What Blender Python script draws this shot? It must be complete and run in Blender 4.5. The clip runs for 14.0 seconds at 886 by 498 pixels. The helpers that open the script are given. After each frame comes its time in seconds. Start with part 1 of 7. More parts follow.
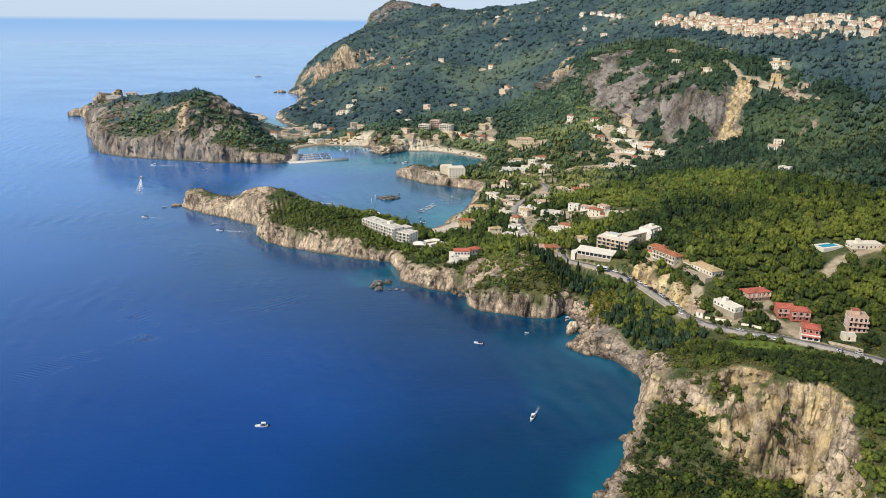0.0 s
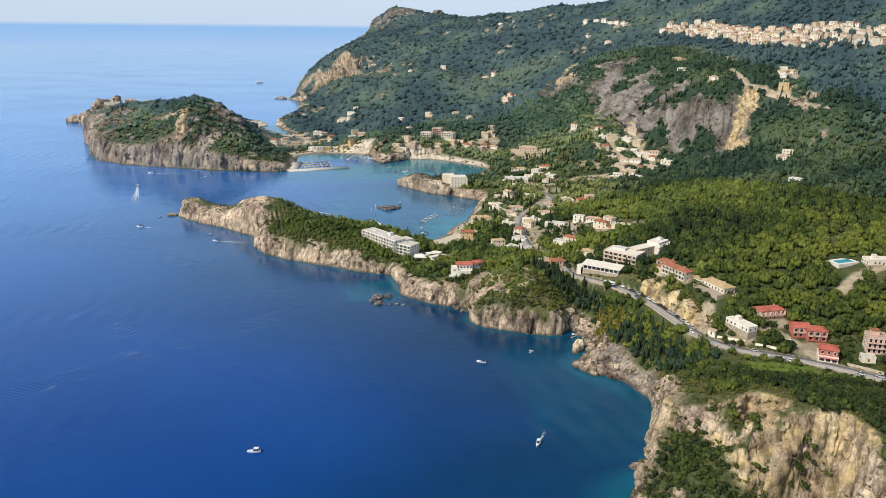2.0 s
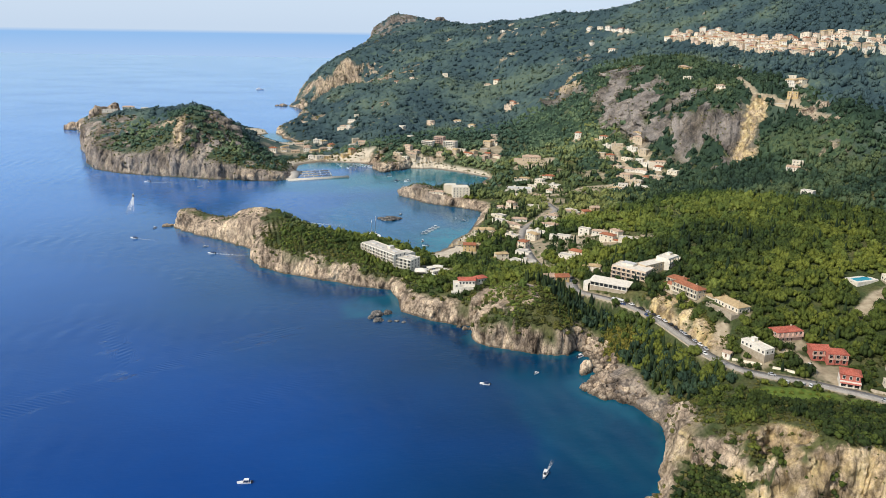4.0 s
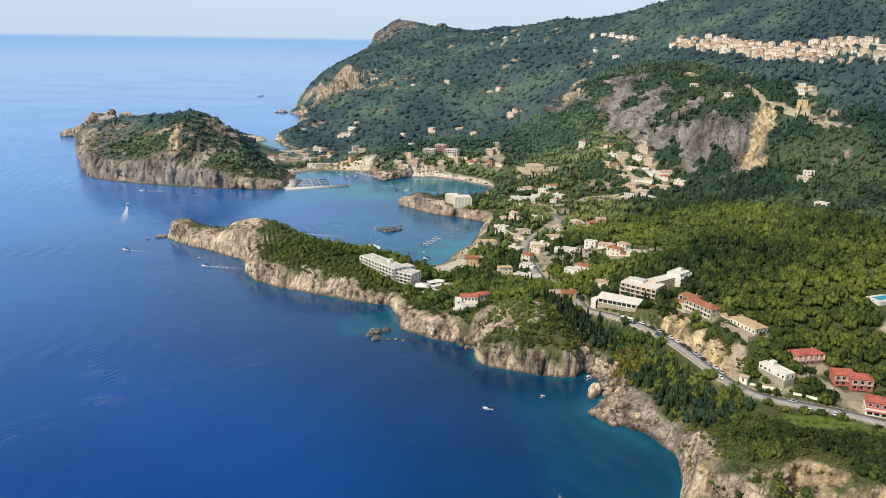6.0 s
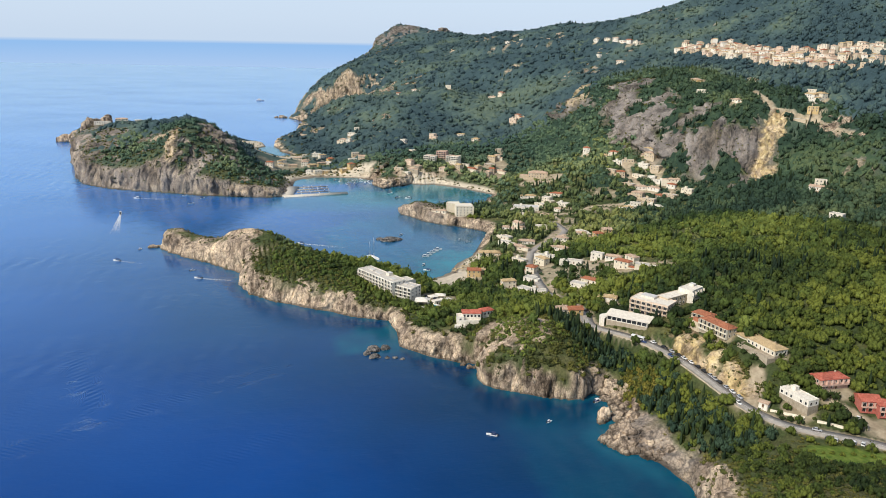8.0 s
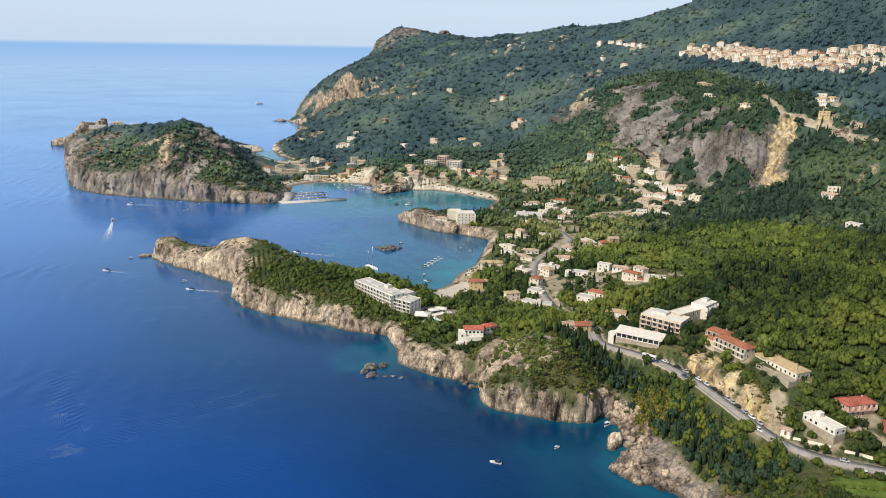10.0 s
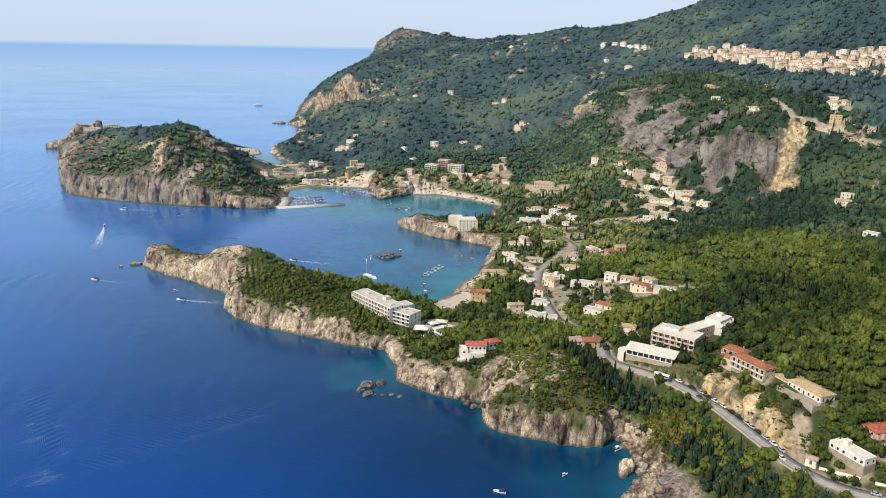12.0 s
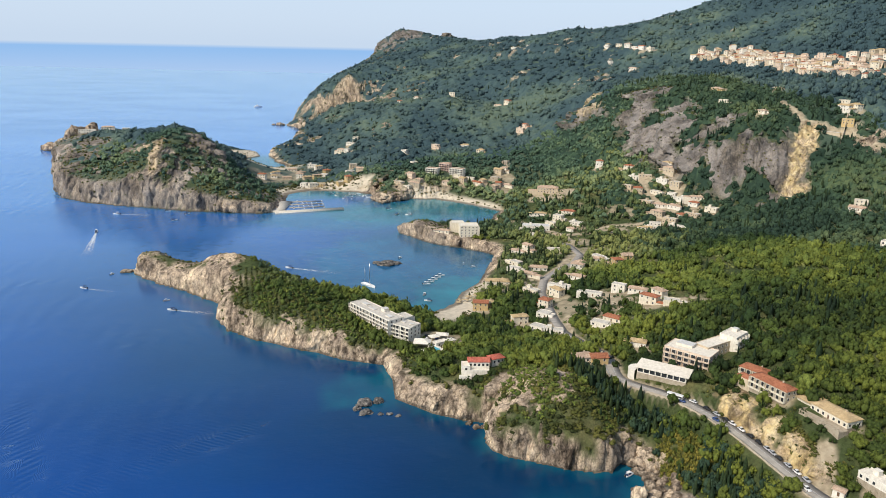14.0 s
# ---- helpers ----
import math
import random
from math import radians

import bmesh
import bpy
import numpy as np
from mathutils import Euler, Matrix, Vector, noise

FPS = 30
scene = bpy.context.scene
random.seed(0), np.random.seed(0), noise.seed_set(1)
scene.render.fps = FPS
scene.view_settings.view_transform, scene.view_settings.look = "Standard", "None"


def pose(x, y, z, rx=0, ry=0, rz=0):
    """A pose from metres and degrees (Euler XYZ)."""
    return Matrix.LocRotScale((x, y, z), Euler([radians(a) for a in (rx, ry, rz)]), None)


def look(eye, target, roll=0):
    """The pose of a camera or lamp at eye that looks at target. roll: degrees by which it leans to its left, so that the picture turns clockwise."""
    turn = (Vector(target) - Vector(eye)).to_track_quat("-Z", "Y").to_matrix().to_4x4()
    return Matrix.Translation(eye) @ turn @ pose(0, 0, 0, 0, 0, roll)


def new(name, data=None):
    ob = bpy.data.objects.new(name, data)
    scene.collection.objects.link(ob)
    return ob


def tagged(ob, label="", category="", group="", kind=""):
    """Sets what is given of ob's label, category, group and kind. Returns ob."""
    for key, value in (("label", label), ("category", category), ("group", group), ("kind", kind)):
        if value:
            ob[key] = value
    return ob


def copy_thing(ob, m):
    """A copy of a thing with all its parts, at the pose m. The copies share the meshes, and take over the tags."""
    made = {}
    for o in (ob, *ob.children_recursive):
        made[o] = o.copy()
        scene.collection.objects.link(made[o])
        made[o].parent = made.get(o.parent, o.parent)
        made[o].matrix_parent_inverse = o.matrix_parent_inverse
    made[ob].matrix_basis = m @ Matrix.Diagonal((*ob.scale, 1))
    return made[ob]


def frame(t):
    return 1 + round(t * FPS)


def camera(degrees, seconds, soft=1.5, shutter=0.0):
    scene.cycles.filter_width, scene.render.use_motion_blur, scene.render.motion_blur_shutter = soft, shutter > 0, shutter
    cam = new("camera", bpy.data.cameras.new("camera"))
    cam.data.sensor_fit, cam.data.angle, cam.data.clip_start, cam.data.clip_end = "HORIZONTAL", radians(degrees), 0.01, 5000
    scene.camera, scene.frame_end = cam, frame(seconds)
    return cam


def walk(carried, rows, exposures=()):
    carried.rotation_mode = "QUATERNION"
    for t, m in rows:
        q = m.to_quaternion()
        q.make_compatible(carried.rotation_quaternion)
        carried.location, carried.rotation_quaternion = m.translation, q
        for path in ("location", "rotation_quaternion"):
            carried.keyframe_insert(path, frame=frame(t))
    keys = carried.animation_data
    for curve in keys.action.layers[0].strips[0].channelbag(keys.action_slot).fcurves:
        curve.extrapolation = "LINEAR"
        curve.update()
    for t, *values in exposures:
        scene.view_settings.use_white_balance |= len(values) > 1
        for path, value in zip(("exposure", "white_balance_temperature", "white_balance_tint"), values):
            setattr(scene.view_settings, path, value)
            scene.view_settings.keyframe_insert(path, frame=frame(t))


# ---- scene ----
FOV = 61.36
cam = camera(FOV, 14.0, soft=0.65)
# seconds, place, pitch, lean to the left, yaw
ROWS = [
    (0.0, 0.00, 0.00, 200.00, -17.403, 0.636, -15.694),
    (1.0, 2.00, 8.22, 200.10, -17.182, 0.741, -15.646),
    (2.0, 4.25, 17.20, 200.19, -16.938, 0.828, -15.593),
    (3.0, 6.71, 26.85, 200.27, -16.685, 0.900, -15.538),
    (4.0, 9.36, 37.08, 200.32, -16.438, 0.958, -15.483),
    (5.0, 12.16, 47.79, 200.37, -16.207, 1.005, -15.430),
    (6.0, 15.08, 58.88, 200.40, -16.000, 1.044, -15.380),
    (7.0, 18.08, 70.27, 200.41, -15.822, 1.075, -15.334),
    (8.0, 21.15, 81.86, 200.41, -15.676, 1.103, -15.292),
    (9.0, 24.24, 93.56, 200.39, -15.562, 1.128, -15.254),
    (10.0, 27.34, 105.26, 200.35, -15.477, 1.154, -15.219),
    (11.0, 30.39, 116.88, 200.30, -15.417, 1.184, -15.187),
    (12.0, 33.38, 128.33, 200.23, -15.372, 1.219, -15.157),
    (13.0, 36.28, 139.50, 200.15, -15.333, 1.263, -15.125),
    (14.0, 39.04, 150.31, 200.04, -15.287, 1.318, -15.089),
]
walk(cam, [(t, pose(x, y, z, 90 + pitch, 0, yaw) @ pose(0, 0, 0, 0, 0, lean)) for t, x, y, z, pitch, lean, yaw in ROWS])

# ---- sky and sun ----
SUN_AZ, SUN_EL = radians(246.0), radians(42.0)   # clockwise from +y
sun_way = Vector((math.sin(SUN_AZ) * math.cos(SUN_EL), math.cos(SUN_AZ) * math.cos(SUN_EL), math.sin(SUN_EL)))
sun = new("sun", bpy.data.lights.new("sun", "SUN"))
sun.data.energy, sun.data.angle, sun.data.color = 4.0, radians(1.0), (1.0, 0.92, 0.79)
sun.matrix_world = look(sun_way * 900 + Vector((300, 800, 0)), (300, 800, 0))
world = bpy.data.worlds.new("sky")
scene.world = world
world.use_nodes = True
wn, wl = world.node_tree.nodes, world.node_tree.links
sky = wn.new("ShaderNodeTexSky")
sky.sky_type, sky.sun_disc, sky.sun_elevation, sky.sun_rotation = "NISHITA", False, SUN_EL, SUN_AZ
sky.air_density, sky.dust_density, sky.ozone_density, sky.altitude = 1.0, 1.6, 1.2, 200
back = wn["Background"]
back.inputs["Strength"].default_value = 0.105
# a pale haze low over the horizon; below it the open sea that runs on past the built water
coord, split, haze = wn.new("ShaderNodeTexCoord"), wn.new("ShaderNodeSeparateXYZ"), wn.new("ShaderNodeMix")
lift, pale, edge = wn.new("ShaderNodeMapRange"), wn.new("ShaderNodeMix"), wn.new("ShaderNodeMapRange")
dip, far_sea = wn.new("ShaderNodeMapRange"), wn.new("ShaderNodeMix")
edge.inputs["From Min"].default_value, edge.inputs["From Max"].default_value = -0.0100, -0.0056
lift.inputs["From Min"].default_value, lift.inputs["From Max"].default_value = 0.10, 0.55
lift.inputs["To Min"].default_value, lift.inputs["To Max"].default_value = 0.82, 0.25
dip.inputs["From Min"].default_value, dip.inputs["From Max"].default_value = -0.042, -0.012
for node in (haze, pale, far_sea):
    node.data_type = "RGBA"
pale.inputs[7].default_value = (6.3, 7.7, 9.6, 1)
far_sea.inputs[6].default_value, far_sea.inputs[7].default_value = (4.1, 5.7, 8.3, 1), (2.9, 5.0, 8.2, 1)
wl.new(coord.outputs["Generated"], split.inputs[0])
for node in (edge, lift, dip):
    wl.new(split.outputs["Z"], node.inputs["Value"])
wl.new(lift.outputs[0], pale.inputs[0])
wl.new(sky.outputs[0], pale.inputs[6])
wl.new(dip.outputs[0], far_sea.inputs[0])
wl.new(edge.outputs[0], haze.inputs[0])
wl.new(far_sea.outputs[2], haze.inputs[6])
wl.new(pale.outputs[2], haze.inputs[7])
wl.new(haze.outputs[2], back.inputs["Color"])
scene.view_settings.exposure = 0.0

# ---- materials ----
class Paint:
    """A small builder of node materials."""

    def __init__(self, name, rough=0.8, metal=0.0, spec=0.3):
        self.m = bpy.data.materials.new(name)
        self.m.use_nodes = True
        self.n, self.l = self.m.node_tree.nodes, self.m.node_tree.links
        self.b = self.n["Principled BSDF"]
        self.b.inputs["Roughness"].default_value, self.b.inputs["Metallic"].default_value = rough, metal
        self.b.inputs["Specular IOR Level"].default_value = spec
        self.place = self.n.new("ShaderNodeNewGeometry").outputs["Position"]

    def noise(self, scale, detail=4.0, rough=0.55, stretch=None):
        t = self.n.new("ShaderNodeTexNoise")
        t.inputs["Scale"].default_value, t.inputs["Detail"].default_value, t.inputs["Roughness"].default_value = scale, detail, rough
        self.l.new(self.scaled(stretch), t.inputs["Vector"])
        return t.outputs["Fac"]

    def scaled(self, stretch):
        if not stretch:
            return self.place
        t = self.n.new("ShaderNodeMapping")
        t.inputs["Scale"].default_value = stretch
        self.l.new(self.place, t.inputs["Vector"])
        return t.outputs[0]

    def cells(self, scale, feature="F1", stretch=None):
        t = self.n.new("ShaderNodeTexVoronoi")
        t.feature, t.inputs["Scale"].default_value = feature, scale
        self.l.new(self.scaled(stretch), t.inputs["Vector"])
        return t.outputs["Distance"]

    def given(self, name):
        t = self.n.new("ShaderNodeAttribute")
        t.attribute_name = name
        return t.outputs["Fac"]

    def chance(self, island=True):
        if island:
            return self.n.new("ShaderNodeNewGeometry").outputs["Random Per Island"]
        return self.n.new("ShaderNodeObjectInfo").outputs["Random"]

    def ramp(self, value, stops):
        t = self.n.new("ShaderNodeValToRGB")
        e = t.color_ramp.elements
        while len(e) < len(stops):
            e.new(0.5)
        for s, (at, c) in zip(e, stops):
            s.position, s.color = at, (*c, 1)
        self.l.new(value, t.inputs[0])
        return t.outputs[0]

    def range(self, value, a, b, c=0.0, d=1.0):
        t = self.n.new("ShaderNodeMapRange")
        for i, v in zip((1, 2, 3, 4), (a, b, c, d)):
            t.inputs[i].default_value = v
        self.l.new(value, t.inputs[0])
        return t.outputs[0]

    def sum(self, op, a, b):
        t = self.n.new("ShaderNodeMath")
        t.operation = op
        for i, v in enumerate((a, b)):
            if isinstance(v, (int, float)):
                t.inputs[i].default_value = v
            else:
                self.l.new(v, t.inputs[i])
        return t.outputs[0]

    def mix(self, fac, a, b, how="MIX"):
        t = self.n.new("ShaderNodeMix")
        t.data_type, t.blend_type = "RGBA", how
        for i, v in ((0, fac), (6, a), (7, b)):
            if isinstance(v, tuple):
                t.inputs[i].default_value = (*v, 1)
            elif isinstance(v, (int, float)):
                t.inputs[i].default_value = v
            else:
                self.l.new(v, t.inputs[i])
        return t.outputs[2]

    def done(self, colour=None, bump=None, depth=0.1, strength=0.6, rough=None):
        if isinstance(colour, tuple):
            self.b.inputs["Base Color"].default_value = (*colour, 1)
        elif colour:
            self.l.new(colour, self.b.inputs["Base Color"])
        if bump:
            t = self.n.new("ShaderNodeBump")
            t.inputs["Strength"].default_value, t.inputs["Distance"].default_value = strength, depth
            self.l.new(bump, t.inputs["Height"])
            self.l.new(t.outputs[0], self.b.inputs["Normal"])
        if rough:
            self.l.new(rough, self.b.inputs["Roughness"])
        return self.m


def rock_colour(p):
    """Pale grey to warm limestone with dark cracks and streaks."""
    patch, fine = p.noise(0.06, 6, 0.6), p.noise(0.8, 8, 0.75)
    streak = p.noise(0.22, 7, 0.62, (1, 1, 0.22))
    body = p.ramp(patch, [(0.36, (0.28, 0.225, 0.18)), (0.5, (0.47, 0.38, 0.295)), (0.64, (0.64, 0.53, 0.405))])
    body = p.mix(0.62, body, p.ramp(fine, [(0.38, (0.24, 0.22, 0.20)), (0.46, (0.76, 0.75, 0.74)), (0.54, (1.06, 1.05, 1.03)), (0.64, (1.34, 1.30, 1.23))]), "MULTIPLY")
    body = p.mix(0.85, body, p.ramp(streak, [(0.38, (0.20, 0.19, 0.18)), (0.44, (0.72, 0.71, 0.70)), (0.50, (1.0, 1.0, 1.0)), (0.62, (1.18, 1.15, 1.08))]), "MULTIPLY")
    ribs = p.noise(0.055, 6, 0.6, (1, 1, 0.35))
    body = p.mix(0.7, body, p.ramp(ribs, [(0.36, (0.34, 0.32, 0.31)), (0.46, (0.80, 0.79, 0.78)), (0.56, (1.08, 1.07, 1.04)), (0.68, (1.25, 1.22, 1.15))]), "MULTIPLY")
    crack = p.n.new("ShaderNodeTexVoronoi")
    crack.feature, crack.inputs["Scale"].default_value = "DISTANCE_TO_EDGE", 0.30
    bent = p.n.new("ShaderNodeVectorMath")
    bent.operation = "MULTIPLY_ADD"
    p.l.new(p.noise(0.5, 4), bent.inputs[0])
    bent.inputs[1].default_value = (3, 3, 3)
    p.l.new(p.scaled((1, 1, 0.55)), bent.inputs[2])
    p.l.new(bent.outputs[0], crack.inputs["Vector"])
    body = p.mix(0.6, body, p.ramp(crack.outputs["Distance"], [(0.0, (0.20, 0.18, 0.16)), (0.06, (0.70, 0.69, 0.68)), (0.16, (1.10, 1.10, 1.10))]), "MULTIPLY")
    return body, fine, streak


def ground_paint():
    p = Paint("hillside", 0.9, spec=0.15)
    rock, fine, streak = rock_colour(p)
    ochre = p.ramp(p.noise(0.12, 6, 0.62), [(0.34, (0.40, 0.30, 0.16)), (0.5, (0.60, 0.46, 0.23)), (0.64, (0.70, 0.58, 0.36))])
    ochre = p.mix(0.6, ochre, p.ramp(streak, [(0.42, (0.35, 0.33, 0.30)), (0.53, (1.1, 1.1, 1.1))]), "MULTIPLY")
    ochre = p.mix(p.range(p.noise(0.11, 6, 0.7), 0.44, 0.58, 0.0, 0.75), ochre, rock)
    ochre = p.mix(0.4, ochre, p.ramp(fine, [(0.36, (0.40, 0.38, 0.34)), (0.48, (0.92, 0.92, 0.92)), (0.62, (1.2, 1.2, 1.18))]), "MULTIPLY")
    floor = p.ramp(p.noise(0.035, 6, 0.6), [(0.3, (0.030, 0.048, 0.019)), (0.5, (0.066, 0.086, 0.032)), (0.72, (0.150, 0.138, 0.060))])
    floor = p.mix(0.6, floor, p.ramp(p.noise(0.5, 5, 0.7), [(0.35, (0.35, 0.35, 0.35)), (0.6, (1.25, 1.25, 1.25))]), "MULTIPLY")
    # Far slopes: bluish distance haze is put into the floor's colour.
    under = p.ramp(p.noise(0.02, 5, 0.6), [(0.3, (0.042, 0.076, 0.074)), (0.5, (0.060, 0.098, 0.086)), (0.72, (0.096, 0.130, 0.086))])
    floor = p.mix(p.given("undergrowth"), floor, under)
    dirt = p.ramp(p.noise(0.2, 5), [(0.35, (0.30, 0.24, 0.165)), (0.65, (0.50, 0.42, 0.30))])
    sand = p.ramp(p.noise(0.3, 5), [(0.35, (0.50, 0.43, 0.33)), (0.65, (0.66, 0.58, 0.46))])
    meadow = p.ramp(p.noise(0.3, 5), [(0.35, (0.085, 0.145, 0.02)), (0.65, (0.18, 0.23, 0.045))])
    col = p.mix(p.given("meadow"), floor, meadow)
    col = p.mix(p.given("dirt"), col, dirt)
    slab = p.ramp(p.noise(0.034, 8, 0.66, (1, 1, 0.32)), [(0.40, (0.050, 0.052, 0.052)), (0.47, (0.135, 0.13, 0.128)), (0.54, (0.25, 0.235, 0.225)), (0.64, (0.40, 0.37, 0.345))])
    slab = p.mix(0.5, slab, p.ramp(fine, [(0.36, (0.5, 0.5, 0.5)), (0.6, (1.2, 1.2, 1.2))]), "MULTIPLY")
    dull = p.mix(0.6, p.mix(1.0, rock, (0.56, 0.57, 0.60), "MULTIPLY"), slab)
    rock = p.mix(p.given("grey"), rock, dull)
    col = p.mix(p.given("rock"), col, p.mix(p.given("ochre"), rock, ochre))
    col = p.mix(p.given("sand"), col, sand)
    wet = p.n.new("ShaderNodeSeparateXYZ")
    p.l.new(p.place, wet.inputs[0])
    damp = p.sum("ADD", wet.outputs["Z"], p.range(fine, 0.3, 0.7, -0.8, 0.8))
    col = p.mix(p.range(damp, 0.7, 1.7, 0.72, 0.0), col, (0.05, 0.042, 0.034))
    return p.done(col, p.sum("ADD", fine, p.sum("MULTIPLY", streak, 1.4)), 0.9, 0.8)


def sea_paint():
    p = Paint("sea_water", 0.6, spec=0.0)
    drift = p.noise(0.004, 4, 0.6)
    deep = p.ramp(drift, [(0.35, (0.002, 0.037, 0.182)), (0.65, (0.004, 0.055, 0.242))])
    # Darker, tealer water towards the coast.
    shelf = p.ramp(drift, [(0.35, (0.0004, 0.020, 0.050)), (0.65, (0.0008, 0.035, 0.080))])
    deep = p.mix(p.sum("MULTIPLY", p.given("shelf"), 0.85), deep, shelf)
    # Distance haze and sun glitter are put into this paler sea colour.
    hazed_sea = p.ramp(p.noise(0.0016, 4, 0.6, (1, 2.5, 1)), [(0.35, (0.030, 0.180, 0.56)), (0.65, (0.055, 0.230, 0.66))])
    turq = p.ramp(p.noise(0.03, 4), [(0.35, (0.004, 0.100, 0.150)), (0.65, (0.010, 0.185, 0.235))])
    col = p.mix(p.given("open"), deep, hazed_sea)
    col = p.mix(p.given("shallow"), col, turq)
    ripple = p.sum("ADD", p.noise(0.22, 4, 0.6, (1.0, 2.2, 1)), p.sum("MULTIPLY", p.noise(0.035, 3, 0.5, (1.0, 2.6, 1)), 0.9))
    swells = p.n.new("ShaderNodeTexWave")
    swells.inputs["Scale"].default_value, swells.inputs["Distortion"].default_value, swells.inputs["Detail"].default_value, swells.inputs["Detail Scale"].default_value = 0.042, 5.0, 3.0, 0.6
    p.l.new(p.scaled((0.45, 1.0, 1)), swells.inputs["Vector"])
    ripple = p.sum("ADD", ripple, p.sum("MULTIPLY", swells.outputs["Fac"], p.range(p.noise(0.007, 4, 0.65), 0.46, 0.62, 0.1, 2.4)))
    ripple = p.sum("ADD", ripple, p.sum("MULTIPLY", p.sum("MULTIPLY", p.given("train"), p.range(p.noise(0.03, 4, 0.65), 0.36, 0.60)), p.sum("SINE", p.given("phase"), 0.0)))
    p.done(col, ripple, 0.12, 0.7)
    wet, both, edge = p.n.new("ShaderNodeBsdfGlossy"), p.n.new("ShaderNodeMixShader"), p.n.new("ShaderNodeLayerWeight")
    edge.inputs["Blend"].default_value = 0.5
    wet.inputs["Color"].default_value = (0.80, 0.93, 1.0, 1)
    bump = p.b.inputs["Normal"].links[0].from_socket
    p.l.new(bump, wet.inputs["Normal"])
    p.l.new(bump, edge.inputs["Normal"])
    p.l.new(p.range(p.noise(0.0035, 4, 0.6, (1, 1.8, 1)), 0.35, 0.65, 0.09, 0.24), wet.inputs["Roughness"])
    p.l.new(p.sum("POWER", edge.outputs["Facing"], 4.15), both.inputs[0])
    p.l.new(p.b.outputs[0], both.inputs[1])
    p.l.new(wet.outputs[0], both.inputs[2])
    p.l.new(both.outputs[0], p.n["Material Output"].inputs["Surface"])
    return p.m


def leaf_paint(name, dark, mid, light, depth=0.8):
    p = Paint(name, 0.75, spec=0.2)
    tone = p.given("tone")
    col = p.ramp(tone, [(0.08, dark), (0.5, mid), (0.95, light)])
    col = p.mix(depth, col, p.ramp(p.noise(1.1, 3, 0.7), [(0.34, (0.42, 0.45, 0.45)), (0.62, (1.3, 1.3, 1.15))]), "MULTIPLY")
    p.b.inputs["Subsurface Weight"].default_value = 0.0
    return p.done(col, p.noise(2.4, 3, 0.7), 0.35, 0.9)


GROUND = ground_paint()
SEA = sea_paint()
# Haze is put into the next two leaf colours: bluer, with less contrast.
FAR_LEAF = leaf_paint("hazed_oak_leaves", (0.038, 0.070, 0.082), (0.067, 0.108, 0.104), (0.114, 0.154, 0.110), 0.35)
UPPER_LEAF = leaf_paint("hazed_upper_leaves", (0.056, 0.102, 0.072), (0.108, 0.162, 0.094), (0.205, 0.244, 0.112), 0.45)
MID_LEAF = leaf_paint("valley_leaves", (0.044, 0.074, 0.038), (0.106, 0.138, 0.054), (0.220, 0.236, 0.080), 0.6)
SLOPE_LEAF = leaf_paint("olive_slope_leaves", (0.024, 0.046, 0.014), (0.070, 0.102, 0.023), (0.148, 0.178, 0.038))
EAST_LEAF = leaf_paint("eastern_wood_leaves", (0.020, 0.042, 0.028), (0.046, 0.080, 0.046), (0.098, 0.130, 0.060), 0.6)
LEAF = leaf_paint("olive_leaves", (0.017, 0.032, 0.010), (0.060, 0.084, 0.017), (0.140, 0.160, 0.028))
CYPRESS = leaf_paint("cypress_needles", (0.010, 0.022, 0.012), (0.020, 0.038, 0.016), (0.036, 0.055, 0.020))
CANE = leaf_paint("cane_leaves", (0.085, 0.095, 0.02), (0.165, 0.15, 0.03), (0.25, 0.205, 0.045))
SCRUB = leaf_paint("scrub_leaves", (0.028, 0.036, 0.010), (0.076, 0.082, 0.020), (0.136, 0.126, 0.034))


# ---- tools for meshes from arrays ----
def surface(name, verts, faces, material, attrs=(), smooth=True):
    """A mesh object from arrays: verts (n, 3), faces (m, 3 or 4), and one value a vertex for each attribute."""
    me = bpy.data.meshes.new(name)
    k = faces.shape[1]
    me.vertices.add(len(verts))
    me.vertices.foreach_set("co", np.ascontiguousarray(verts, np.float32).ravel())
    me.loops.add(faces.size)
    me.loops.foreach_set("vertex_index", np.ascontiguousarray(faces, np.int32).ravel())
    me.polygons.add(len(faces))
    me.polygons.foreach_set("loop_start", np.arange(0, faces.size, k, dtype=np.int32))
    me.update(calc_edges=True)
    if smooth:
        me.polygons.foreach_set("use_smooth", np.ones(len(faces), bool))
    for key, values in attrs:
        me.attributes.new(key, "FLOAT", "POINT").data.foreach_set("value", np.ascontiguousarray(values, np.float32))
    me.materials.append(material)
    return new(name, me)


def sheet(xs, ys):
    x, y = np.meshgrid(xs, ys)
    i = np.arange(x.size).reshape(x.shape)
    faces = np.stack([i[:-1, :-1], i[:-1, 1:], i[1:, 1:], i[1:, :-1]], -1).reshape(-1, 4)
    return x.ravel(), y.ravel(), faces


def steps(*parts):
    return np.concatenate([np.arange(a, b, s) for a, b, s in parts])


def blot(x, y, cx, cy, rx, ry, turn=0.0):
    """1 inside an oval patch with a ragged rim, 0 outside."""
    c, s = math.cos(radians(turn)), math.sin(radians(turn))
    u, v = ((x - cx) * c + (y - cy) * s) / rx, (-(x - cx) * s + (y - cy) * c) / ry
    return 1 - ramp(np.sqrt(u * u + v * v) + 0.25 * fbm(x / 12, y / 12, 0, 3, 31), 0.8, 1.1)

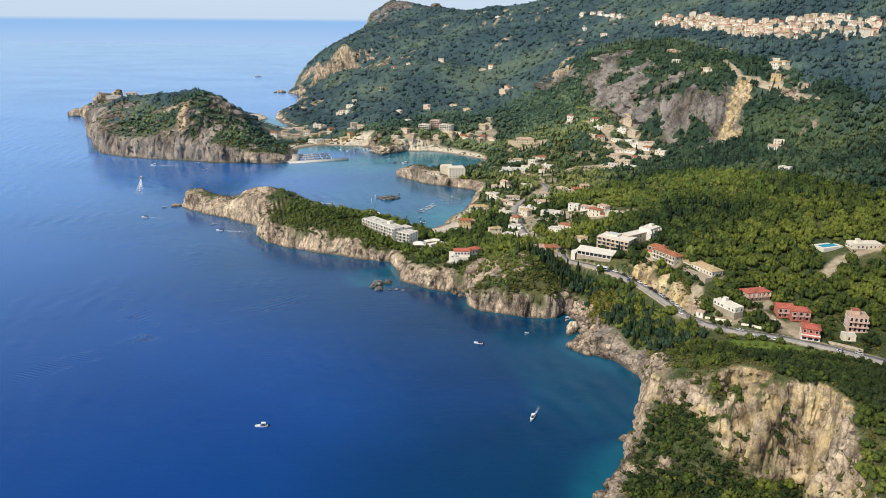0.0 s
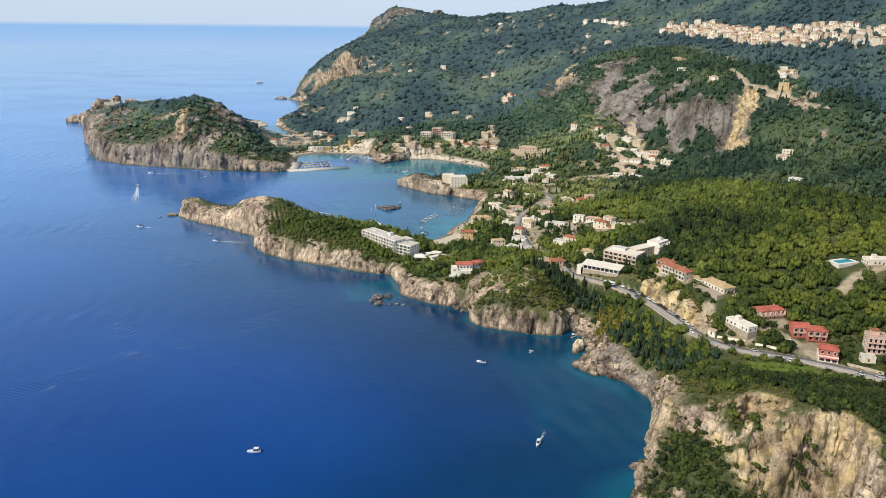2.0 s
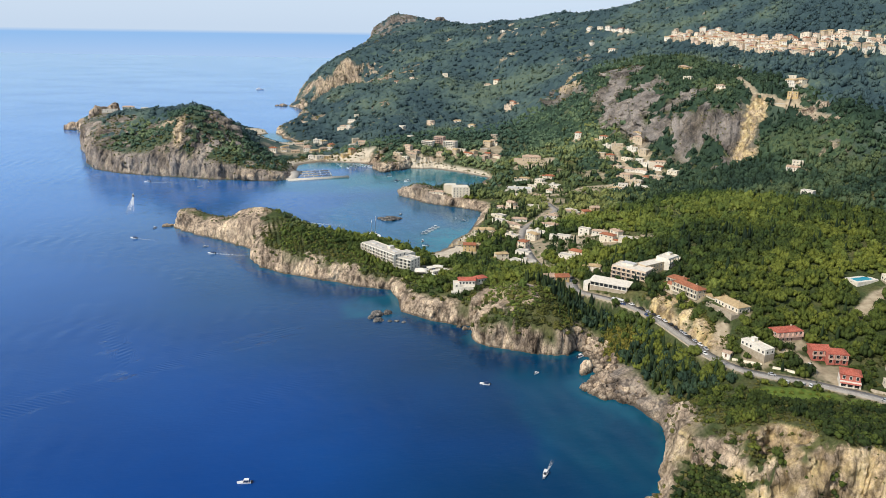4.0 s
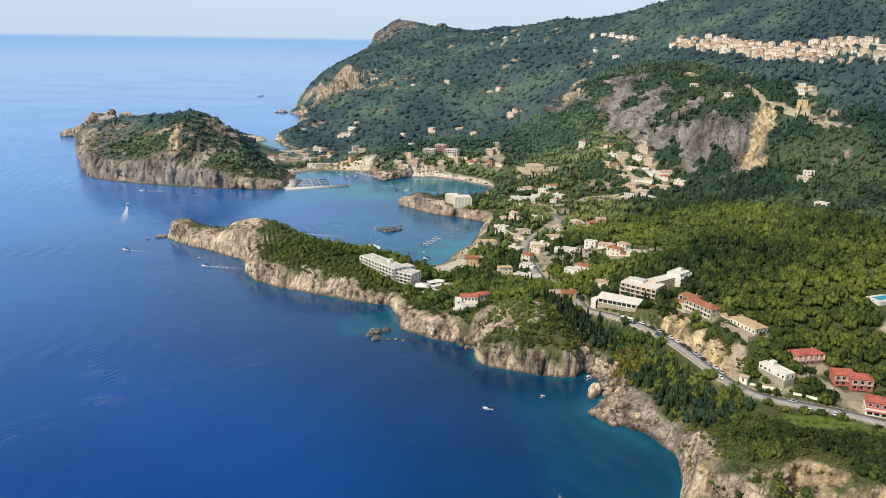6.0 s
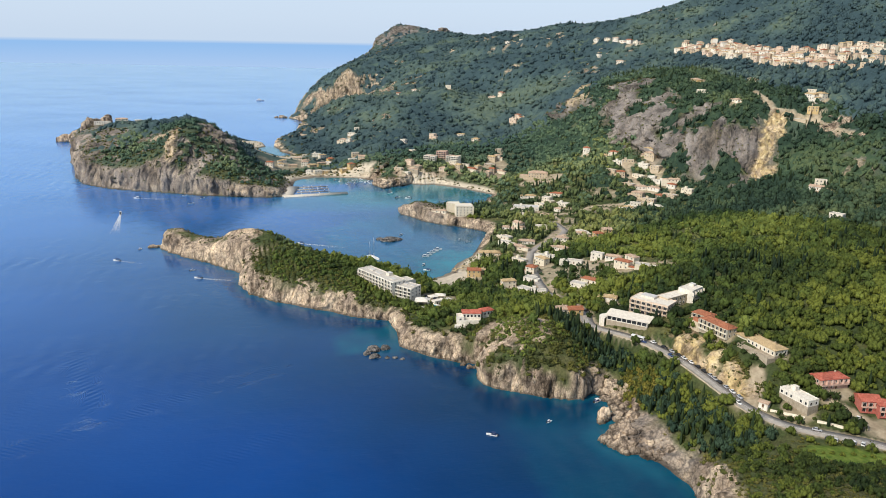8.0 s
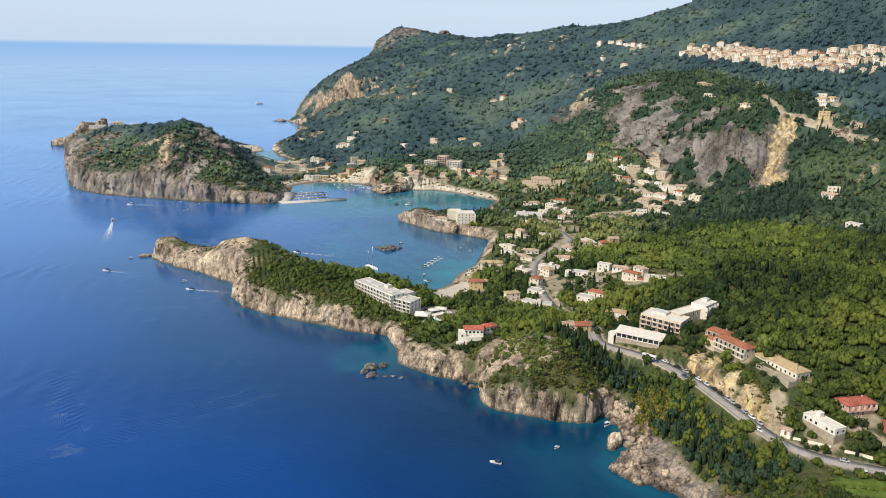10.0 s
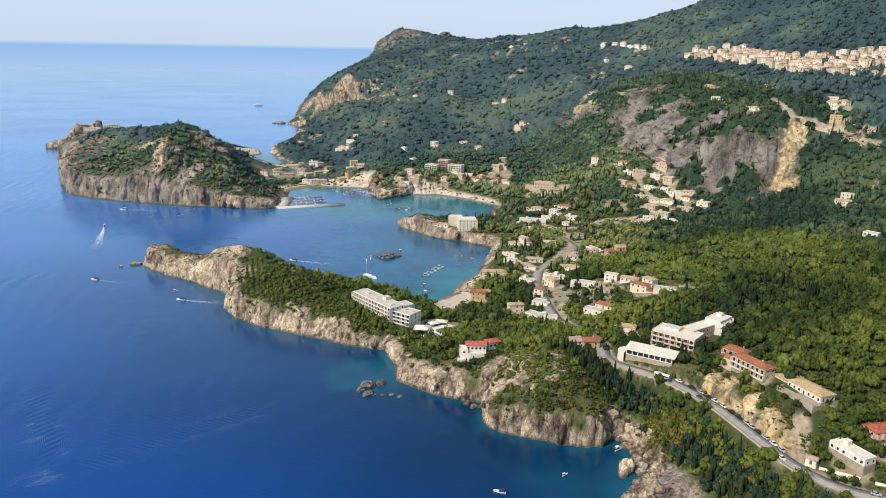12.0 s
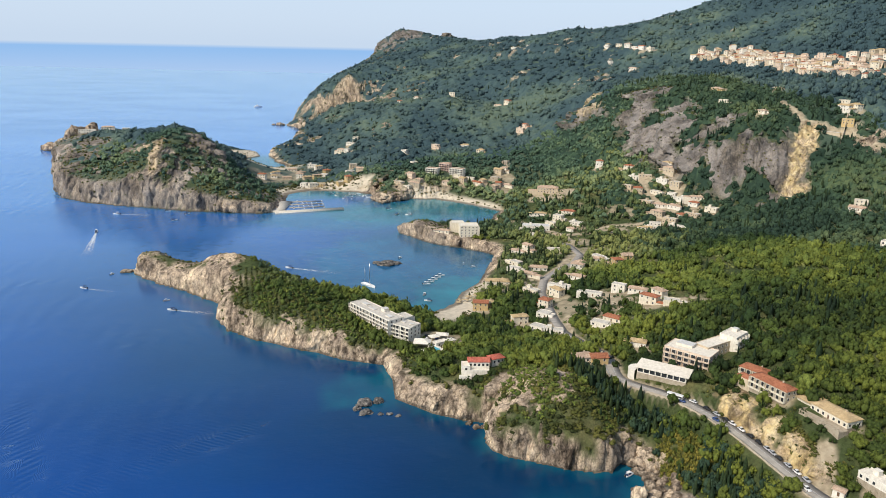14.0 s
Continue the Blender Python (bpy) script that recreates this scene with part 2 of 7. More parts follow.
# ---- the lie of the land ----
def lattice(ix, iy, iz, seed):
    h = (ix.astype(np.int64) * 374761393 + iy.astype(np.int64) * 668265263 + iz.astype(np.int64) * 2147483647 + seed * 974634541) & 0x7FFFFFFF
    h = ((h ^ (h >> 13)) * 1274126177) & 0x7FFFFFFF
    h = ((h ^ (h >> 16)) * 73856093) & 0x7FFFFFFF
    return ((h ^ (h >> 15)) & 0xFFFFFF) / float(0xFFFFFF)


def grain(x, y, z=0.0, seed=0):
    """Smooth noise from -1 to 1 over unit cells."""
    x, y, z = np.broadcast_arrays(np.asarray(x, float), np.asarray(y, float), np.asarray(z, float))
    ix, iy, iz = np.floor(x), np.floor(y), np.floor(z)
    fx, fy, fz = (a * a * (3 - 2 * a) for a in (x - ix, y - iy, z - iz))
    out = 0.0
    for dx in (0, 1):
        for dy in (0, 1):
            for dz in (0, 1):
                w = (fx if dx else 1 - fx) * (fy if dy else 1 - fy) * (fz if dz else 1 - fz)
                out = out + w * lattice(ix + dx, iy + dy, iz + dz, seed)
    return 2 * out - 1


def fbm(x, y, z=0.0, octaves=4, seed=0):
    out, amp, total = 0.0, 1.0, 0.0
    for i in range(octaves):
        k = 2.03 ** i
        out, total, amp = out + amp * grain(x * k, y * k, z * k, seed + i), total + amp, amp * 0.5
    return out / total


def blocks(x, y, z, seed=0):
    """Broken stone: a height for each random block and the nearness of a crack, 0 in it."""
    one = np.full(x.shape, 9.0)
    two, tall = one.copy(), np.zeros(x.shape)
    ix, iy, iz = np.floor(x), np.floor(y), np.floor(z)
    for dx in (-1, 0, 1):
        for dy in (-1, 0, 1):
            for dz in (-1, 0, 1):
                a, b, c = ix + dx, iy + dy, iz + dz
                k = (a.astype(np.int64) * 7919 + b.astype(np.int64) * 104729 + c.astype(np.int64) * 1299709) & 0xFFFFFF
                u, v, w, t = (((k * m + seed * 17) ^ ((k * m) >> 9)) % 9973 / 9973.0 for m in (1597, 2741, 3803, 5087))
                d = np.sqrt((a + u - x) ** 2 + (b + v - y) ** 2 + (c + w - z) ** 2)
                near = d < one
                two = np.where(near, one, np.minimum(two, d))
                tall, one = np.where(near, t, tall), np.where(near, d, one)
    return tall, np.clip((two - one) / 0.25, 0, 1)


def ramp(a, lo, hi):
    t = np.clip((a - lo) / (hi - lo), 0, 1)
    return t * t * (3 - 2 * t)


# Shore, with the width in metres over which the land climbs from the water: narrow under cliffs, wide on beaches.
SHORES = {}
SHORES["near_cliffs"] = [(420, -900, 30), (330, -300, 25), (255, -60, 20), (205, 90, 18), (165, 170, 16), (132, 225, 22), (146, 252, 26), (166, 272, 22), (178, 286, 9), (186, 294, 5), (193, 300, 5), (200, 309, 7), (206, 322, 8), (214, 336, 9)]
SHORES["rocky_slope"] = [(217, 350, 14), (215, 362, 20), (212, 372, 26), (203, 384, 22), (199, 394, 20), (206, 404, 22), (215, 414, 22), (220, 424, 22), (221, 434, 20), (219, 444, 14), (214, 448, 9), (209, 445, 5)]
SHORES["knob"] = [(206, 442, 4), (195, 445, 4), (184, 449, 4), (174, 457, 4), (163, 464, 5), (155, 473, 5), (154, 482, 6), (158, 492, 7), (164, 500, 8), (158, 504, 8), (148, 509, 8), (134, 520, 9), (118, 541, 9), (121, 565, 10), (119, 589, 11)]
SHORES["peninsula"] = [(97, 601, 12), (71, 624, 12), (41, 649, 11), (22, 672, 11), (15, 700, 10), (16, 727, 12), (-12, 766, 11), (-47, 806, 8), (-60, 826, 8), (-57, 840, 8), (-36, 838, 12), (0, 812, 16), (38, 776, 20), (72, 742, 20), (108, 716, 20), (146, 696, 18)]
SHORES["hotel_beach"] = [(176, 679, 34), (195, 694, 40), (211, 721, 40), (229, 744, 26), (250, 778, 20), (268, 810, 14), (272, 828, 9), (264, 842, 7)]
SHORES["islet_point"] = [(250, 858, 6), (231, 872, 6), (216, 890, 6), (208, 912, 6), (198, 928, 6), (206, 944, 7), (240, 948, 9), (276, 944, 14), (310, 962, 20)]
SHORES["bay"] = [(344, 1018, 26), (321, 1057, 26), (284, 1102, 26), (254, 1110, 22), (232, 1102, 9), (209, 1088, 6), (200, 1108, 8), (206, 1146, 18), (188, 1166, 36), (160, 1177, 40), (124, 1186, 40), (98, 1166, 34), (88, 1124, 20), (78, 1086, 12), (71, 1054, 8)]
SHORES["monastery_headland"] = [(50, 1050, 8), (11, 1062, 9), (-44, 1084, 11), (-94, 1112, 11), (-150, 1146, 10), (-192, 1190, 9), (-208, 1232, 9), (-214, 1300, 10), (-236, 1380, 10), (-244, 1460, 12), (-262, 1560, 12), (-290, 1636, 10), (-262, 1668, 10), (-190, 1640, 12), (-100, 1640, 14), (-20, 1632, 16), (26, 1592, 14), (62, 1562, 10)]
SHORES["back_cove"] = [(66, 1524, 12), (38, 1500, 14), (34, 1470, 16), (50, 1420, 26), (78, 1386, 34), (104, 1400, 34), (92, 1450, 30), (80, 1530, 14), (90, 1566, 10), (116, 1580, 12), (122, 1600, 18), (133, 1656, 18), (148, 1740, 16), (156, 1830, 18), (172, 1930, 20), (160, 2000, 18), (141, 2042, 16), (170, 2090, 20)]
SHORES["outer_coast"] = [(250, 2190, 20), (380, 2390, 30), (480, 2620, 30), (700, 2900, 40), (1100, 3100, 60), (1900, 3100, 60), (1900, -900, 60)]
SPOTS = {}
SPOTS["near_cliff"] = [(222, 222, 54), (207, 240, 52), (188, 250, 43), (178, 262, 32), (188, 272, 38), (196, 287, 37), (205, 305, 34), (216, 262, 48), (235, 240, 50), (165, 240, 26), (190, 225, 36), (205, 205, 40)]
SPOTS["slope"] = [(252, 288, 36), (232, 312, 30), (226, 335, 24), (229, 360, 13), (240, 385, 15), (226, 405, 8), (232, 428, 9), (244, 345, 22), (225, 446, 9), (236, 462, 15), (215, 452, 16)]
SPOTS["road"] = [(236, 503, 24.2), (233, 483, 26), (247, 466, 25.8), (258, 446, 24.3), (262, 417, 24), (262, 390, 24), (263, 362, 24.5), (277, 340, 25), (292, 327, 25.8), (305, 310, 26.8), (317, 287, 28), (335, 240, 32), (247, 478, 30.5), (258, 470, 30.5)]
SPOTS["above_road"] = [(278, 392, 37), (279, 406, 38.5), (280, 420, 39), (279, 445, 39), (292, 402, 40), (286, 392, 39.5), (285, 408, 40), (264, 498, 29), (284, 372, 31), (285, 358, 30), (316, 352, 28.5), (332, 330, 29), (330, 372, 36), (308, 480, 38)]
SPOTS["wooded_slope"] = [(330, 505, 44), (352, 427, 54), (366, 396, 48), (392, 396, 49), (374, 515, 50), (430, 477, 62), (374, 610, 40), (447, 531, 62), (560, 673, 58), (420, 700, 36), (336, 682, 23), (298, 588, 26)]
SPOTS["valley"] = [(256, 611, 14), (224, 624, 6), (372, 806, 11), (361, 915, 8), (405, 996, 19), (412, 1126, 18), (460, 1040, 30), (440, 880, 22), (514, 924, 40), (498, 840, 26), (468, 951, 44), (300, 760, 12), (290, 850, 10), (240, 896, 9), (217, 914, 22), (227, 881, 17), (238, 868, 15), (206, 930, 12)]
SPOTS["inland_cliff"] = [(542, 900, 64), (554, 836, 49), (576, 884, 108), (592, 950, 122), (646, 853, 124), (648, 815, 100), (592, 799, 58), (673, 729, 118), (632, 690, 68), (675, 960, 150), (555, 1198, 126), (588, 1113, 138), (524, 1184, 84), (504, 1150, 72), (530, 1020, 64), (566, 1010, 112)]
SPOTS["high_village"] = [(770, 1310, 186), (792, 1162, 183), (794, 959, 173), (827, 904, 190), (900, 1300, 236), (905, 1060, 228), (880, 930, 212), (740, 1060, 164), (730, 1200, 168)]
SPOTS["north_slope"] = [(470, 1288, 56), (489, 1458, 97), (728, 1437, 188), (673, 1634, 195), (641, 1733, 188), (314, 1493, 92), (206, 1386, 24), (348, 1184, 38), (338, 1264, 38), (222, 1186, 26), (290, 1134, 24), (300, 1104, 8), (215, 1100, 14), (230, 1700, 70), (170, 1420, 12)]
SPOTS["cape"] = [(152, 2040, 6), (186, 2042, 34), (212, 2010, 58), (219, 2050, 74), (226, 1990, 84), (262, 1994, 100), (300, 1990, 116), (222, 1945, 10), (250, 1945, 14), (290, 1935, 22), (206, 1880, 14), (240, 1860, 24), (310, 1860, 60)]
SPOTS["skyline"] = [(281, 2100, 116), (377, 2250, 142), (440, 2420, 172), (478, 2450, 206), (500, 2460, 232), (530, 2472, 241), (560, 2455, 234), (590, 2475, 206), (640, 2540, 184), (742, 2500, 196), (783, 2400, 206), (834, 2200, 208), (833, 2000, 218), (855, 1900, 236), (928, 1850, 240), (972, 1700, 250), (1014, 1600, 286), (1153, 1300, 350), (1250, 1000, 400), (1400, 2300, 200)]
SPOTS["east"] = [(760, 700, 142), (700, 520, 120), (600, 380, 96), (480, 300, 66), (420, 200, 56), (330, 150, 50), (330, -100, 50), (700, 0, 120), (900, 500, 200), (1150, 650, 310), (1500, 200, 350)]
SPOTS["knob_top"] = [(196, 484, 32), (188, 497, 32), (176, 490, 28), (166, 506, 22), (200, 470, 28), (186, 468, 26), (174, 474, 22), (164, 520, 22), (172, 540, 20), (180, 526, 22), (190, 456, 22), (206, 455, 22), (164, 482, 17)]
SPOTS["peninsula_top"] = [(14, 750, 36), (-46, 814, 23), (-24, 790, 15), (-6, 770, 24), (34, 718, 33), (62, 690, 28), (66, 652, 24), (30, 676, 23), (105, 632, 18), (126, 598, 16), (145, 572, 13), (158, 640, 6), (176, 612, 7), (200, 580, 12), (60, 700, 20)]
SPOTS["monastery_top"] = [(-66, 1150, 66), (-60, 1182, 84), (-26, 1182, 80), (10, 1166, 52), (-108, 1178, 46), (-109, 1250, 70), (-172, 1250, 58), (-186, 1310, 58), (-40, 1300, 74), (-130, 1320, 64), (-200, 1380, 57), (-168, 1490, 46), (-200, 1480, 46), (-101, 1550, 36), (-10, 1545, 12), (-150, 1190, 38), (-20, 1130, 42), (10, 1112, 32), (40, 1096, 18), (44, 1200, 12), (-250, 1560, 34), (100, 1280, 4), (90, 1340, 4), (72, 1130, 6), (106, 1545, 18), (60, 1260, 5), (50, 1535, 5), (24, 1500, 5)]
SHORE = np.array([p for part in SHORES.values() for p in part], float)
SPOT = np.array([p for part in SPOTS.values() for p in part], float)
SOFT = 14.0
_r = np.sqrt(((SPOT[:, None, :2] - SPOT[None, :, :2]) ** 2).sum(-1) + SOFT ** 2)
SPOT_W = np.linalg.solve(_r - 5.0 * np.eye(len(SPOT)), SPOT[:, 2] - 60.0)


def swell(x, y):
    """Height of the land as the spot heights carry it, before the shore cuts it."""
    out = np.full(x.shape, 60.0)
    for (sx, sy, _), w in zip(SPOT, SPOT_W):
        out += w * np.sqrt((x - sx) ** 2 + (y - sy) ** 2 + SOFT ** 2)
    return out


def shore_distance(x, y):
    """Metres inland (at sea: minus), and the width of the climb at the nearest stretch of shore."""
    best, width, inside = np.full(x.shape, 1e18), np.zeros(x.shape), np.zeros(x.shape, bool)
    for a, b in zip(SHORE, np.roll(SHORE, -1, 0)):
        dx, dy = b[0] - a[0], b[1] - a[1]
        t = np.clip(((x - a[0]) * dx + (y - a[1]) * dy) / (dx * dx + dy * dy), 0, 1)
        d = (x - a[0] - t * dx) ** 2 + (y - a[1] - t * dy) ** 2
        near = d < best
        best, width = np.where(near, d, best), np.where(near, a[2] + t * (b[2] - a[2]), width)
        if a[1] != b[1]:
            inside ^= ((a[1] > y) != (b[1] > y)) & (x < a[0] + (y - a[1]) * dx / dy)
    return np.where(inside, 1, -1) * np.sqrt(best), width


def line_distance(x, y, line):
    best, along = np.full(x.shape, 1e18), np.zeros(x.shape)
    for i, (a, b) in enumerate(zip(line[:-1], line[1:])):
        dx, dy = b[0] - a[0], b[1] - a[1]
        t = np.clip(((x - a[0]) * dx + (y - a[1]) * dy) / (dx * dx + dy * dy), 0, 1)
        d = (x - a[0] - t * dx) ** 2 + (y - a[1] - t * dy) ** 2
        along, best = np.where(d < best, i + t, along), np.minimum(d, best)
    return np.sqrt(best), along


# Centre line of the coast road with its heights.
ROAD = [(343, 840, 7.5), (350, 819, 8.5), (341, 772, 12), (320, 740, 14), (301, 728, 13), (278, 707, 11.8), (263, 677, 11), (247, 612, 13.2), (239, 578, 17), (242, 534, 21.8), (242, 518, 23), (236, 503, 24.2), (232, 491, 25.4), (234, 481, 26.2), (241, 472, 26.4), (247.5, 466, 25.8), (253, 458.5, 25), (258, 446, 24.3), (261, 431, 24), (262, 417, 24), (261.5, 385, 24), (261, 373, 24.2), (263, 360, 24.5), (268, 349, 24.8), (276, 341, 25), (292, 327, 25.8), (298, 319, 26.2), (304.5, 310, 26.8), (310.5, 301, 27.4), (315, 291, 28), (319, 283, 28.5), (330, 255, 30.5)]


# The tall cliff over the sea: its upper side lies to the east of this line.
CLIFF = [(206, 308), (193, 301), (185, 294), (189, 286), (199, 281), (201, 268), (201, 258), (203, 249), (212, 244), (224, 240), (231, 233), (229, 223), (222, 210), (213, 194), (204, 172), (196, 140), (205, 60)]


def beside_cliff(x, y):
    """Metres from the cliff's line, above it plus, below it minus."""
    best, side = np.full(x.shape, 1e18), np.zeros(x.shape)
    for a, b in zip(CLIFF[:-1], CLIFF[1:]):
        dx, dy = b[0] - a[0], b[1] - a[1]
        t = np.clip(((x - a[0]) * dx + (y - a[1]) * dy) / (dx * dx + dy * dy), 0, 1)
        d = (x - a[0] - t * dx) ** 2 + (y - a[1] - t * dy) ** 2
        near = d < best
        best, side = np.where(near, d, best), np.where(near, (y - a[1]) * dx - (x - a[0]) * dy, side)
    return np.sign(side) * np.sqrt(best)


def shape(x, y):
    """Height of the ground without the rough of the rock, and metres inland."""
    wob = 5.0 * fbm(x / 34, y / 34, 0, 3, 5) + 1.6 * fbm(x / 6, y / 6, 0, 2, 9)
    d, w = shore_distance(x, y)
    far = ramp(y, 500, 1200)
    d = d + wob * (0.4 + 0.75 * far) * np.clip(w / 12, 0.5, 1)
    base = np.maximum(swell(x, y), 2.5)
    t = np.clip(d / w, 0, 1)
    wide = np.clip(d / (4.0 * w), 0, 1)
    share = 0.62 + 0.22 * (1 - ramp(x, -190, -130)) * ramp(y, 1100, 1150) - 0.16 * ramp(y, 950, 1050) + 0.36 * (1 - ramp(y, 318, 340)) + 0.24 * (1 - ramp(y, 500, 520)) * ramp(y, 425, 440)
    climb = np.where(w > 18, t ** 1.5 * (2.5 - 1.5 * t), share * (1 - (1 - t) ** 2.2) + (1 - share) * (1 - (1 - wide) ** 2.0))
    h = base * np.clip(climb, 0, 1)
    h = h + ramp(d, 20, 90) * (5.0 + 0.02 * base) * fbm(x / 85, y / 85, 0, 4, 21) * (0.4 + 0.6 * ramp(y, 600, 1000))
    fold = np.abs(fbm((x + 0.35 * y) / 190, y / 520, 0, 3, 27))
    h = h + ramp(y, 1340, 1560) * ramp(d, 60, 220) * (14.0 - 62.0 * fold)
    peak = lambda cx, cy, r: np.exp(-((x - cx) ** 2 + (y - cy) ** 2) / r ** 2)
    h = h + 3 * peak(518, 2465, 74) - 14 * peak(622, 2488, 26) + 36 * peak(668, 2502, 34)
    s = beside_cliff(x, y) - 15 * peak(217, 262, 13) - 9 * peak(226, 222, 8) + 7.0 * fbm(x / 20, y / 20, 0, 3, 52) + 3.0 * fbm(x / 8, y / 8, 0, 3, 57)
    foot = np.clip(9 + 18 * ramp(y, 232, 258) + 0.5 * s + 3.5 * fbm(x / 12, y / 12, 0, 3, 58), 5, 30) * np.clip(d / 6, 0, 1)
    drop = (1 - ramp(s, -8.0, 5.0)) * (1 - ramp(y, 292, 308)) * (x < 262)
    h = h * (1 - drop) + np.minimum(h, foot) * drop
    rd, at = line_distance(x, y, ROAD)
    rz = np.interp(at, np.arange(len(ROAD)), [p[2] for p in ROAD])
    k = 1 - ramp(rd, 5.6, 8.6)
    h = h * (1 - k) + rz * k
    return np.where(d > 0, np.maximum(h, 0.15), np.maximum(d * 0.5, -8.0)), d


def height(x, y):
    return shape(np.asarray(x, float), np.asarray(y, float))[0]
# ---- end of the lie of the land ----

# ---- kit for things and parts ----
CLEAR = []          # spots kept free of trees: x, y, radius
PLOTS = []          # footprints kept free: x, y, turn, half length, half depth
YARDS = []          # bare earth round the houses
MESHES = {}


def flat_mesh(key, verts, faces, materials, which=None, smooth=False):
    """A mesh from plain lists, kept under a key so that alike parts share it."""
    if key in MESHES:
        return MESHES[key]
    me = bpy.data.meshes.new(key[0] if isinstance(key, tuple) else key)
    me.from_pydata([tuple(v) for v in verts], [], faces)
    for m in materials:
        me.materials.append(m)
    if which:
        me.polygons.foreach_set("material_index", which)
    if smooth:
        me.polygons.foreach_set("use_smooth", [True] * len(me.polygons))
    me.update()
    MESHES[key] = me
    return me


BOX_FACES = [(0, 3, 2, 1), (4, 5, 6, 7), (0, 1, 5, 4), (1, 2, 6, 5), (2, 3, 7, 6), (3, 0, 4, 7)]


def box_verts(x0, x1, y0, y1, z0, z1):
    return [(x0, y0, z0), (x1, y0, z0), (x1, y1, z0), (x0, y1, z0), (x0, y0, z1), (x1, y0, z1), (x1, y1, z1), (x0, y1, z1)]


def boxes(key, spans, materials, which=None):
    """One mesh of several boxes."""
    if key in MESHES:
        return MESHES[key]
    v, fc, w = [], [], []
    for i, s in enumerate(spans):
        fc += [tuple(len(v) + k for k in face) for face in BOX_FACES]
        v += box_verts(*s)
        w += [which[i] if which else 0] * 6
    return flat_mesh(key, v, fc, materials, w)


def part(name, me, parent, m=None, label=""):
    ob = new(name, me)
    ob.parent = parent
    if m is not None:
        ob.matrix_basis = m
    if label:
        ob["label"] = label
    return ob


def thing(name, label, category, m, group=""):
    ob = new(name)
    ob.empty_display_size = 0.5
    ob.matrix_basis = m
    return tagged(ob, label, category, group)


def at_height(x, y):
    return float(height(np.array([x]), np.array([y]))[0])


# ---- plaster, tiles, glass ----
def plaster(name, colour, stain=0.5):
    p = Paint(name, 0.85, spec=0.2)
    c = p.mix(stain, colour, p.ramp(p.noise(0.6, 5, 0.65), [(0.3, (0.66, 0.64, 0.60)), (0.6, (1, 1, 1))]), "MULTIPLY")
    c = p.mix(0.35, c, p.ramp(p.noise(1.2, 4, 0.6, (1, 1, 0.15)), [(0.36, (0.62, 0.59, 0.54)), (0.55, (1, 1, 1))]), "MULTIPLY")
    return p.done(c, p.noise(6, 3), 0.02)


def tiles(name, low, mid, high):
    p = Paint(name, 0.8, spec=0.2)
    c = p.ramp(p.noise(1.4, 5, 0.7), [(0.3, low), (0.5, mid), (0.72, high)])
    c = p.mix(0.5, c, p.ramp(p.noise(0.25, 4), [(0.35, (0.6, 0.6, 0.6)), (0.65, (1.1, 1.1, 1.1))]), "MULTIPLY")
    rows = p.n.new("ShaderNodeTexWave")
    rows.inputs["Scale"].default_value, rows.inputs["Distortion"].default_value = 1.3, 1.0
    p.l.new(p.place, rows.inputs["Vector"])
    return p.done(c, rows.outputs["Fac"], 0.12, 0.7)


WHITE, CREAM, PINK = plaster("white_plaster", (0.78, 0.735, 0.65)), plaster("cream_plaster", (0.76, 0.69, 0.56)), plaster("pink_plaster", (0.66, 0.46, 0.38))
OCHRE, STONE, RED = plaster("ochre_plaster", (0.58, 0.43, 0.22)), plaster("stone_wall", (0.42, 0.36, 0.28), 0.9), plaster("red_plaster", (0.50, 0.17, 0.135))
SAND_WALL = plaster("sand_plaster", (0.58, 0.48, 0.35))
CONCRETE = plaster("roof_concrete", (0.60, 0.56, 0.50), 0.8)
BRIGHT_ROOF = plaster("whitewashed_roof", (0.78, 0.72, 0.62), 0.6)
GREY_ROOF = plaster("grey_sheet_roof", (0.62, 0.61, 0.59), 0.6)
TERRACOTTA = tiles("terracotta_tiles", (0.24, 0.085, 0.045), (0.40, 0.15, 0.08), (0.50, 0.24, 0.14))
OLD_TILES = tiles("weathered_tiles", (0.38, 0.25, 0.17), (0.56, 0.40, 0.29), (0.66, 0.52, 0.40))
BEIGE_TILES = tiles("beige_tiles", (0.40, 0.28, 0.15), (0.55, 0.40, 0.22), (0.64, 0.50, 0.31))
RED_TILES = tiles("red_tiles", (0.34, 0.075, 0.05), (0.50, 0.135, 0.09), (0.60, 0.25, 0.18))
_g = Paint("window_glass", 0.08, spec=0.5)
GLASS = _g.done(_g.ramp(_g.noise(0.5, 2), [(0.3, (0.012, 0.015, 0.018)), (0.7, (0.045, 0.05, 0.055))]))
_f = Paint("painted_frame", 0.6)
FRAME = _f.done(_f.ramp(_f.noise(3, 3), [(0.3, (0.60, 0.57, 0.52)), (0.7, (0.78, 0.75, 0.70))]))
_w = Paint("brown_wood", 0.7)
WOOD = _w.done(_w.ramp(_w.noise(3, 4, 0.6, (1, 1, 6)), [(0.3, (0.09, 0.05, 0.03)), (0.7, (0.2, 0.12, 0.07))]))
PEACH = plaster("peach_plaster", (0.70, 0.56, 0.44))
WALLS, ROOFS = [WHITE, CREAM, PEACH, OCHRE, STONE, SAND_WALL], [OLD_TILES, TERRACOTTA, CONCRETE, BEIGE_TILES, OLD_TILES]
WALL_WORDS, ROOF_WORDS = ["white", "cream", "peach", "ochre", "bare stone", "sandy"], ["weathered tile", "terracotta tile", "flat concrete", "beige tile", "weathered tile"]


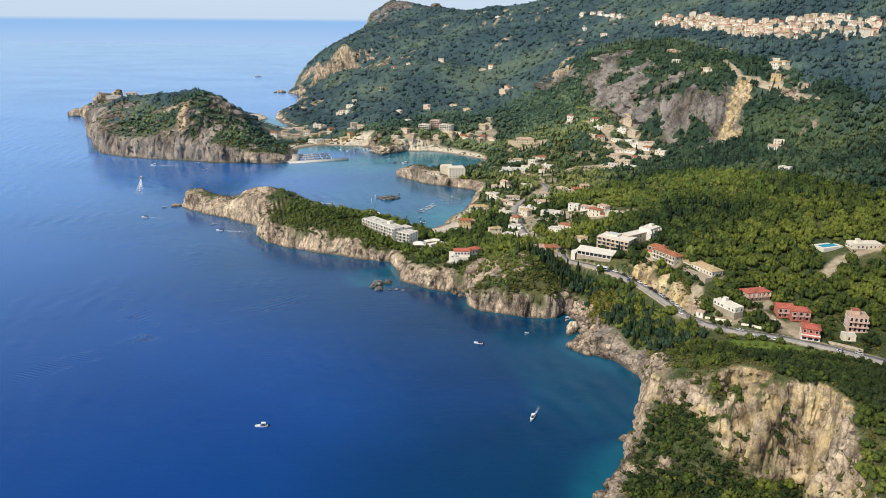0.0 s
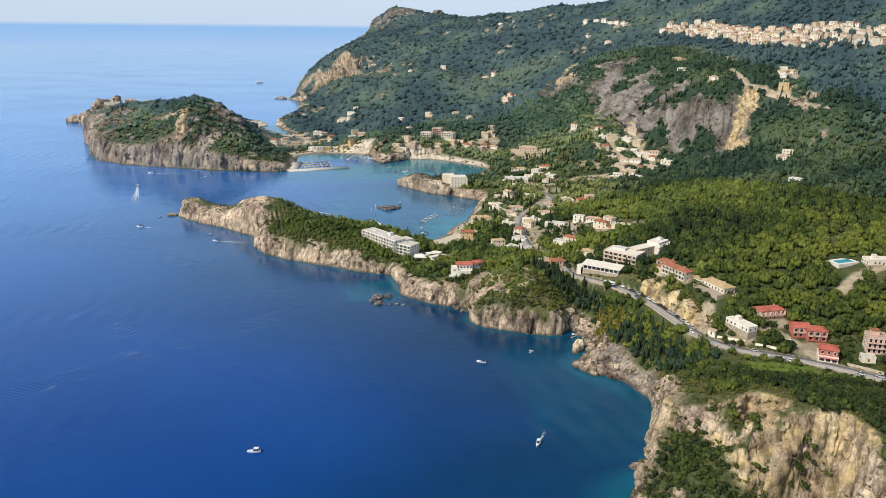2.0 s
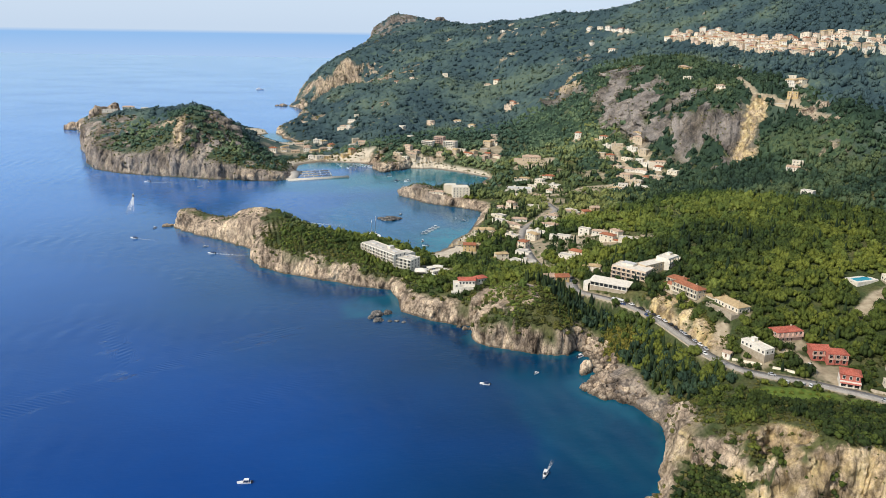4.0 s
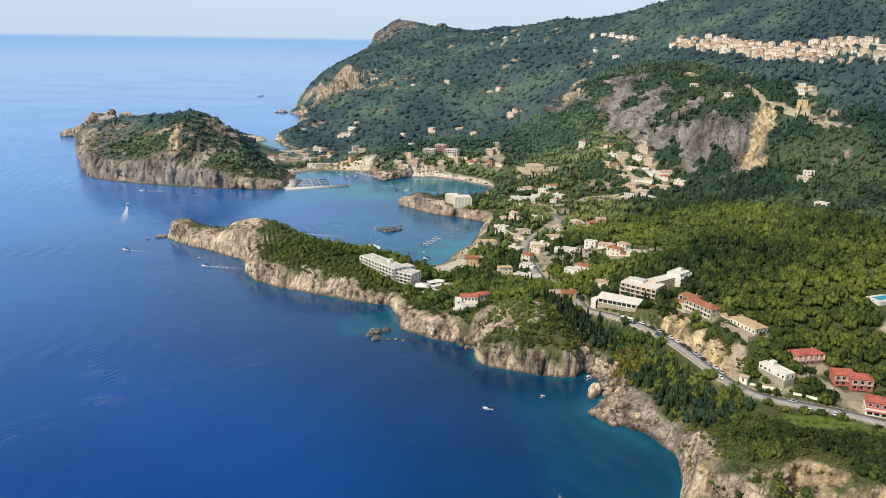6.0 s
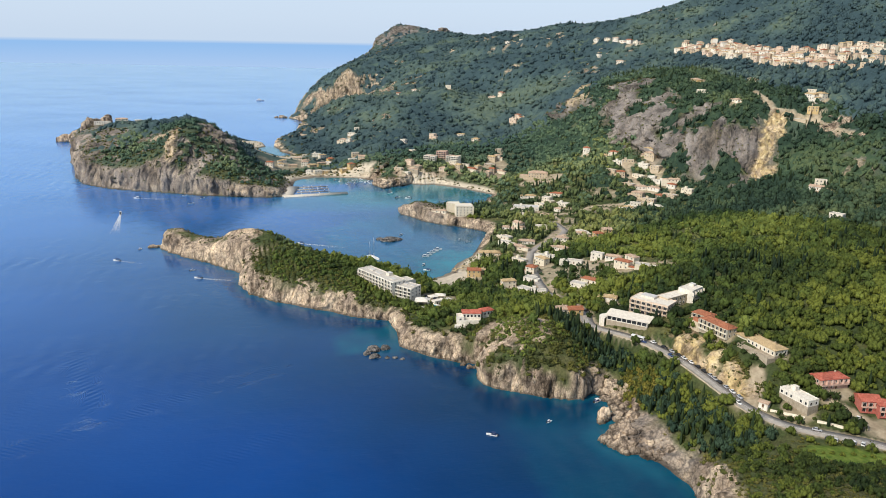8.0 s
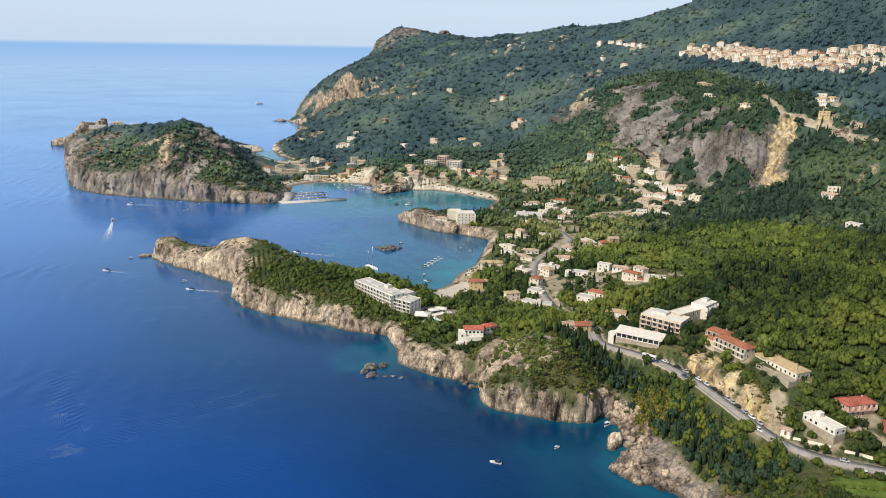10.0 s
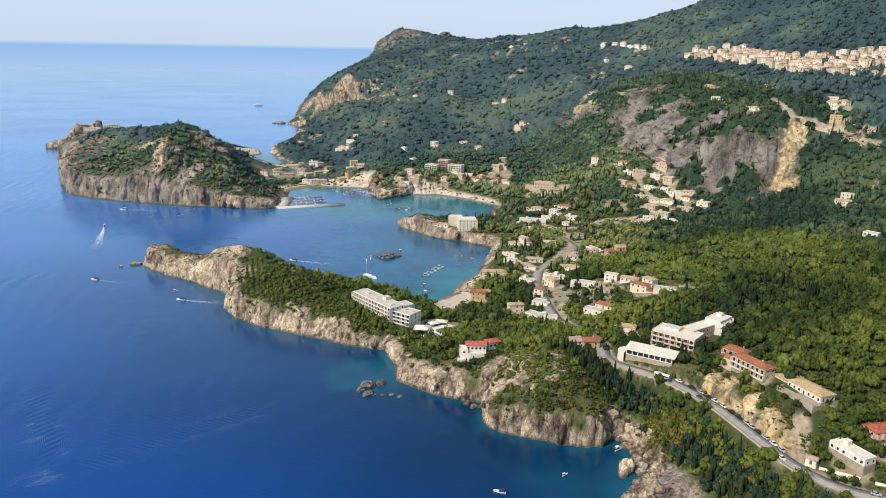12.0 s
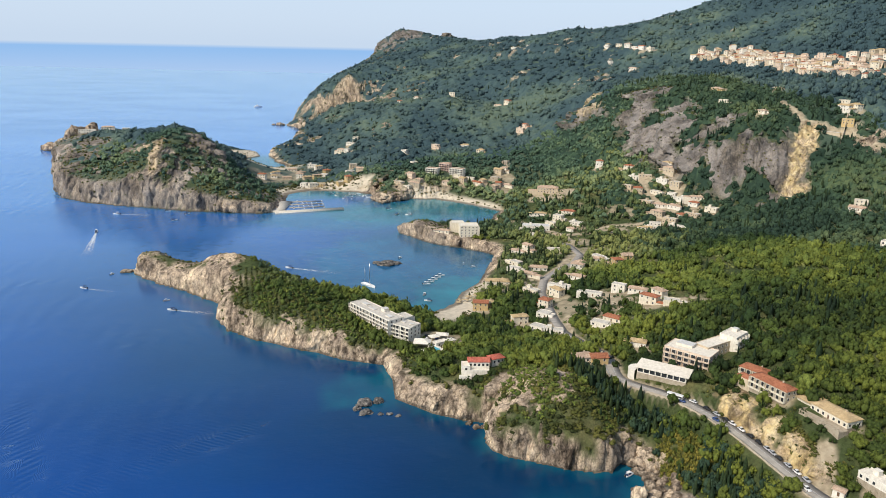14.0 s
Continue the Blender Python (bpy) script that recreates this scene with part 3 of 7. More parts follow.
def window_mesh(w, h):
    """Glass set back in a proud frame, facing -y."""
    rim = lambda k, y: [(-w / 2 - k, y, -k), (w / 2 + k, y, -k), (w / 2 + k, y, h + k), (-w / 2 - k, y, h + k)]
    v = rim(0.12, 0.08) + rim(0.12, -0.10) + rim(0.0, -0.10) + rim(0.0, -0.01)
    f = [(i + 4 * r, (i + 1) % 4 + 4 * r, (i + 1) % 4 + 4 * r + 4, i + 4 * r + 4) for r in range(3) for i in range(4)] + [(12, 13, 14, 15)]
    return flat_mesh(("window", w, h), v, f, [GLASS, FRAME], [1] * 12 + [0])


def balcony_mesh(w, deep, wall):
    """Slab with a solid parapet and side fins, facing -y."""
    return boxes(("balcony", w, deep, wall.name), [(-w / 2, w / 2, -deep, 0.05, -0.16, 0), (-w / 2, w / 2, -deep, -deep + 0.12, 0, 0.62), (-w / 2 - 0.09, -w / 2 + 0.09, -deep, 0.05, 0, 2.5), (w / 2 - 0.09, w / 2 + 0.09, -deep, 0.05, 0, 2.5),
                                                   (-w / 2, w / 2, -deep + 0.03, -deep + 0.08, 0.80, 0.88)], [wall])


def hip_roof(length, depth, rise, over, material, gable=False):
    l, d, t = length / 2 + over, depth / 2 + over, 0.22
    run = 0.0 if gable else min(d, l * 0.9)
    v = [(-l, -d, 0), (l, -d, 0), (l, d, 0), (-l, d, 0), (-l, -d, t), (l, -d, t), (l, d, t), (-l, d, t), (-l + run, 0, t + rise), (l - run, 0, t + rise)]
    f = [(0, 3, 2, 1), (0, 1, 5, 4), (1, 2, 6, 5), (2, 3, 7, 6), (3, 0, 4, 7), (4, 5, 9, 8), (6, 7, 8, 9), (5, 6, 9), (7, 4, 8)]
    return flat_mesh(("roof", round(length, 1), round(depth, 1), rise, material.name, gable), v, f, [material])


def flat_roof(length, depth, material, wall):
    l, d = length / 2, depth / 2
    return boxes(("roof", round(length, 1), round(depth, 1), material.name, wall.name),
                 [(-l + 0.2, l - 0.2, -d + 0.2, d - 0.2, -0.1, 0.12), (-l - 0.05, l + 0.05, -d - 0.05, -d + 0.2, -0.1, 0.45), (-l - 0.05, l + 0.05, d - 0.2, d + 0.05, -0.1, 0.45),
                  (-l - 0.05, -l + 0.2, -d + 0.2, d - 0.2, -0.1, 0.45), (l - 0.2, l + 0.05, -d + 0.2, d - 0.2, -0.1, 0.45)], [material, wall], [0, 1, 1, 1, 1])


def openings(owner, length, depth, storeys, storey, sides="fblr", gap=3.2, w=1.1, h=1.35, door=True, z0=0.0, skip=0.0, rng=random):
    """Windows along the faces of a block: f -y, b +y, l -x, r +x."""
    turns = {"f": (0, length, depth), "b": (180, length, depth), "l": (-90, depth, length), "r": (90, depth, length)}
    for s in sides:
        turn, wide, deep = turns[s]
        n = max(1, int((wide - 0.8) / gap))
        for k in range(storeys):
            for i in range(n):
                if rng.random() < skip:
                    continue
                u = (i + 0.5) / n * wide - wide / 2
                m = pose(0, 0, z0 + k * storey + 0.95, 0, 0, turn) @ pose(u, -deep / 2, 0)
                if door and k == 0 and s == "f" and i == n // 2:
                    part("door", boxes(("door", 1), [(-0.5, 0.5, -0.04, 0.1, -0.95, 1.15), (-0.6, -0.5, -0.09, 0.1, -0.95, 1.25), (0.5, 0.6, -0.09, 0.1, -0.95, 1.25), (-0.5, 0.5, -0.09, 0.1, 1.15, 1.25)], [WOOD, FRAME], [0, 1, 1, 1]), owner, m, "brown wooden door")
                else:
                    part("window", window_mesh(w, h), owner, m)


def house(x, y, turn, length, depth, storeys, wall, roof, kind="hip", label="", name="house", category="house", group="", storey=2.9, gap=3.2, sides="flr", base=None, chimney=True, rng=random, skip=0.12):
    c, s = math.cos(radians(turn)), math.sin(radians(turn))
    corner = np.array([(a * length / 2, b * depth / 2) for a in (-1, 1) for b in (-1, 1)])
    ends = height(x + corner[:, 0] * c - corner[:, 1] * s, y + corner[:, 0] * s + corner[:, 1] * c).tolist()
    z = 0.8 * sum(ends) / 4 + 0.2 * max(ends) if base is None else base
    low = min(min(ends) - z - 0.6, -0.6)
    top = storeys * storey
    own = thing(name, label, category, pose(x, y, z, 0, 0, turn), group)
    PLOTS.append((x, y, turn, length / 2 + 1.5, depth / 2 + 1.5))
    if rng.random() < 0.8:
        YARDS.append((x + rng.uniform(-4, 4), y - rng.uniform(3, 8), min(0.8 * length, 8.0)))
    part("wall", boxes(("wall", round(length, 1), round(depth, 1), round(top, 1), wall.name), [(-length / 2, length / 2, -depth / 2, depth / 2, -0.3, top)], [wall]), own)
    foot = wall if base is None else STONE
    part("plinth", boxes(("plinth", round(length, 1), round(depth, 1), round(low, 1), foot.name), [(-length / 2 - 0.08, length / 2 + 0.08, -depth / 2 - 0.08, depth / 2 + 0.08, low, 0.25)], [foot]), own)
    if kind == "flat":
        part("roof", flat_roof(length, depth, roof, wall), own, pose(0, 0, top))
    else:
        part("roof", hip_roof(length, depth, round(0.21 * depth, 1), 0.45, roof, kind == "gable"), own, pose(0, 0, top))
        if kind == "gable":
            d, r = depth / 2, round(0.21 * depth, 1)
            part("gable_wall", flat_mesh(("gable_wall", round(length, 1), round(depth, 1), wall.name), [(a * (length / 2 - 0.02), b, h) for a in (-1, 1) for b, h in ((-d, 0), (d, 0), (0, r))] , [(0, 2, 1), (3, 4, 5), (0, 1, 4, 3), (1, 2, 5, 4), (2, 0, 3, 5)], [wall]), own, pose(0, 0, top + 0.05))
    if chimney and kind != "flat":
        part("chimney", boxes(("chimney", 1), [(-0.3, 0.3, -0.3, 0.3, -1.0, 1.1), (-0.38, 0.38, -0.38, 0.38, 1.1, 1.25)], [wall]), own, pose(length * 0.22, depth * 0.1, top + 0.12 * depth + 0.2))
    elif chimney and length > 13:
        part("stair_head", boxes(("stair_head", wall.name), [(-1.3, 1.3, -1.2, 1.2, 0, 2.2), (-1.45, 1.45, -1.35, 1.35, 2.2, 2.35)], [wall]), own, pose(-length * 0.2, depth * 0.12, top + 0.1))
    openings(own, length, depth, storeys, storey, sides, gap, rng=rng, skip=skip)
    if chimney and rng.random() < 0.5:
        e, q, side = round(0.45 * length), round(0.62 * depth), rng.choice((-1, 1))
        part("annex", boxes(("annex", e, q, round(low), wall.name), [(-e / 2, e / 2, -q / 2, q / 2, low, 2.5)], [wall]), own, pose(side * (length / 2 + e / 2 - 0.2), -depth * rng.uniform(0.0, 0.3), 0))
        part("annex_roof", hip_roof(e, q, 0.9, 0.3, roof) if kind != "flat" else flat_roof(e, q, roof, wall), own, pose(side * (length / 2 + e / 2 - 0.2), -depth * 0.15, 2.5))
    return own


def village(places, group, rng, turn, sizes=(8, 13), walls=(0, 1, 5), flat=0.3, storeys=(1, 2, 2), where="on a wooded slope", extra=0.0):
    more = [(x + rng.uniform(-22, 22), y + rng.uniform(-22, 22)) for x, y in places if rng.random() < extra]
    more = [m for m in more if all(math.dist(m, p) > 14 for p in places) and np.ptp(height(np.array([m[0] - 5, m[0] + 5, m[0], m[0]]), np.array([m[1], m[1], m[1] - 5, m[1] + 5]))) < 4.5]
    for x, y in list(places) + more:
        l, d, n = 0.9 * rng.uniform(*sizes), rng.uniform(5.8, 8.2), rng.choice(storeys)
        w = rng.choice(walls)
        f = rng.random() < flat
        r = 2 if f else rng.choice((0, 0, 1, 3))
        house(x, y, turn + rng.uniform(-28, 28), l, d, n, WALLS[w], ROOFS[r], "flat" if f else rng.choice(("hip", "hip", "gable")), "%s %s house with %s roof %s" % (("one-storey", "two-storey", "three-storey", "four-storey")[n - 1], WALL_WORDS[w], ROOF_WORDS[r], where), group=group, rng=rng)


# ---- the buildings by the road ----
def hotel_block(own, x, y, z, turn, length, depth, storeys, wall, roof, balconies="f", storey=3.0, gap=3.6, deep=1.3, low=-3.0, plain=""):
    m = pose(x, y, z, 0, 0, turn)
    blk = part("wing", boxes(("wing", length, depth, storeys, wall.name), [(-length / 2, length / 2, -depth / 2, depth / 2, low, storeys * storey)], [wall]), own, own.matrix_basis.inverted() @ m)
    part("roof", flat_roof(length, depth, roof, wall), blk, pose(0, 0, storeys * storey))
    for s in balconies:
        wide, dp, a = (length, depth, 0 if s == "f" else 180) if s in "fb" else (depth, length, -90 if s == "l" else 90)
        n = max(1, int(wide / gap))
        for k in range(storeys):
            for i in range(n):
                u = (i + 0.5) / n * wide - wide / 2
                q = pose(0, 0, k * storey, 0, 0, a) @ pose(u, -dp / 2, 0)
                part("balcony", balcony_mesh(round(wide / n, 2), deep, wall), blk, q)
                part("window", window_mesh(2.2, 2.1), blk, q @ pose(0, 0, 0.12))
    if plain:
        openings(blk, length, depth, storeys, storey, plain, 3.4, door=False)
    PLOTS.append((x, y, turn, length / 2 + 2.2, depth / 2 + 2.6))
    return blk


def turn_of(a, b):
    return math.degrees(math.atan2(b[1] - a[1], b[0] - a[0]))


def roof_things(blk, z, spots):
    for u, v, l, d, h in spots:
        part("roof_unit", boxes(("roof_unit", l, d, h), [(-l / 2, l / 2, -d / 2, d / 2, 0, h), (-l / 2 - 0.1, l / 2 + 0.1, -d / 2 - 0.1, d / 2 + 0.1, h, h + 0.12)], [BRIGHT_ROOF, GREY_ROOF], [0, 1]), blk, pose(u, v, z + 0.1))


# white hotel on the peninsula, stepping down towards the pool
hotel = thing("hotel", "long white three-storey hotel with balconies above the cliff", "hotel", pose(122, 618, 13))
t_h = turn_of((105.3, 645.7), (126.4, 602))
blk = hotel_block(hotel, 121.2, 626.5, 16.6, t_h, 46, 12, 3, WHITE, CONCRETE, "f", 2.6, low=-8, plain="lr")
roof_things(blk, 7.8, [(-14, 1, 6, 3, 0.5), (6, 3, 4, 4, 2.2), (-3, -1, 7, 2, 0.4), (16, -1, 5, 3, 0.5)])
blk = hotel_block(hotel, 136.8, 603.8, 14.0, -50, 16, 12, 3, WHITE, CONCRETE, "f", 2.6, low=-8, plain="r")
roof_things(blk, 7.8, [(-3, 1, 4, 2, 0.4), (4, 1, 3, 2, 0.4)])
hotel_block(hotel, 139.5, 619, 13.6, t_h, 10, 7, 3, WHITE, CONCRETE, "b", 2.7, low=-6)

# hotel over the coast road, with a low front building
inn = thing("hotel", "tan four-storey hotel with arched balconies and pale roofs beside the road", "hotel", pose(268, 482, 29.5))
main = hotel_block(inn, 272.5, 484.5, 29.6, turn_of((259.7, 490.2), (274.2, 469.8)), 25.5, 14, 4, PEACH, BRIGHT_ROOF, "f", 3.05, 3.2, 1.1, low=-7, plain="r")
roof_things(main, 12.2, [(-4, 2, 9, 6, 1.4)])
wing = hotel_block(inn, 289, 488.5, 33.4, turn_of((280, 484), (300, 491)), 22, 9, 3, SAND_WALL, BRIGHT_ROOF, "", 3.05, low=-6, plain="fr")
wing = hotel_block(inn, 304, 492, 36, turn_of((299, 488), (310, 494)), 14, 10, 3, WHITE, BRIGHT_ROOF, "f", 3.1, 3.2, low=-6)
roof_things(wing, 9.3, [(4, 1, 3, 3, 1.6)])
tq = turn_of((236.6, 479.0), (254.2, 460.9))
low_front = thing("restaurant", "low white building with a wide grey sheet roof beside the road", "restaurant", pose(252.5, 478.6, 30.7, 0, 0, tq))
part("wall", boxes("low_wall", [(-13, 13, -4.5, 4.5, -0.3, 3.0)], [WHITE]), low_front)
part("basement", boxes("low_base", [(-13.1, 13.1, -4.6, 4.6, -6, 0)], [STONE]), low_front)
part("roof", flat_mesh("low_roof", [(-14, -5.6, 0), (14.5, -5.2, 0), (14.5, 5.4, 0), (-14, 5.4, 0), (-14, -5.6, 0.35), (14.5, -5.2, 0.35), (14.5, 5.4, 1.5), (-14, 5.4, 1.5)], BOX_FACES, [BRIGHT_ROOF]), low_front, pose(0, 0, 3.0))
for i in range(8):
    part("window", window_mesh(2.7, 2.1), low_front, pose(-11.2 + i * 3.2, -4.5, 0.5))
arc = [(-14 - 5.0 * math.sin(a), 5.4 - 5.5 + 5.5 * math.cos(a)) for a in np.linspace(0, math.pi, 13)]
v = [(x, y, z) for z in (-6, 0.6) for x, y in arc]
part("round_terrace", flat_mesh("round_terrace", v + [(-14, 0, 0.6)], [(i, i + 1, i + 14, i + 13) for i in range(12)] + [(i + 13, i + 14, 26) for i in range(12)], [WHITE]), low_front)
CLEAR += [(249, 474, 15), (240, 483, 10)]

# terraces with red tiles above the yellow bank
for (a, b), dz, floors in ((((277.3, 439.6), (281.5, 419)), 39.8, 2), (((281.8, 455.5), (287.4, 443.5)), 40.4, 1)):
    cx, cy, ln = (a[0] + b[0]) / 2 + 3.2, (a[1] + b[1]) / 2 + 1.2, math.dist(a, b)
    row = house(cx, cy, turn_of(a, b), ln, 7.5, floors, SAND_WALL, TERRACOTTA, "hip", ("one-storey", "two-storey")[floors - 1] + " row of rooms with terracotta roof and balconies", "guest_house", "guest house", storey=2.9, base=dz, gap=2.9, sides="lr")
    for k in range(floors):
        for i in range(int(ln / 3)):
            q = pose((i + 0.5) / int(ln / 3) * ln - ln / 2, -3.75, k * 2.9)
            part("balcony", balcony_mesh(3.0, 1.3, CREAM), row, q)
            part("window", window_mesh(1.9, 2.1), row, q @ pose(0, 0, 0.1))
beige = house(293, 401, turn_of((285.5, 408), (287.5, 391)), 20, 9, 1, CREAM, BEIGE_TILES, "hip", "cream villa with a broad beige tiled roof and terrace", "villa", "villa", base=40.6, storey=3.4, gap=2.6, sides="flr")
part("side_wing", boxes("side_wing", [(-4, 4, -3, 3, -4, 2.9)], [CREAM]), beige, pose(-11, 4, 0))
part("side_roof", hip_roof(8.2, 6.4, 1.3, 0.4, BEIGE_TILES), beige, pose(-11, 4, 2.9))
part("terrace", boxes("terrace", [(-11, 11, -10, -4.5, -5, -0.1), (-11, 11, -10.2, -9.9, -5, 0.8), (-11.2, -11, -10, -4.5, -5, 0.8)], [STONE]), beige)
CLEAR += [(285, 398, 9), (287, 406, 8), (284, 390, 7)]

# houses round the road's bend
white = house(282.5, 361.5, turn_of((278.7, 369.4), (281.1, 353.5)), 17.5, 7, 1, WHITE, BRIGHT_ROOF, "flat", "low white house with a flat whitewashed roof", base=31.4, storey=3.1, gap=2.5, sides="flr")
red_villa = house(307, 369.5, turn_of((296.2, 365.9), (311.0, 365.1)), 16.5, 8, 2, PINK, RED_TILES, "hip", "pink two-storey guest house with a red tiled roof", "guest_house", "guest house", base=32.0, storey=2.8, gap=2.6, sides="flr")
for i in range(5):
    part("balcony", balcony_mesh(3.0, 1.3, PINK), red_villa, pose(-6.4 + 3.2 * i, -4, 2.8))
rc = thing("guest_house", "red guest house with gabled tiled roofs and arcades", "guest house", pose(316, 345, 28.3))
for (cx, cy, ln, dp, tn, st) in ((313.5, 350.5, 9, 8.5, -20, 2), (319, 343.5, 10.5, 8, -24, 2)):
    m = rc.matrix_basis.inverted() @ pose(cx, cy, 28.3, 0, 0, tn)
    wg = part("wing", boxes(("red_wing", ln, st), [(-ln / 2, ln / 2, -dp / 2, dp / 2, -3, st * 2.8)], [RED]), rc, m)
    part("roof", hip_roof(ln, dp, 1.9, 0.5, RED_TILES, ln < 10), wg, pose(0, 0, st * 2.8))
    if ln < 10:
        part("gable_wall", flat_mesh("red_gable", [(a * (ln / 2 - 0.03), b, h) for a in (-1, 1) for b, h in ((-dp / 2, 0), (dp / 2, 0), (0, 1.9))], [(0, 2, 1), (3, 4, 5), (0, 1, 4, 3), (1, 2, 5, 4), (2, 0, 3, 5)], [RED]), wg, pose(0, 0, st * 2.8 + 0.05))
    for k in range(st):
        for i in range(int(ln / 2.9)):
            q = pose((i + 0.5) / int(ln / 2.9) * ln - ln / 2, -dp / 2, 2.8 * k)
            part("balcony", balcony_mesh(2.9, 1.0, PINK if k else RED), wg, q)
            part("window", window_mesh(1.5, 2.0), wg, q @ pose(0, 0, 0.1))
CLEAR += [(313, 350, 9), (319, 343, 9), (309, 342, 8), (305, 332, 9)]
shop = thing("shop", "red and white corner shop with awning and tiled roof", "shop", pose(308.5, 321.5, 26.4, 0, 0, -38))
part("ground_floor", boxes("shop_floor", [(-5, 5, -5.5, 5, -2, 3.3)], [WHITE]), shop)
part("upper_floor", boxes("shop_upper", [(-4.6, 4.6, -3.6, 4.8, 3.3, 6.4)], [RED]), shop)
part("roof", hip_roof(9.4, 8.6, 2.0, 0.5, RED_TILES), shop, pose(0, 0.6, 6.4))
part("awning", flat_mesh("awning", [(-4.8, -6.6, 2.5), (4.8, -6.6, 2.5), (4.8, -3.4, 3.5), (-4.8, -3.4, 3.5), (-4.8, -6.6, 2.58), (4.8, -6.6, 2.58), (4.8, -3.4, 3.58), (-4.8, -3.4, 3.58)], BOX_FACES, [RED]), shop, None, "dark red sloping awning")
for i in range(3):
    part("window", window_mesh(2.2, 2.0), shop, pose(-3.1 + 3.1 * i, -5.5, 0.6))
    part("window", window_mesh(1.2, 1.7), shop, pose(-3.1 + 3.1 * i, -3.6, 4.0))
    part("window", window_mesh(1.2, 1.4), shop, pose(4.6, -2 + 2.6 * i, 4.0, 0, 0, 90))
CLEAR += [(308, 321, 9), (303, 318, 7)]
tower = thing("apartment_block", "pink three-storey apartment block with wrap-round balconies", "apartment block", pose(338, 320, 29, 0, 0, -28))
part("wall", boxes("tower_wall", [(-5, 5, -4.2, 4.2, -4, 9.2)], [PINK]), tower)
part("roof", flat_roof(10, 8.4, OLD_TILES, PINK), tower, pose(0, 0, 9.2))
part("roof_house", boxes("roof_house", [(-2, 2, -2, 2, 0, 2.4), (-2.3, 2.3, -2.3, 2.3, 2.4, 2.65)], [PINK, TERRACOTTA], [0, 1]), tower, pose(-1, 1, 9.3))
for k in range(3):
    part("balcony", boxes("long_balcony", [(-5.4, 5.4, -5.7, -4.2, -0.18, 0), (-5.4, 5.4, -5.7, -5.58, 0, 0.75), (-5.4, -5.28, -5.7, -4.2, 0, 0.75), (5.28, 5.4, -5.7, -4.2, 0, 0.75)], [PINK]), tower, pose(0, 0, 3 * k))
    for i in range(4):
        part("window", window_mesh(1.3, 2.0), tower, pose(-3.8 + 2.5 * i, -4.2, 3 * k + 0.2))
        part("window", window_mesh(1.1, 1.3), tower, pose(-5, -3 + 2 * i, 3 * k + 0.9, 0, 0, -90))
CLEAR += [(338, 320, 9), (331, 316, 8)]
house(268.5, 368, -60, 4.5, 3.5, 1, WHITE, OLD_TILES, "gable", "tiny white roadside hut with a tiled roof", "hut", "hut", chimney=False, storey=2.6)
house(326, 312, -30, 7, 5, 1, CREAM, CONCRETE, "flat", "small cream flat-roofed outbuilding beside a drive", "outbuilding", "outbuilding", chimney=False)
villa = house(408, 392, -14, 20, 8.5, 1, CREAM, BRIGHT_ROOF, "flat", "pale yellow flat-roofed villa beside a swimming pool", "villa", "villa", base=51.5, storey=3.6, gap=2.5)
CLEAR += [(390, 396, 13), (378, 392, 9), (402, 382, 12)]


# ---- pools ----
_p = Paint("pool_water", 0.06, spec=0.5)
POOL = _p.done(_p.ramp(_p.noise(0.8, 3), [(0.3, (0.03, 0.30, 0.44)), (0.7, (0.07, 0.42, 0.55))]), _p.noise(1.5, 3), 0.05)


def pool(x, y, z, turn, l, w, label):
    own = thing("swimming_pool", label, "pool", pose(x, y, z, 0, 0, turn))
    part("deck", boxes(("deck", l, w), [(-l / 2 - 2, l / 2 + 2, -w / 2 - 2, -w / 2, -2.5, 0.3), (-l / 2 - 2, l / 2 + 2, w / 2, w / 2 + 2, -2.5, 0.3), (-l / 2 - 2, -l / 2, -w / 2, w / 2, -2.5, 0.3), (l / 2, l / 2 + 2, -w / 2, w / 2, -2.5, 0.3)], [WHITE]), own)
    part("water", boxes(("pool_water", l, w), [(-l / 2, l / 2, -w / 2, w / 2, -2, 0.12)], [POOL]), own, None, "clear light blue water")
    CLEAR.append((x, y, l / 2 + 4))


pool(388, 402, 51.3, 5, 14, 6, "blue rectangular pool with pale deck on the slope")
pool(149, 577, 13.0, 30, 9, 6, "turquoise hotel pool with pale deck above the cliff")
pool(286, 478, 34.6, -30, 9, 5, "small blue hotel pool with pale deck")

# red-tiled villa on the cliff, orange house, pavilion
rv = thing("villa", "white villa with bright red tiled roofs and terraces above the cliff", "villa", pose(166, 527.5, 22.4, 0, 0, -12))
for (cx, cy, ln, dp, h, tn) in ((-2.5, 0, 12, 6.5, 3.6, 0), (8.0, 4.0, 8, 6, 3.8, 24), (-10.0, -1.5, 4.5, 7, 1.6, 0)):
    wg = part("wing", boxes(("villa_wing", ln), [(-ln / 2, ln / 2, -dp / 2, dp / 2, -5, h)], [WHITE]), rv, pose(cx, cy, 0, 0, 0, tn))
    if ln > 6:
        part("roof", hip_roof(ln, dp, 1.7, 0.5, RED_TILES, ln > 10), wg, pose(0, 0, h))
    else:
        part("roof", flat_roof(ln, dp, BRIGHT_ROOF, WHITE), wg, pose(0, 0, h))
    for i in range(int(ln / 2.4)):
        part("window", window_mesh(1.3, 1.5), wg, pose((i + 0.5) / int(ln / 2.4) * ln - ln / 2, -dp / 2, h - 2.4))
part("terrace", boxes("villa_terrace", [(-12, 4, -6.5, -3.3, -6, -0.6), (-12, 4, -6.7, -6.4, -6, 0.1), (-14, -7, -9, -6.8, -7, -2.6)], [WHITE]), rv)
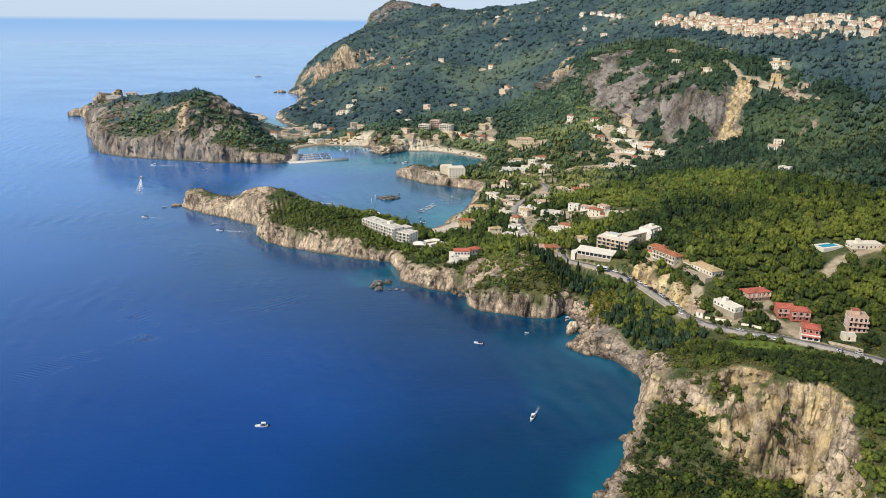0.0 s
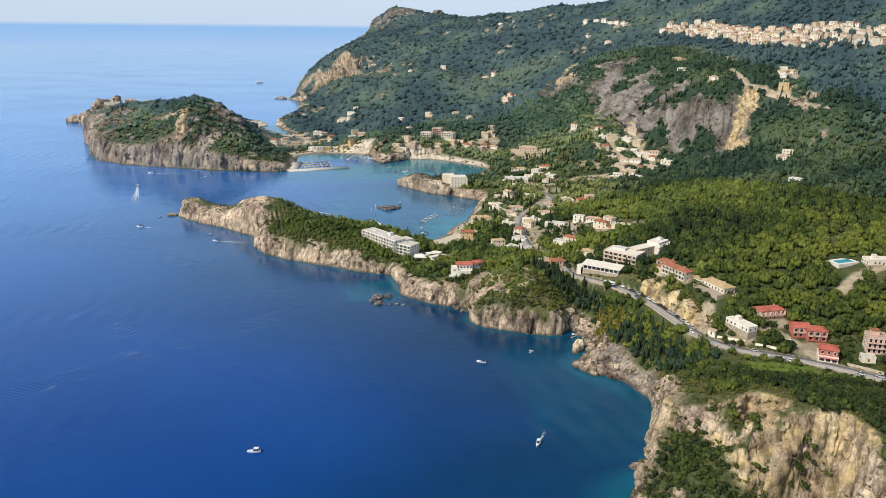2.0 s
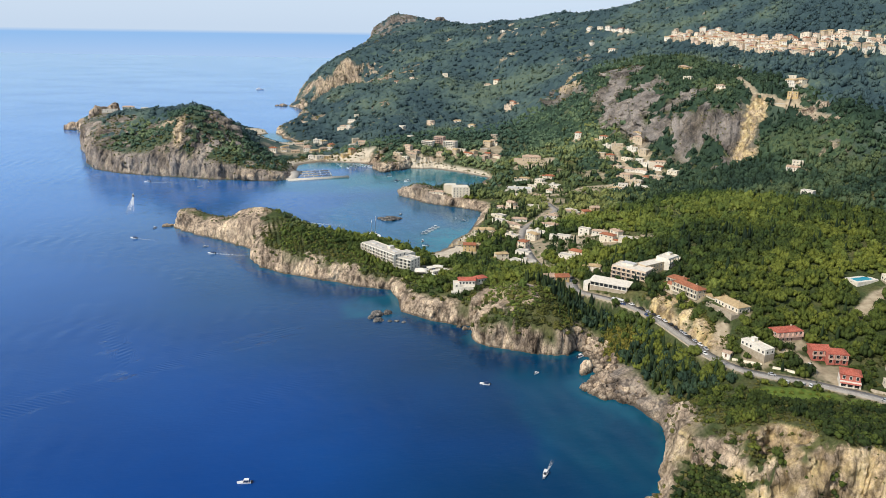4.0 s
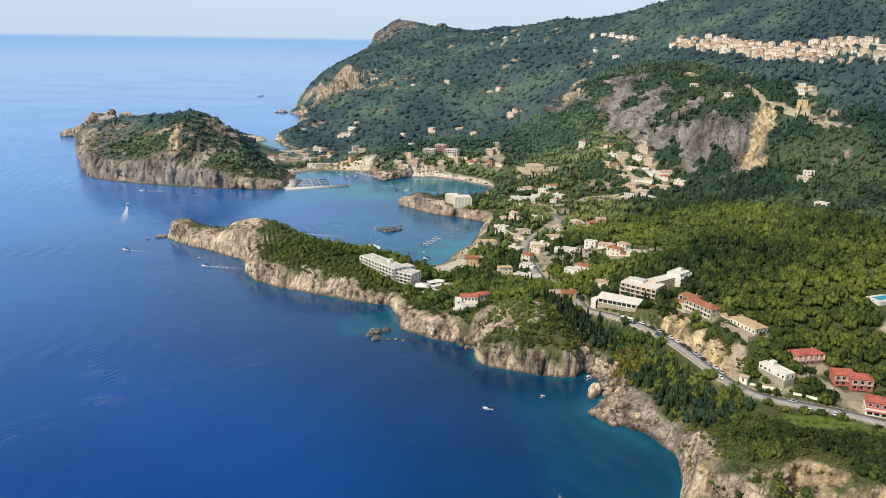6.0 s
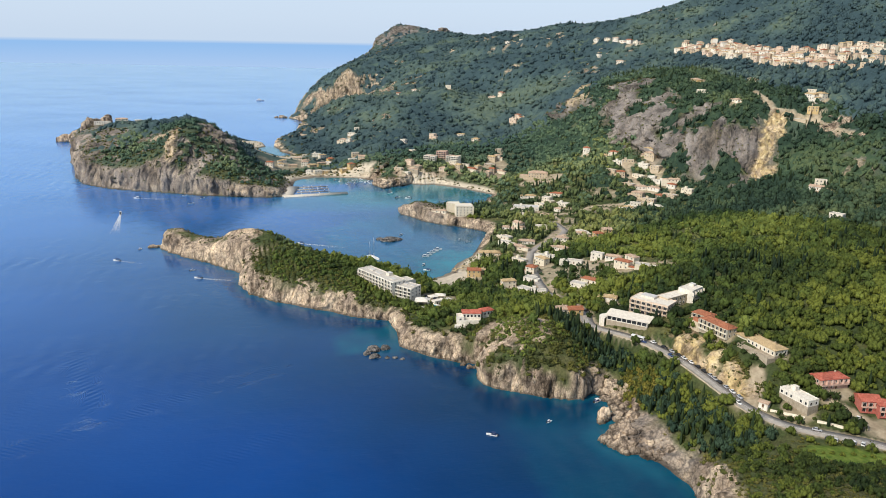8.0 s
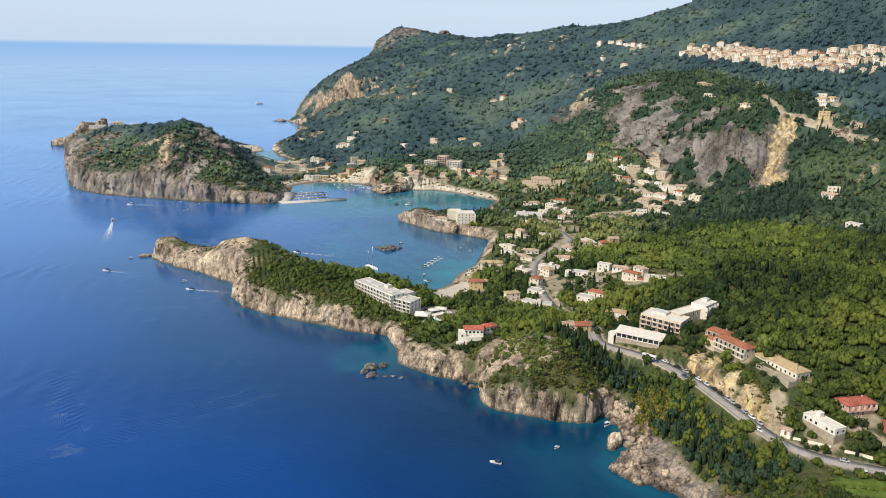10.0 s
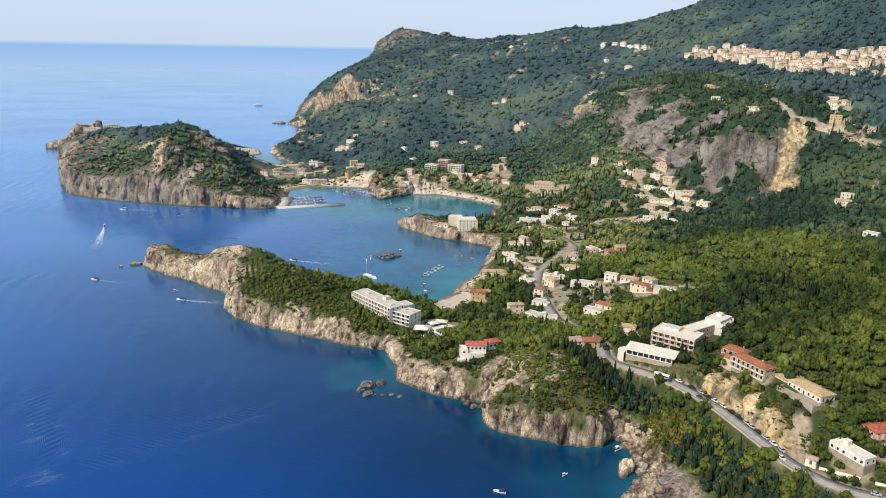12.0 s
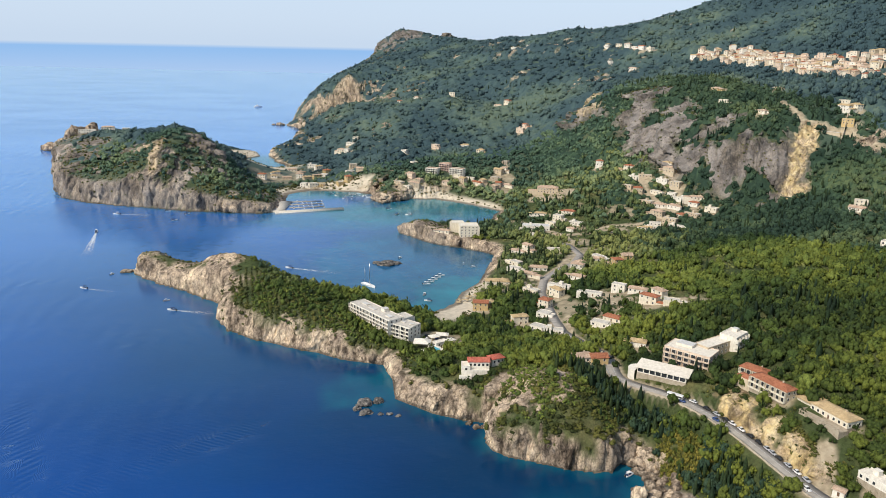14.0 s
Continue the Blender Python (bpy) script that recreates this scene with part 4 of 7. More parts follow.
CLEAR += [(223, 503, 10), (234, 502, 9), (165, 527, 9), (157, 528, 8), (174, 529, 7), (160, 521, 6), (224, 508, 6), (232, 507, 5)]
house(223, 518, 0, 9, 8, 2, WHITE, OLD_TILES, "gable", "white gabled house joined to an orange one", "house", base=22.0, storey=2.9)
house(232.5, 515.5, -8, 10, 7.5, 2, OCHRE, TERRACOTTA, "gable", "orange house with terracotta gabled roof", "house", base=22.2, storey=2.8)
pav = thing("pavilion", "open white pavilion with a peaked roof by the pool", "pavilion", pose(144, 586, 12.3, 0, 0, -20))
part("roof", hip_roof(10, 8, 2.0, 0.5, WHITE), pav, pose(0, 0, 3.2))
for i, (a, b) in enumerate(((-4.6, -3.6), (4.6, -3.6), (4.6, 3.6), (-4.6, 3.6))):
    part("post", boxes("pavilion_post", [(-0.18, 0.18, -0.18, 0.18, -2, 3.3)], [WHITE]), pav, pose(a, b, 0))
for px_, py_, l_, d_, a_ in ((162, 603, 8, 5, -20), (162, 588, 9, 4.5, 25), (155, 598, 6, 5, 10)):
    tent = thing("canopy", "white awning roof on posts over a pool terrace", "canopy", pose(px_, py_, at_height(px_, py_), 0, 0, a_), "canopies by the pool")
    part("roof", hip_roof(l_, d_, 1.2, 0.3, WHITE), tent, pose(0, 0, 2.9))
    for a, b in ((-1, -1), (1, -1), (1, 1), (-1, 1)):
        part("post", boxes("canopy_post", [(-0.12, 0.12, -0.12, 0.12, -1.5, 3.0)], [WHITE]), tent, pose(a * (l_ / 2 - 0.2), b * (d_ / 2 - 0.2), 0))
    CLEAR.append((px_, py_, 6))
YARDS.append((154, 594, 13))
YARDS.append((160, 610, 11))
CLEAR += [(181, 657, 12), (188, 670, 13), (174, 643, 9), (196, 684, 12)]
CLEAR += [(144, 586, 10), (155, 592, 11), (160, 611, 10), (158, 605, 10), (153, 585, 8), (150, 612, 8)]
house(156, 586, 20, 9, 4.5, 1, WHITE, BRIGHT_ROOF, "flat", "low white bar with a flat roof by the pool", "bar", "bar", chimney=False)

# hotel on the islet point
inn2 = thing("hotel", "cream four-storey hotel on a rocky point", "hotel", pose(257, 870, 9.6))
hotel_block(inn2, 259.5, 869, 9.6, turn_of((250.1, 862.0), (269.7, 858.7)), 19, 15, 4, CREAM, BRIGHT_ROOF, "r", 3.0, 3.4, low=-5, plain="f")
hotel_block(inn2, 252, 884, 9.6, turn_of((250.1, 862.0), (269.7, 858.7)), 13, 10, 4, CREAM, BRIGHT_ROOF, "l", 2.9, 3.4, low=-5)
house(236, 879, -30, 12, 6, 1, CREAM, OLD_TILES, "hip", "low cream house on the rocky point", "house")
# pink hotels over the bay
pk = thing("hotel", "pink stepped hotel blocks on the slope over the bay", "hotel", pose(308, 1153, 24))
for x, y, l, st, z in ((293, 1155, 18, 3, 25), (313, 1163, 15, 4, 27), (326, 1147, 20, 3, 25)):
    hotel_block(pk, x, y, z, -38, l, 11, st, PINK if st == 4 else WHITE, OLD_TILES, "f", 3.0, 3.6, low=-9)
# monastery on the headland's height
for x, y, l, d, st, lab in ((-206, 1478, 26, 9, 2, "long white monastery range with a flat roof"), (-176, 1486, 20, 9, 3, "white monastery building with weathered tiles"), (-150, 1494, 12, 7, 2, "small white monastery chapel")):
    house(x, y, 5, l, d, st, WHITE, OLD_TILES if st == 3 else CONCRETE, "hip" if st == 3 else "flat", lab, "monastery", "monastery", chimney=False, base=49)
CLEAR += [(-204, 1456, 24), (-178, 1462, 22), (-152, 1474, 16)]
house(-52, 1522, 0, 14, 6, 1, WHITE, CONCRETE, "flat", "low white house among trees on the headland", chimney=False)

# ---- the villages ----
R = random.Random(7)
village([(334, 1303), (381, 1294), (391, 1246), (282, 1295), (278, 1212), (479, 1310), (490, 1318), (493, 1471), (510, 1466), (417, 1514), (360, 1559), (334, 1588), (215, 1434), (197, 1408), (226, 1440), (205, 1392)], "houses on the north slope", R, -45, (9, 15), (0, 0, 1, 2), 0.45)
village([(248, 1122), (258, 1126), (241, 1130), (268, 1130), (329, 1126), (340, 1132), (303, 1123), (346, 1120), (358, 1126), (397, 1153), (388, 1150), (375, 1110), (366, 1100), (386, 1108)], "houses over the bay", R, -40, (9, 14), (1, 4, 5, 2), 0.15, (1, 1, 2, 2), "above the bay", 0.8)
village([(370, 945), (369, 905), (380, 915), (353, 851), (300, 801), (270, 754), (283, 732), (256, 680), (312, 716), (280, 672), (270, 662), (233, 582), (244, 624), (317, 622), (309, 592), (320, 598), (274, 577), (263, 574), (264, 526), (390, 890), (398, 925), (330, 866), (322, 792), (345, 742), (300, 690), (290, 640)], "houses in the valley", R, -48, (9, 16), (0, 1, 1, 0), 0.4, (1, 1, 1, 2), "among olive trees", 0.8)
village([(334, 722), (344, 706), (356, 712), (225, 624), (208, 663), (216, 668)], "houses by the village road", R, -10, (9, 14), (3, 1, 0), 0.0, (1, 2), "by the village road")
village([(494, 1050), (501, 1007), (510, 1000), (506, 952), (517, 929), (528, 934), (482, 924), (500, 914), (509, 894), (511, 873), (520, 862), (514, 857), (492, 844), (503, 837), (441, 826), (452, 830), (472, 860), (473, 836), (486, 880), (496, 868), (480, 895), (520, 905), (532, 948), (497, 960), (589, 710), (598, 716), (496, 580)], "houses of the hamlet", R, -52, (10, 18), (0, 1, 1, 0, 5), 0.5, (1, 1, 1, 2), "in a hillside hamlet", 0.7)
house(346, 898, -20, 30, 13, 1, WHITE, GREY_ROOF, "flat", "large low white hall with a grey roof", "hall", "hall", storey=4.5, gap=4)
house(238, 712, -15, 20, 8, 1, CREAM, BEIGE_TILES, "hip", "long cream house with a beige roof behind the beach", storey=3.4)
house(414, 1030, -25, 26, 12, 2, SAND_WALL, OLD_TILES, "hip", "large sandy house below a quarried bank", storey=3.2)
village([(699, 980), (626, 908), (689, 852), (697, 846), (676, 831), (651, 1039), (621, 978), (705, 870)], "houses below the high village", R, -70, (10, 16), (0, 1, 3), 0.4, (1, 2, 2))
village([(765, 1624), (732, 1479), (739, 1457), (749, 1422), (755, 1403), (782, 1304), (690, 1426), (698, 1356), (651, 1789), (660, 1761), (709, 1721), (640, 1800), (720, 1500), (744, 1440), (700, 1700)], "houses along the ridge", R, -60, (11, 18), (0, 0, 1), 0.4, (1, 2))
village([(168, 1194), (180, 1196), (130, 1200), (142, 1202), (118, 1204), (62, 1251), (110, 1323), (126, 1247), (158, 1275), (187, 1234), (98, 1262), (140, 1240), (120, 1300), (84, 1290), (150, 1320), (196, 1262)], "houses on the isthmus", R, 0, (9, 16), (1, 3, 0, 5), 0.3, (1, 1, 2), "on the isthmus", 0.6)
UPPER = [(803, 1315), (824, 1257), (832, 1204), (816, 1122), (822, 1052), (838, 1013), (851, 964), (842, 906), (840, 850)]
LOWER = [(786, 1300), (789, 1226), (794, 1147), (784, 1066), (783, 1005), (774, 938), (785, 880), (800, 840), (805, 820)]
for k in range(7):
    f = k / 6.0
    line = [((1 - f) * a[0] + f * b[0], (1 - f) * a[1] + f * b[1]) for a, b in zip(UPPER, LOWER)]
    run = np.concatenate([[0], np.cumsum([math.dist(a, b) for a, b in zip(line[:-1], line[1:])])])
    s = R.uniform(0, 8)
    while s < run[-1]:
        x, y = np.interp(s, run, [p[0] for p in line]), np.interp(s, run, [p[1] for p in line])
        s += R.uniform(8.5, 14.5)
        if R.random() > (0.95 if 940 < y < 1240 else 0.62):
            continue
        n, w, r = R.choice((2, 2, 2, 3)), R.choice((1, 1, 2, 0, 5)), R.choice((0, 0, 0, 1, 2, 3))
        house(x + R.uniform(-6, 6), y + R.uniform(-4, 4), -80 + R.uniform(-40, 40), R.uniform(5.5, 10.5), R.uniform(5, 8), n, WALLS[w], ROOFS[r], "flat" if r == 2 else "hip", "%s %s village house with %s roof" % (("two-storey", "three-storey")[n - 2], WALL_WORDS[w], ROOF_WORDS[r]), name="village_house", group="houses of the high village", gap=3.4, sides="fl", chimney=False, rng=R)

# concrete wall holding the slope beside the landslide
hold_wall = thing("retaining_wall", "pale concrete retaining wall beside the landslide", "retaining wall", pose(657, 832, 113, 0, 0, -52))
part("wall", boxes("hold_wall", [(-9, 9, -1.5, 1.5, -9, 5)], [SAND_WALL]), hold_wall)
part("coping", boxes("hold_coping", [(-9.2, 9.2, -1.7, 1.7, 5, 5.4)], [CONCRETE]), hold_wall)
CLEAR.append((655, 828, 6))

# ---- ground and sea ----
DIRT_ROADS = [
    [(592, 799), (600, 812), (612, 824), (628, 838), (644, 850)],
    [(237, 564), (247, 591), (256, 609), (266, 610), (279, 600), (289, 598)],
    [(667, 930), (649, 882), (644, 860), (656, 846), (671, 819), (672, 794), (666, 759)],
    [(304, 320), (306, 334), (304, 346), (298, 358)],
    [(360, 372), (384, 384), (404, 388), (430, 380)],
    [(262, 372), (272, 380), (278, 388)],
    [(341, 931), (353, 893), (362, 862), (358, 830), (350, 819)],
    [(362, 862), (385, 850), (411, 858), (436, 846), (470, 850), (490, 890), (500, 950)],
    [(334, 773), (318, 752), (300, 728)],
    [(300, 640), (292, 612), (310, 588), (336, 580)],
]


CRAGS = [(552, 1225), (590, 1190), (582, 1090), (562, 1010), (572, 935), (574, 880), (582, 838)]


def haze_reach(x, y):
    """How far bluish haze is put into the ground's colour: the northern and eastern slopes."""
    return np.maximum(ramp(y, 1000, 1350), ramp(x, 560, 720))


def held(x, y):
    """Where scrub holds the upper parts of the knob and the peninsula."""
    return np.maximum(blot(x, y, 186, 490, 44, 52), 0.95 * ramp(x, 26, 60) * ramp(y, 555, 575) * (1 - ramp(y, 800, 840)) * (x < 200))


def talus(x, y):
    """The overgrown apron under the tall cliff."""
    return (1 - ramp(beside_cliff(x, y), -9, -3)) * ramp(y, 196, 214) * (1 - ramp(y, 282, 290)) * (x < 236)


def cover(x, y, h, d, g):
    """How much rock, ochre earth, sand, bare earth and meadow there is."""
    n = fbm(x / 22, y / 22, 0, 4, 41)
    rock = ramp(g + 0.6 * n, 0.95, 1.40)
    fine = fbm(x / 7, y / 7, h / 7, 3, 43)
    rock = np.maximum(rock, (1 - ramp(line_distance(x, y, CRAGS)[0], 30, 60)) * ramp(n + 0.8 * fine + 0.6 * g + 1.3 * fbm(x / 40, y / 40, h / 60, 3, 44), 0.26, 0.52))
    rock = np.maximum(rock, np.maximum.reduce([blot(x, y, 528, 2462, 75, 45), blot(x, y, 430, 2360, 60, 90, 35), blot(x, y, 330, 2180, 45, 90, 30), 0.9 * blot(x, y, -225, 1420, 45, 240)]) * ramp(n + 0.6 * fine, -0.25, 0.15))
    rock = np.maximum(rock, np.maximum(blot(x, y, 512, 2452, 92, 80), blot(x, y, 668, 2500, 44, 36)) * ramp(n + 0.8 * fine, -0.45, -0.05))
    rock = np.maximum(rock, blot(x, y, -70, 1150, 140, 75, -28) * ramp(n + 0.8 * fine + 0.4 * g, 0.22, 0.5))
    rock = np.maximum(rock, blot(x, y, 0, 760, 66, 90, 38) * (y > 690) * ramp(n + 0.7 * fine + 0.5 * g, 0.1, 0.45))
    scar = 1 - ramp(line_distance(x, y, [(-69, 1128), (-68, 1150), (-64, 1166), (-84, 1176)])[0] + 4 * fine, 4, 9)
    rock = np.maximum(rock, scar)
    rock = np.maximum(rock, blot(x, y, 184, 482, 30, 36) * ramp(n + 0.9 * fine + 0.35 * g, 0.25, 0.5))
    rock = np.maximum(rock, (1 - ramp(d + 6 * n, 6, 13)) * ramp(d, -2, 0))
    slope_rock = blot(x, y, 212, 395, 16, 60) * (1 - ramp(d, 14, 30))
    rock = np.maximum(rock, slope_rock)
    rock = np.maximum(rock, 0.9 * blot(x, y, 225, 1170, 40, 16) * (n > 0.1))
    rock = np.maximum(rock, blot(x, y, 222, 898, 30, 46))
    rock = rock * (1 - 0.95 * talus(x, y) * ramp(d, 5, 10) * ramp(n + fine, -0.7, -0.1))
    road = line_distance(x, y, ROAD)[0]
    rock = rock * ramp(road, 10, 18)
    rock = rock * (1 - held(x, y) * ramp(h + 13 * n + 8 * fine, 8, 15))
    rock = rock * (1 - blot(x, y, -70, 1175, 230, 120, -20) * ramp(h + 34 * n + 22 * fine, 16, 36))
    rock = np.maximum.reduce([rock, scar, blot(x, y, -70, 1165, 210, 100, -28) * ramp(n + 0.9 * fine + 0.3 * g, 0.30, 0.48), blot(x, y, 676, 770, 20, 50) * ramp(n + fine, 0.0, 0.3), blot(x, y, 178, 486, 30, 36) * ramp(n + 0.9 * fine, 0.08, 0.30), blot(x, y, -185, 1275, 60, 90) * ramp(n + 0.9 * fine + 0.3 * g, -0.05, 0.2)])
    rock = np.maximum(rock, ramp(y, 1260, 1420) * ramp(fbm(x / 70, y / 70, 0, 3, 47) + 1.0 * fine, 0.52, 0.66))
    bank = blot(x, y, 270, 416, 7.5, 42, 0) * ramp(n + 0.8 * fine, -0.25, 0.1)
    slide = 1 - ramp(line_distance(x, y, DIRT_ROADS[0])[0] + 11 * n + 6 * fine, 8, 15)
    ochre = np.maximum.reduce([bank, 0.9 * slide, blot(x, y, 212, 238, 52, 60) * ramp(n + 0.5 * fine, -0.55, 0.0) * (1 - 0.9 * talus(x, y)), 0.15 * blot(x, y, 262, 1975, 70, 50), 0.35 * scar, 0.55 * blot(x, y, 580, 1215, 50, 45), blot(x, y, 408, 1000, 30, 30)])
    rock = np.maximum.reduce([rock, slide, bank * ramp(g + 0.5 * n, 0.15, 0.45)])
    sand = np.maximum.reduce([(1 - ramp(d, 30, 44)) * blot(x, y, 188, 672, 24, 34, -25), (1 - ramp(d, 10, 20)) * np.maximum(blot(x, y, 205, 706, 44, 40), blot(x, y, 310, 1085, 75, 62)), (1 - ramp(d, 22, 34)) * blot(x, y, 130, 1190, 90, 45), 0.9 * blot(x, y, 84, 1372, 46, 34), 0.9 * blot(x, y, 52, 1536, 40, 30)])
    track = np.minimum.reduce([line_distance(x, y, l)[0] for l in DIRT_ROADS[1:]])
    dirt = np.maximum(1 - ramp(track, 3.0, 5.0), 1 - ramp(road + 1.5 * n, 4.2, 5.8))
    dirt = np.maximum.reduce([dirt, 0.7 * blot(x, y, 308, 334, 10, 9), 0.8 * blot(x, y, 160, 600, 22, 16), 0.95 * blot(x, y, 411, 1008, 30, 28), 0.8 * blot(x, y, 390, 1136, 18, 16), 0.8 * blot(x, y, 373, 1087, 16, 18), 0.55 * blot(x, y, 100, 1250, 60, 60) * ramp(n, -0.2, 0.3), 0.75 * np.maximum(blot(x, y, 290, 660, 80, 110), blot(x, y, 370, 900, 90, 150)) * ramp(fbm(x / 30, y / 30, 0, 3, 49) + 0.4 * fine, 0.12, 0.35)])
    for cx, cy, r in YARDS:
        k = (np.abs(x - cx) < 1.5 * r) & (np.abs(y - cy) < 1.5 * r)
        if k.any():
            dirt[k] = np.maximum(dirt[k], 0.85 * blot(x[k], y[k], cx, cy, r, r))
    meadow = np.maximum(blot(x, y, 272, 318, 22, 11, -25), blot(x, y, 300, 296, 14, 8, -30))
    grey = np.maximum.reduce([1 - ramp(line_distance(x, y, CRAGS)[0], 40, 70), 0.75 * blot(x, y, -80, 1250, 220, 260) * (1 - scar), 0.55 * blot(x, y, 212, 395, 20, 62), 0.4 * blot(x, y, 222, 898, 34, 50), 1.0 * blot(x, y, 510, 2440, 190, 200), 0.2 * blot(x, y, 262, 1975, 90, 70)])
    return rock, ochre, sand, dirt, meadow, grey


LAND_X = steps((-320, 96, 4.0), (96, 470, 2.0), (470, 720, 4.5), (720, 1240, 10), (1240, 1900, 40))
LAND_Y = steps((-880, 150, 30), (150, 180, 6), (180, 730, 2.0), (730, 1240, 4.0), (1240, 1720, 7), (1720, 2640, 10), (2640, 3100, 40))
gx, gy, gf = sheet(LAND_X, LAND_Y)
gh, gd = shape(gx, gy)
_h = gh.reshape(len(LAND_Y), len(LAND_X))
_sy, _sx = np.gradient(_h, LAND_Y, LAND_X)
slope_x, slope_y = _sx.ravel(), _sy.ravel()
gg = np.hypot(slope_x, slope_y)
rock, ochre, sand, dirt, meadow, grey = cover(gx, gy, gh, gd, gg)
# broken rock: push the steep faces in and out and let ledges run across them
def broken(x, y, h, sx, sy, g, rock, sand, dirt, d):
    rough = rock * ramp(h, 0.2, 3) * ramp(g, 0.2, 0.7) * (1 - 0.5 * sand)
    size = 1.0 + 1.3 * ramp(y, 600, 1200) + 1.6 * ramp(x, 470, 540)
    crag = 1 - 2 * np.abs(fbm(x / 17 / size, y / 17 / size, h / 26 / size, 3, 61))
    chip = 1 - 2 * np.abs(fbm(x / 5.5 / size, y / 5.5 / size, h / 15 / size, 3, 63))
    step = h / (4.2 * size) + 0.8 * fbm(x / 14, y / 14, h / 9, 2, 65)
    ledge = np.abs((step % 1.0) - 0.35)
    tall, crack = np.zeros(x.shape), np.ones(x.shape)
    k = rough > 0.02
    for s, amp in ((6.5, 0.65), (2.8, 0.35)):
        a, b = blocks(x[k] / s / size[k], y[k] / s / size[k], h[k] / (2.2 * s) / size[k], int(s))
        tall[k] += amp * a
        crack[k] -= amp * (1 - b)
    push = rough * size * (4.2 * crag + 1.6 * chip + 0.9 * ledge + 3.6 * tall + 1.8 * crack - 5.6)
    n = np.maximum(g, 1e-6)
    z = h + rough * size * 1.0 * fbm(x / 6, y / 6, h / 3, 3, 81) + 0.35 * fbm(x / 5, y / 5, 0, 2, 83) * ramp(d, 2, 12) * (1 - ramp(dirt, 0.3, 0.8))
    return x - sx / n * push, y - sy / n * push, z


def refine(faces, n):
    """Splits grid cells into n by n and gives the plan places of the new corners."""
    x0, y0, x1, y1 = gx[faces[:, 0]], gy[faces[:, 0]], gx[faces[:, 2]], gy[faces[:, 2]]
    u = np.linspace(0, 1, n + 1)
    x = x0[:, None, None] + (x1 - x0)[:, None, None] * u[None, None, :] + 0 * u[None, :, None]
    y = y0[:, None, None] + (y1 - y0)[:, None, None] * u[None, :, None] + 0 * u[None, None, :]
    k = np.arange((n + 1) ** 2).reshape(n + 1, n + 1)
    f = np.stack([k[:-1, :-1], k[:-1, 1:], k[1:, 1:], k[1:, :-1]], -1).reshape(-1, 4)
    return x.ravel(), y.ravel(), (f[None] + (np.arange(len(faces)) * (n + 1) ** 2)[:, None, None]).reshape(-1, 4)


px, py, pz = broken(gx, gy, gh, slope_x, slope_y, gg, rock, sand, dirt, gd)
in_view = (gx < 1.12 * gy + 70) & (gx > -0.30 * gy + 20)
steep = (rock * ramp(gg, 0.35, 0.6) > 0.35) & (gh > -0.5) & in_view
fine = steep[gf].any(1)
cell = gx[gf[:, 1]] - gx[gf[:, 0]]
FV, FF, FA, base = [], [], [], 0
for want, n in ((fine & (cell < 3) & (gy[gf[:, 0]] < 308), 6), (fine & (cell < 3) & (gy[gf[:, 0]] >= 308) & (gy[gf[:, 0]] < 520), 5), (fine & (cell < 3) & (gy[gf[:, 0]] >= 520) & (gy[gf[:, 0]] < 720), 4), (fine & (cell >= 3) & (gy[gf[:, 0]] < 900), 5), (fine & (gy[gf[:, 0]] >= 720) & (cell < 3), 3), (fine & (gy[gf[:, 0]] >= 900) & (cell >= 3) & (gy[gf[:, 0]] < 1250), 4), (fine & (gy[gf[:, 0]] >= 1250), 2)):
    if not want.any():
        continue
    x, y, f = refine(gf[want], n)
    places, back = np.unique(np.round(np.stack([x, y], 1), 3), axis=0, return_inverse=True)
    f = back.reshape(-1)[f]
    x, y = places[:, 0], places[:, 1]
    h, d = shape(x, y)
    e = 0.6
    sx, sy = (shape(x + e, y)[0] - h) / e, (shape(x, y + e)[0] - h) / e
    g = np.hypot(sx, sy)
    cov = cover(x, y, h, d, g)
    qx, qy, qz = broken(x, y, h, sx, sy, g, cov[0], cov[2], cov[3], d)
    FV.append(np.stack([qx, qy, qz], 1))
    FF.append(f + base)
    FA.append(np.stack(cov, 1))
    base += len(x)
FV, FF, FA = np.concatenate(FV), np.concatenate(FF), np.concatenate(FA)
COVER = ("rock", "ochre", "sand", "dirt", "meadow", "grey")
cliffs = tagged(surface("cliff_face", FV, FF, GROUND, tuple((k, FA[:, i]) for i, k in enumerate(COVER)) + (("undergrowth", haze_reach(FV[:, 0], FV[:, 1])),), smooth=False), "pale broken limestone cliffs with ledges and cracks", "cliff", kind="structure")
# the plain sheet lies a little behind the broken faces
sunk = steep * 1.2
px, py, pz = px + slope_x / np.maximum(gg, 1e-6) * sunk, py + slope_y / np.maximum(gg, 1e-6) * sunk, pz - 0.5 * sunk
keep = (gh[gf] > -7.5).any(1)
ground = tagged(surface("ground", np.stack([px, py, pz], 1), gf[keep], GROUND, (("rock", rock), ("ochre", ochre), ("sand", sand), ("dirt", dirt), ("meadow", meadow), ("grey", grey), ("undergrowth", haze_reach(gx, gy)))),
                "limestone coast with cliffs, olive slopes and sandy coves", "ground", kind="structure")

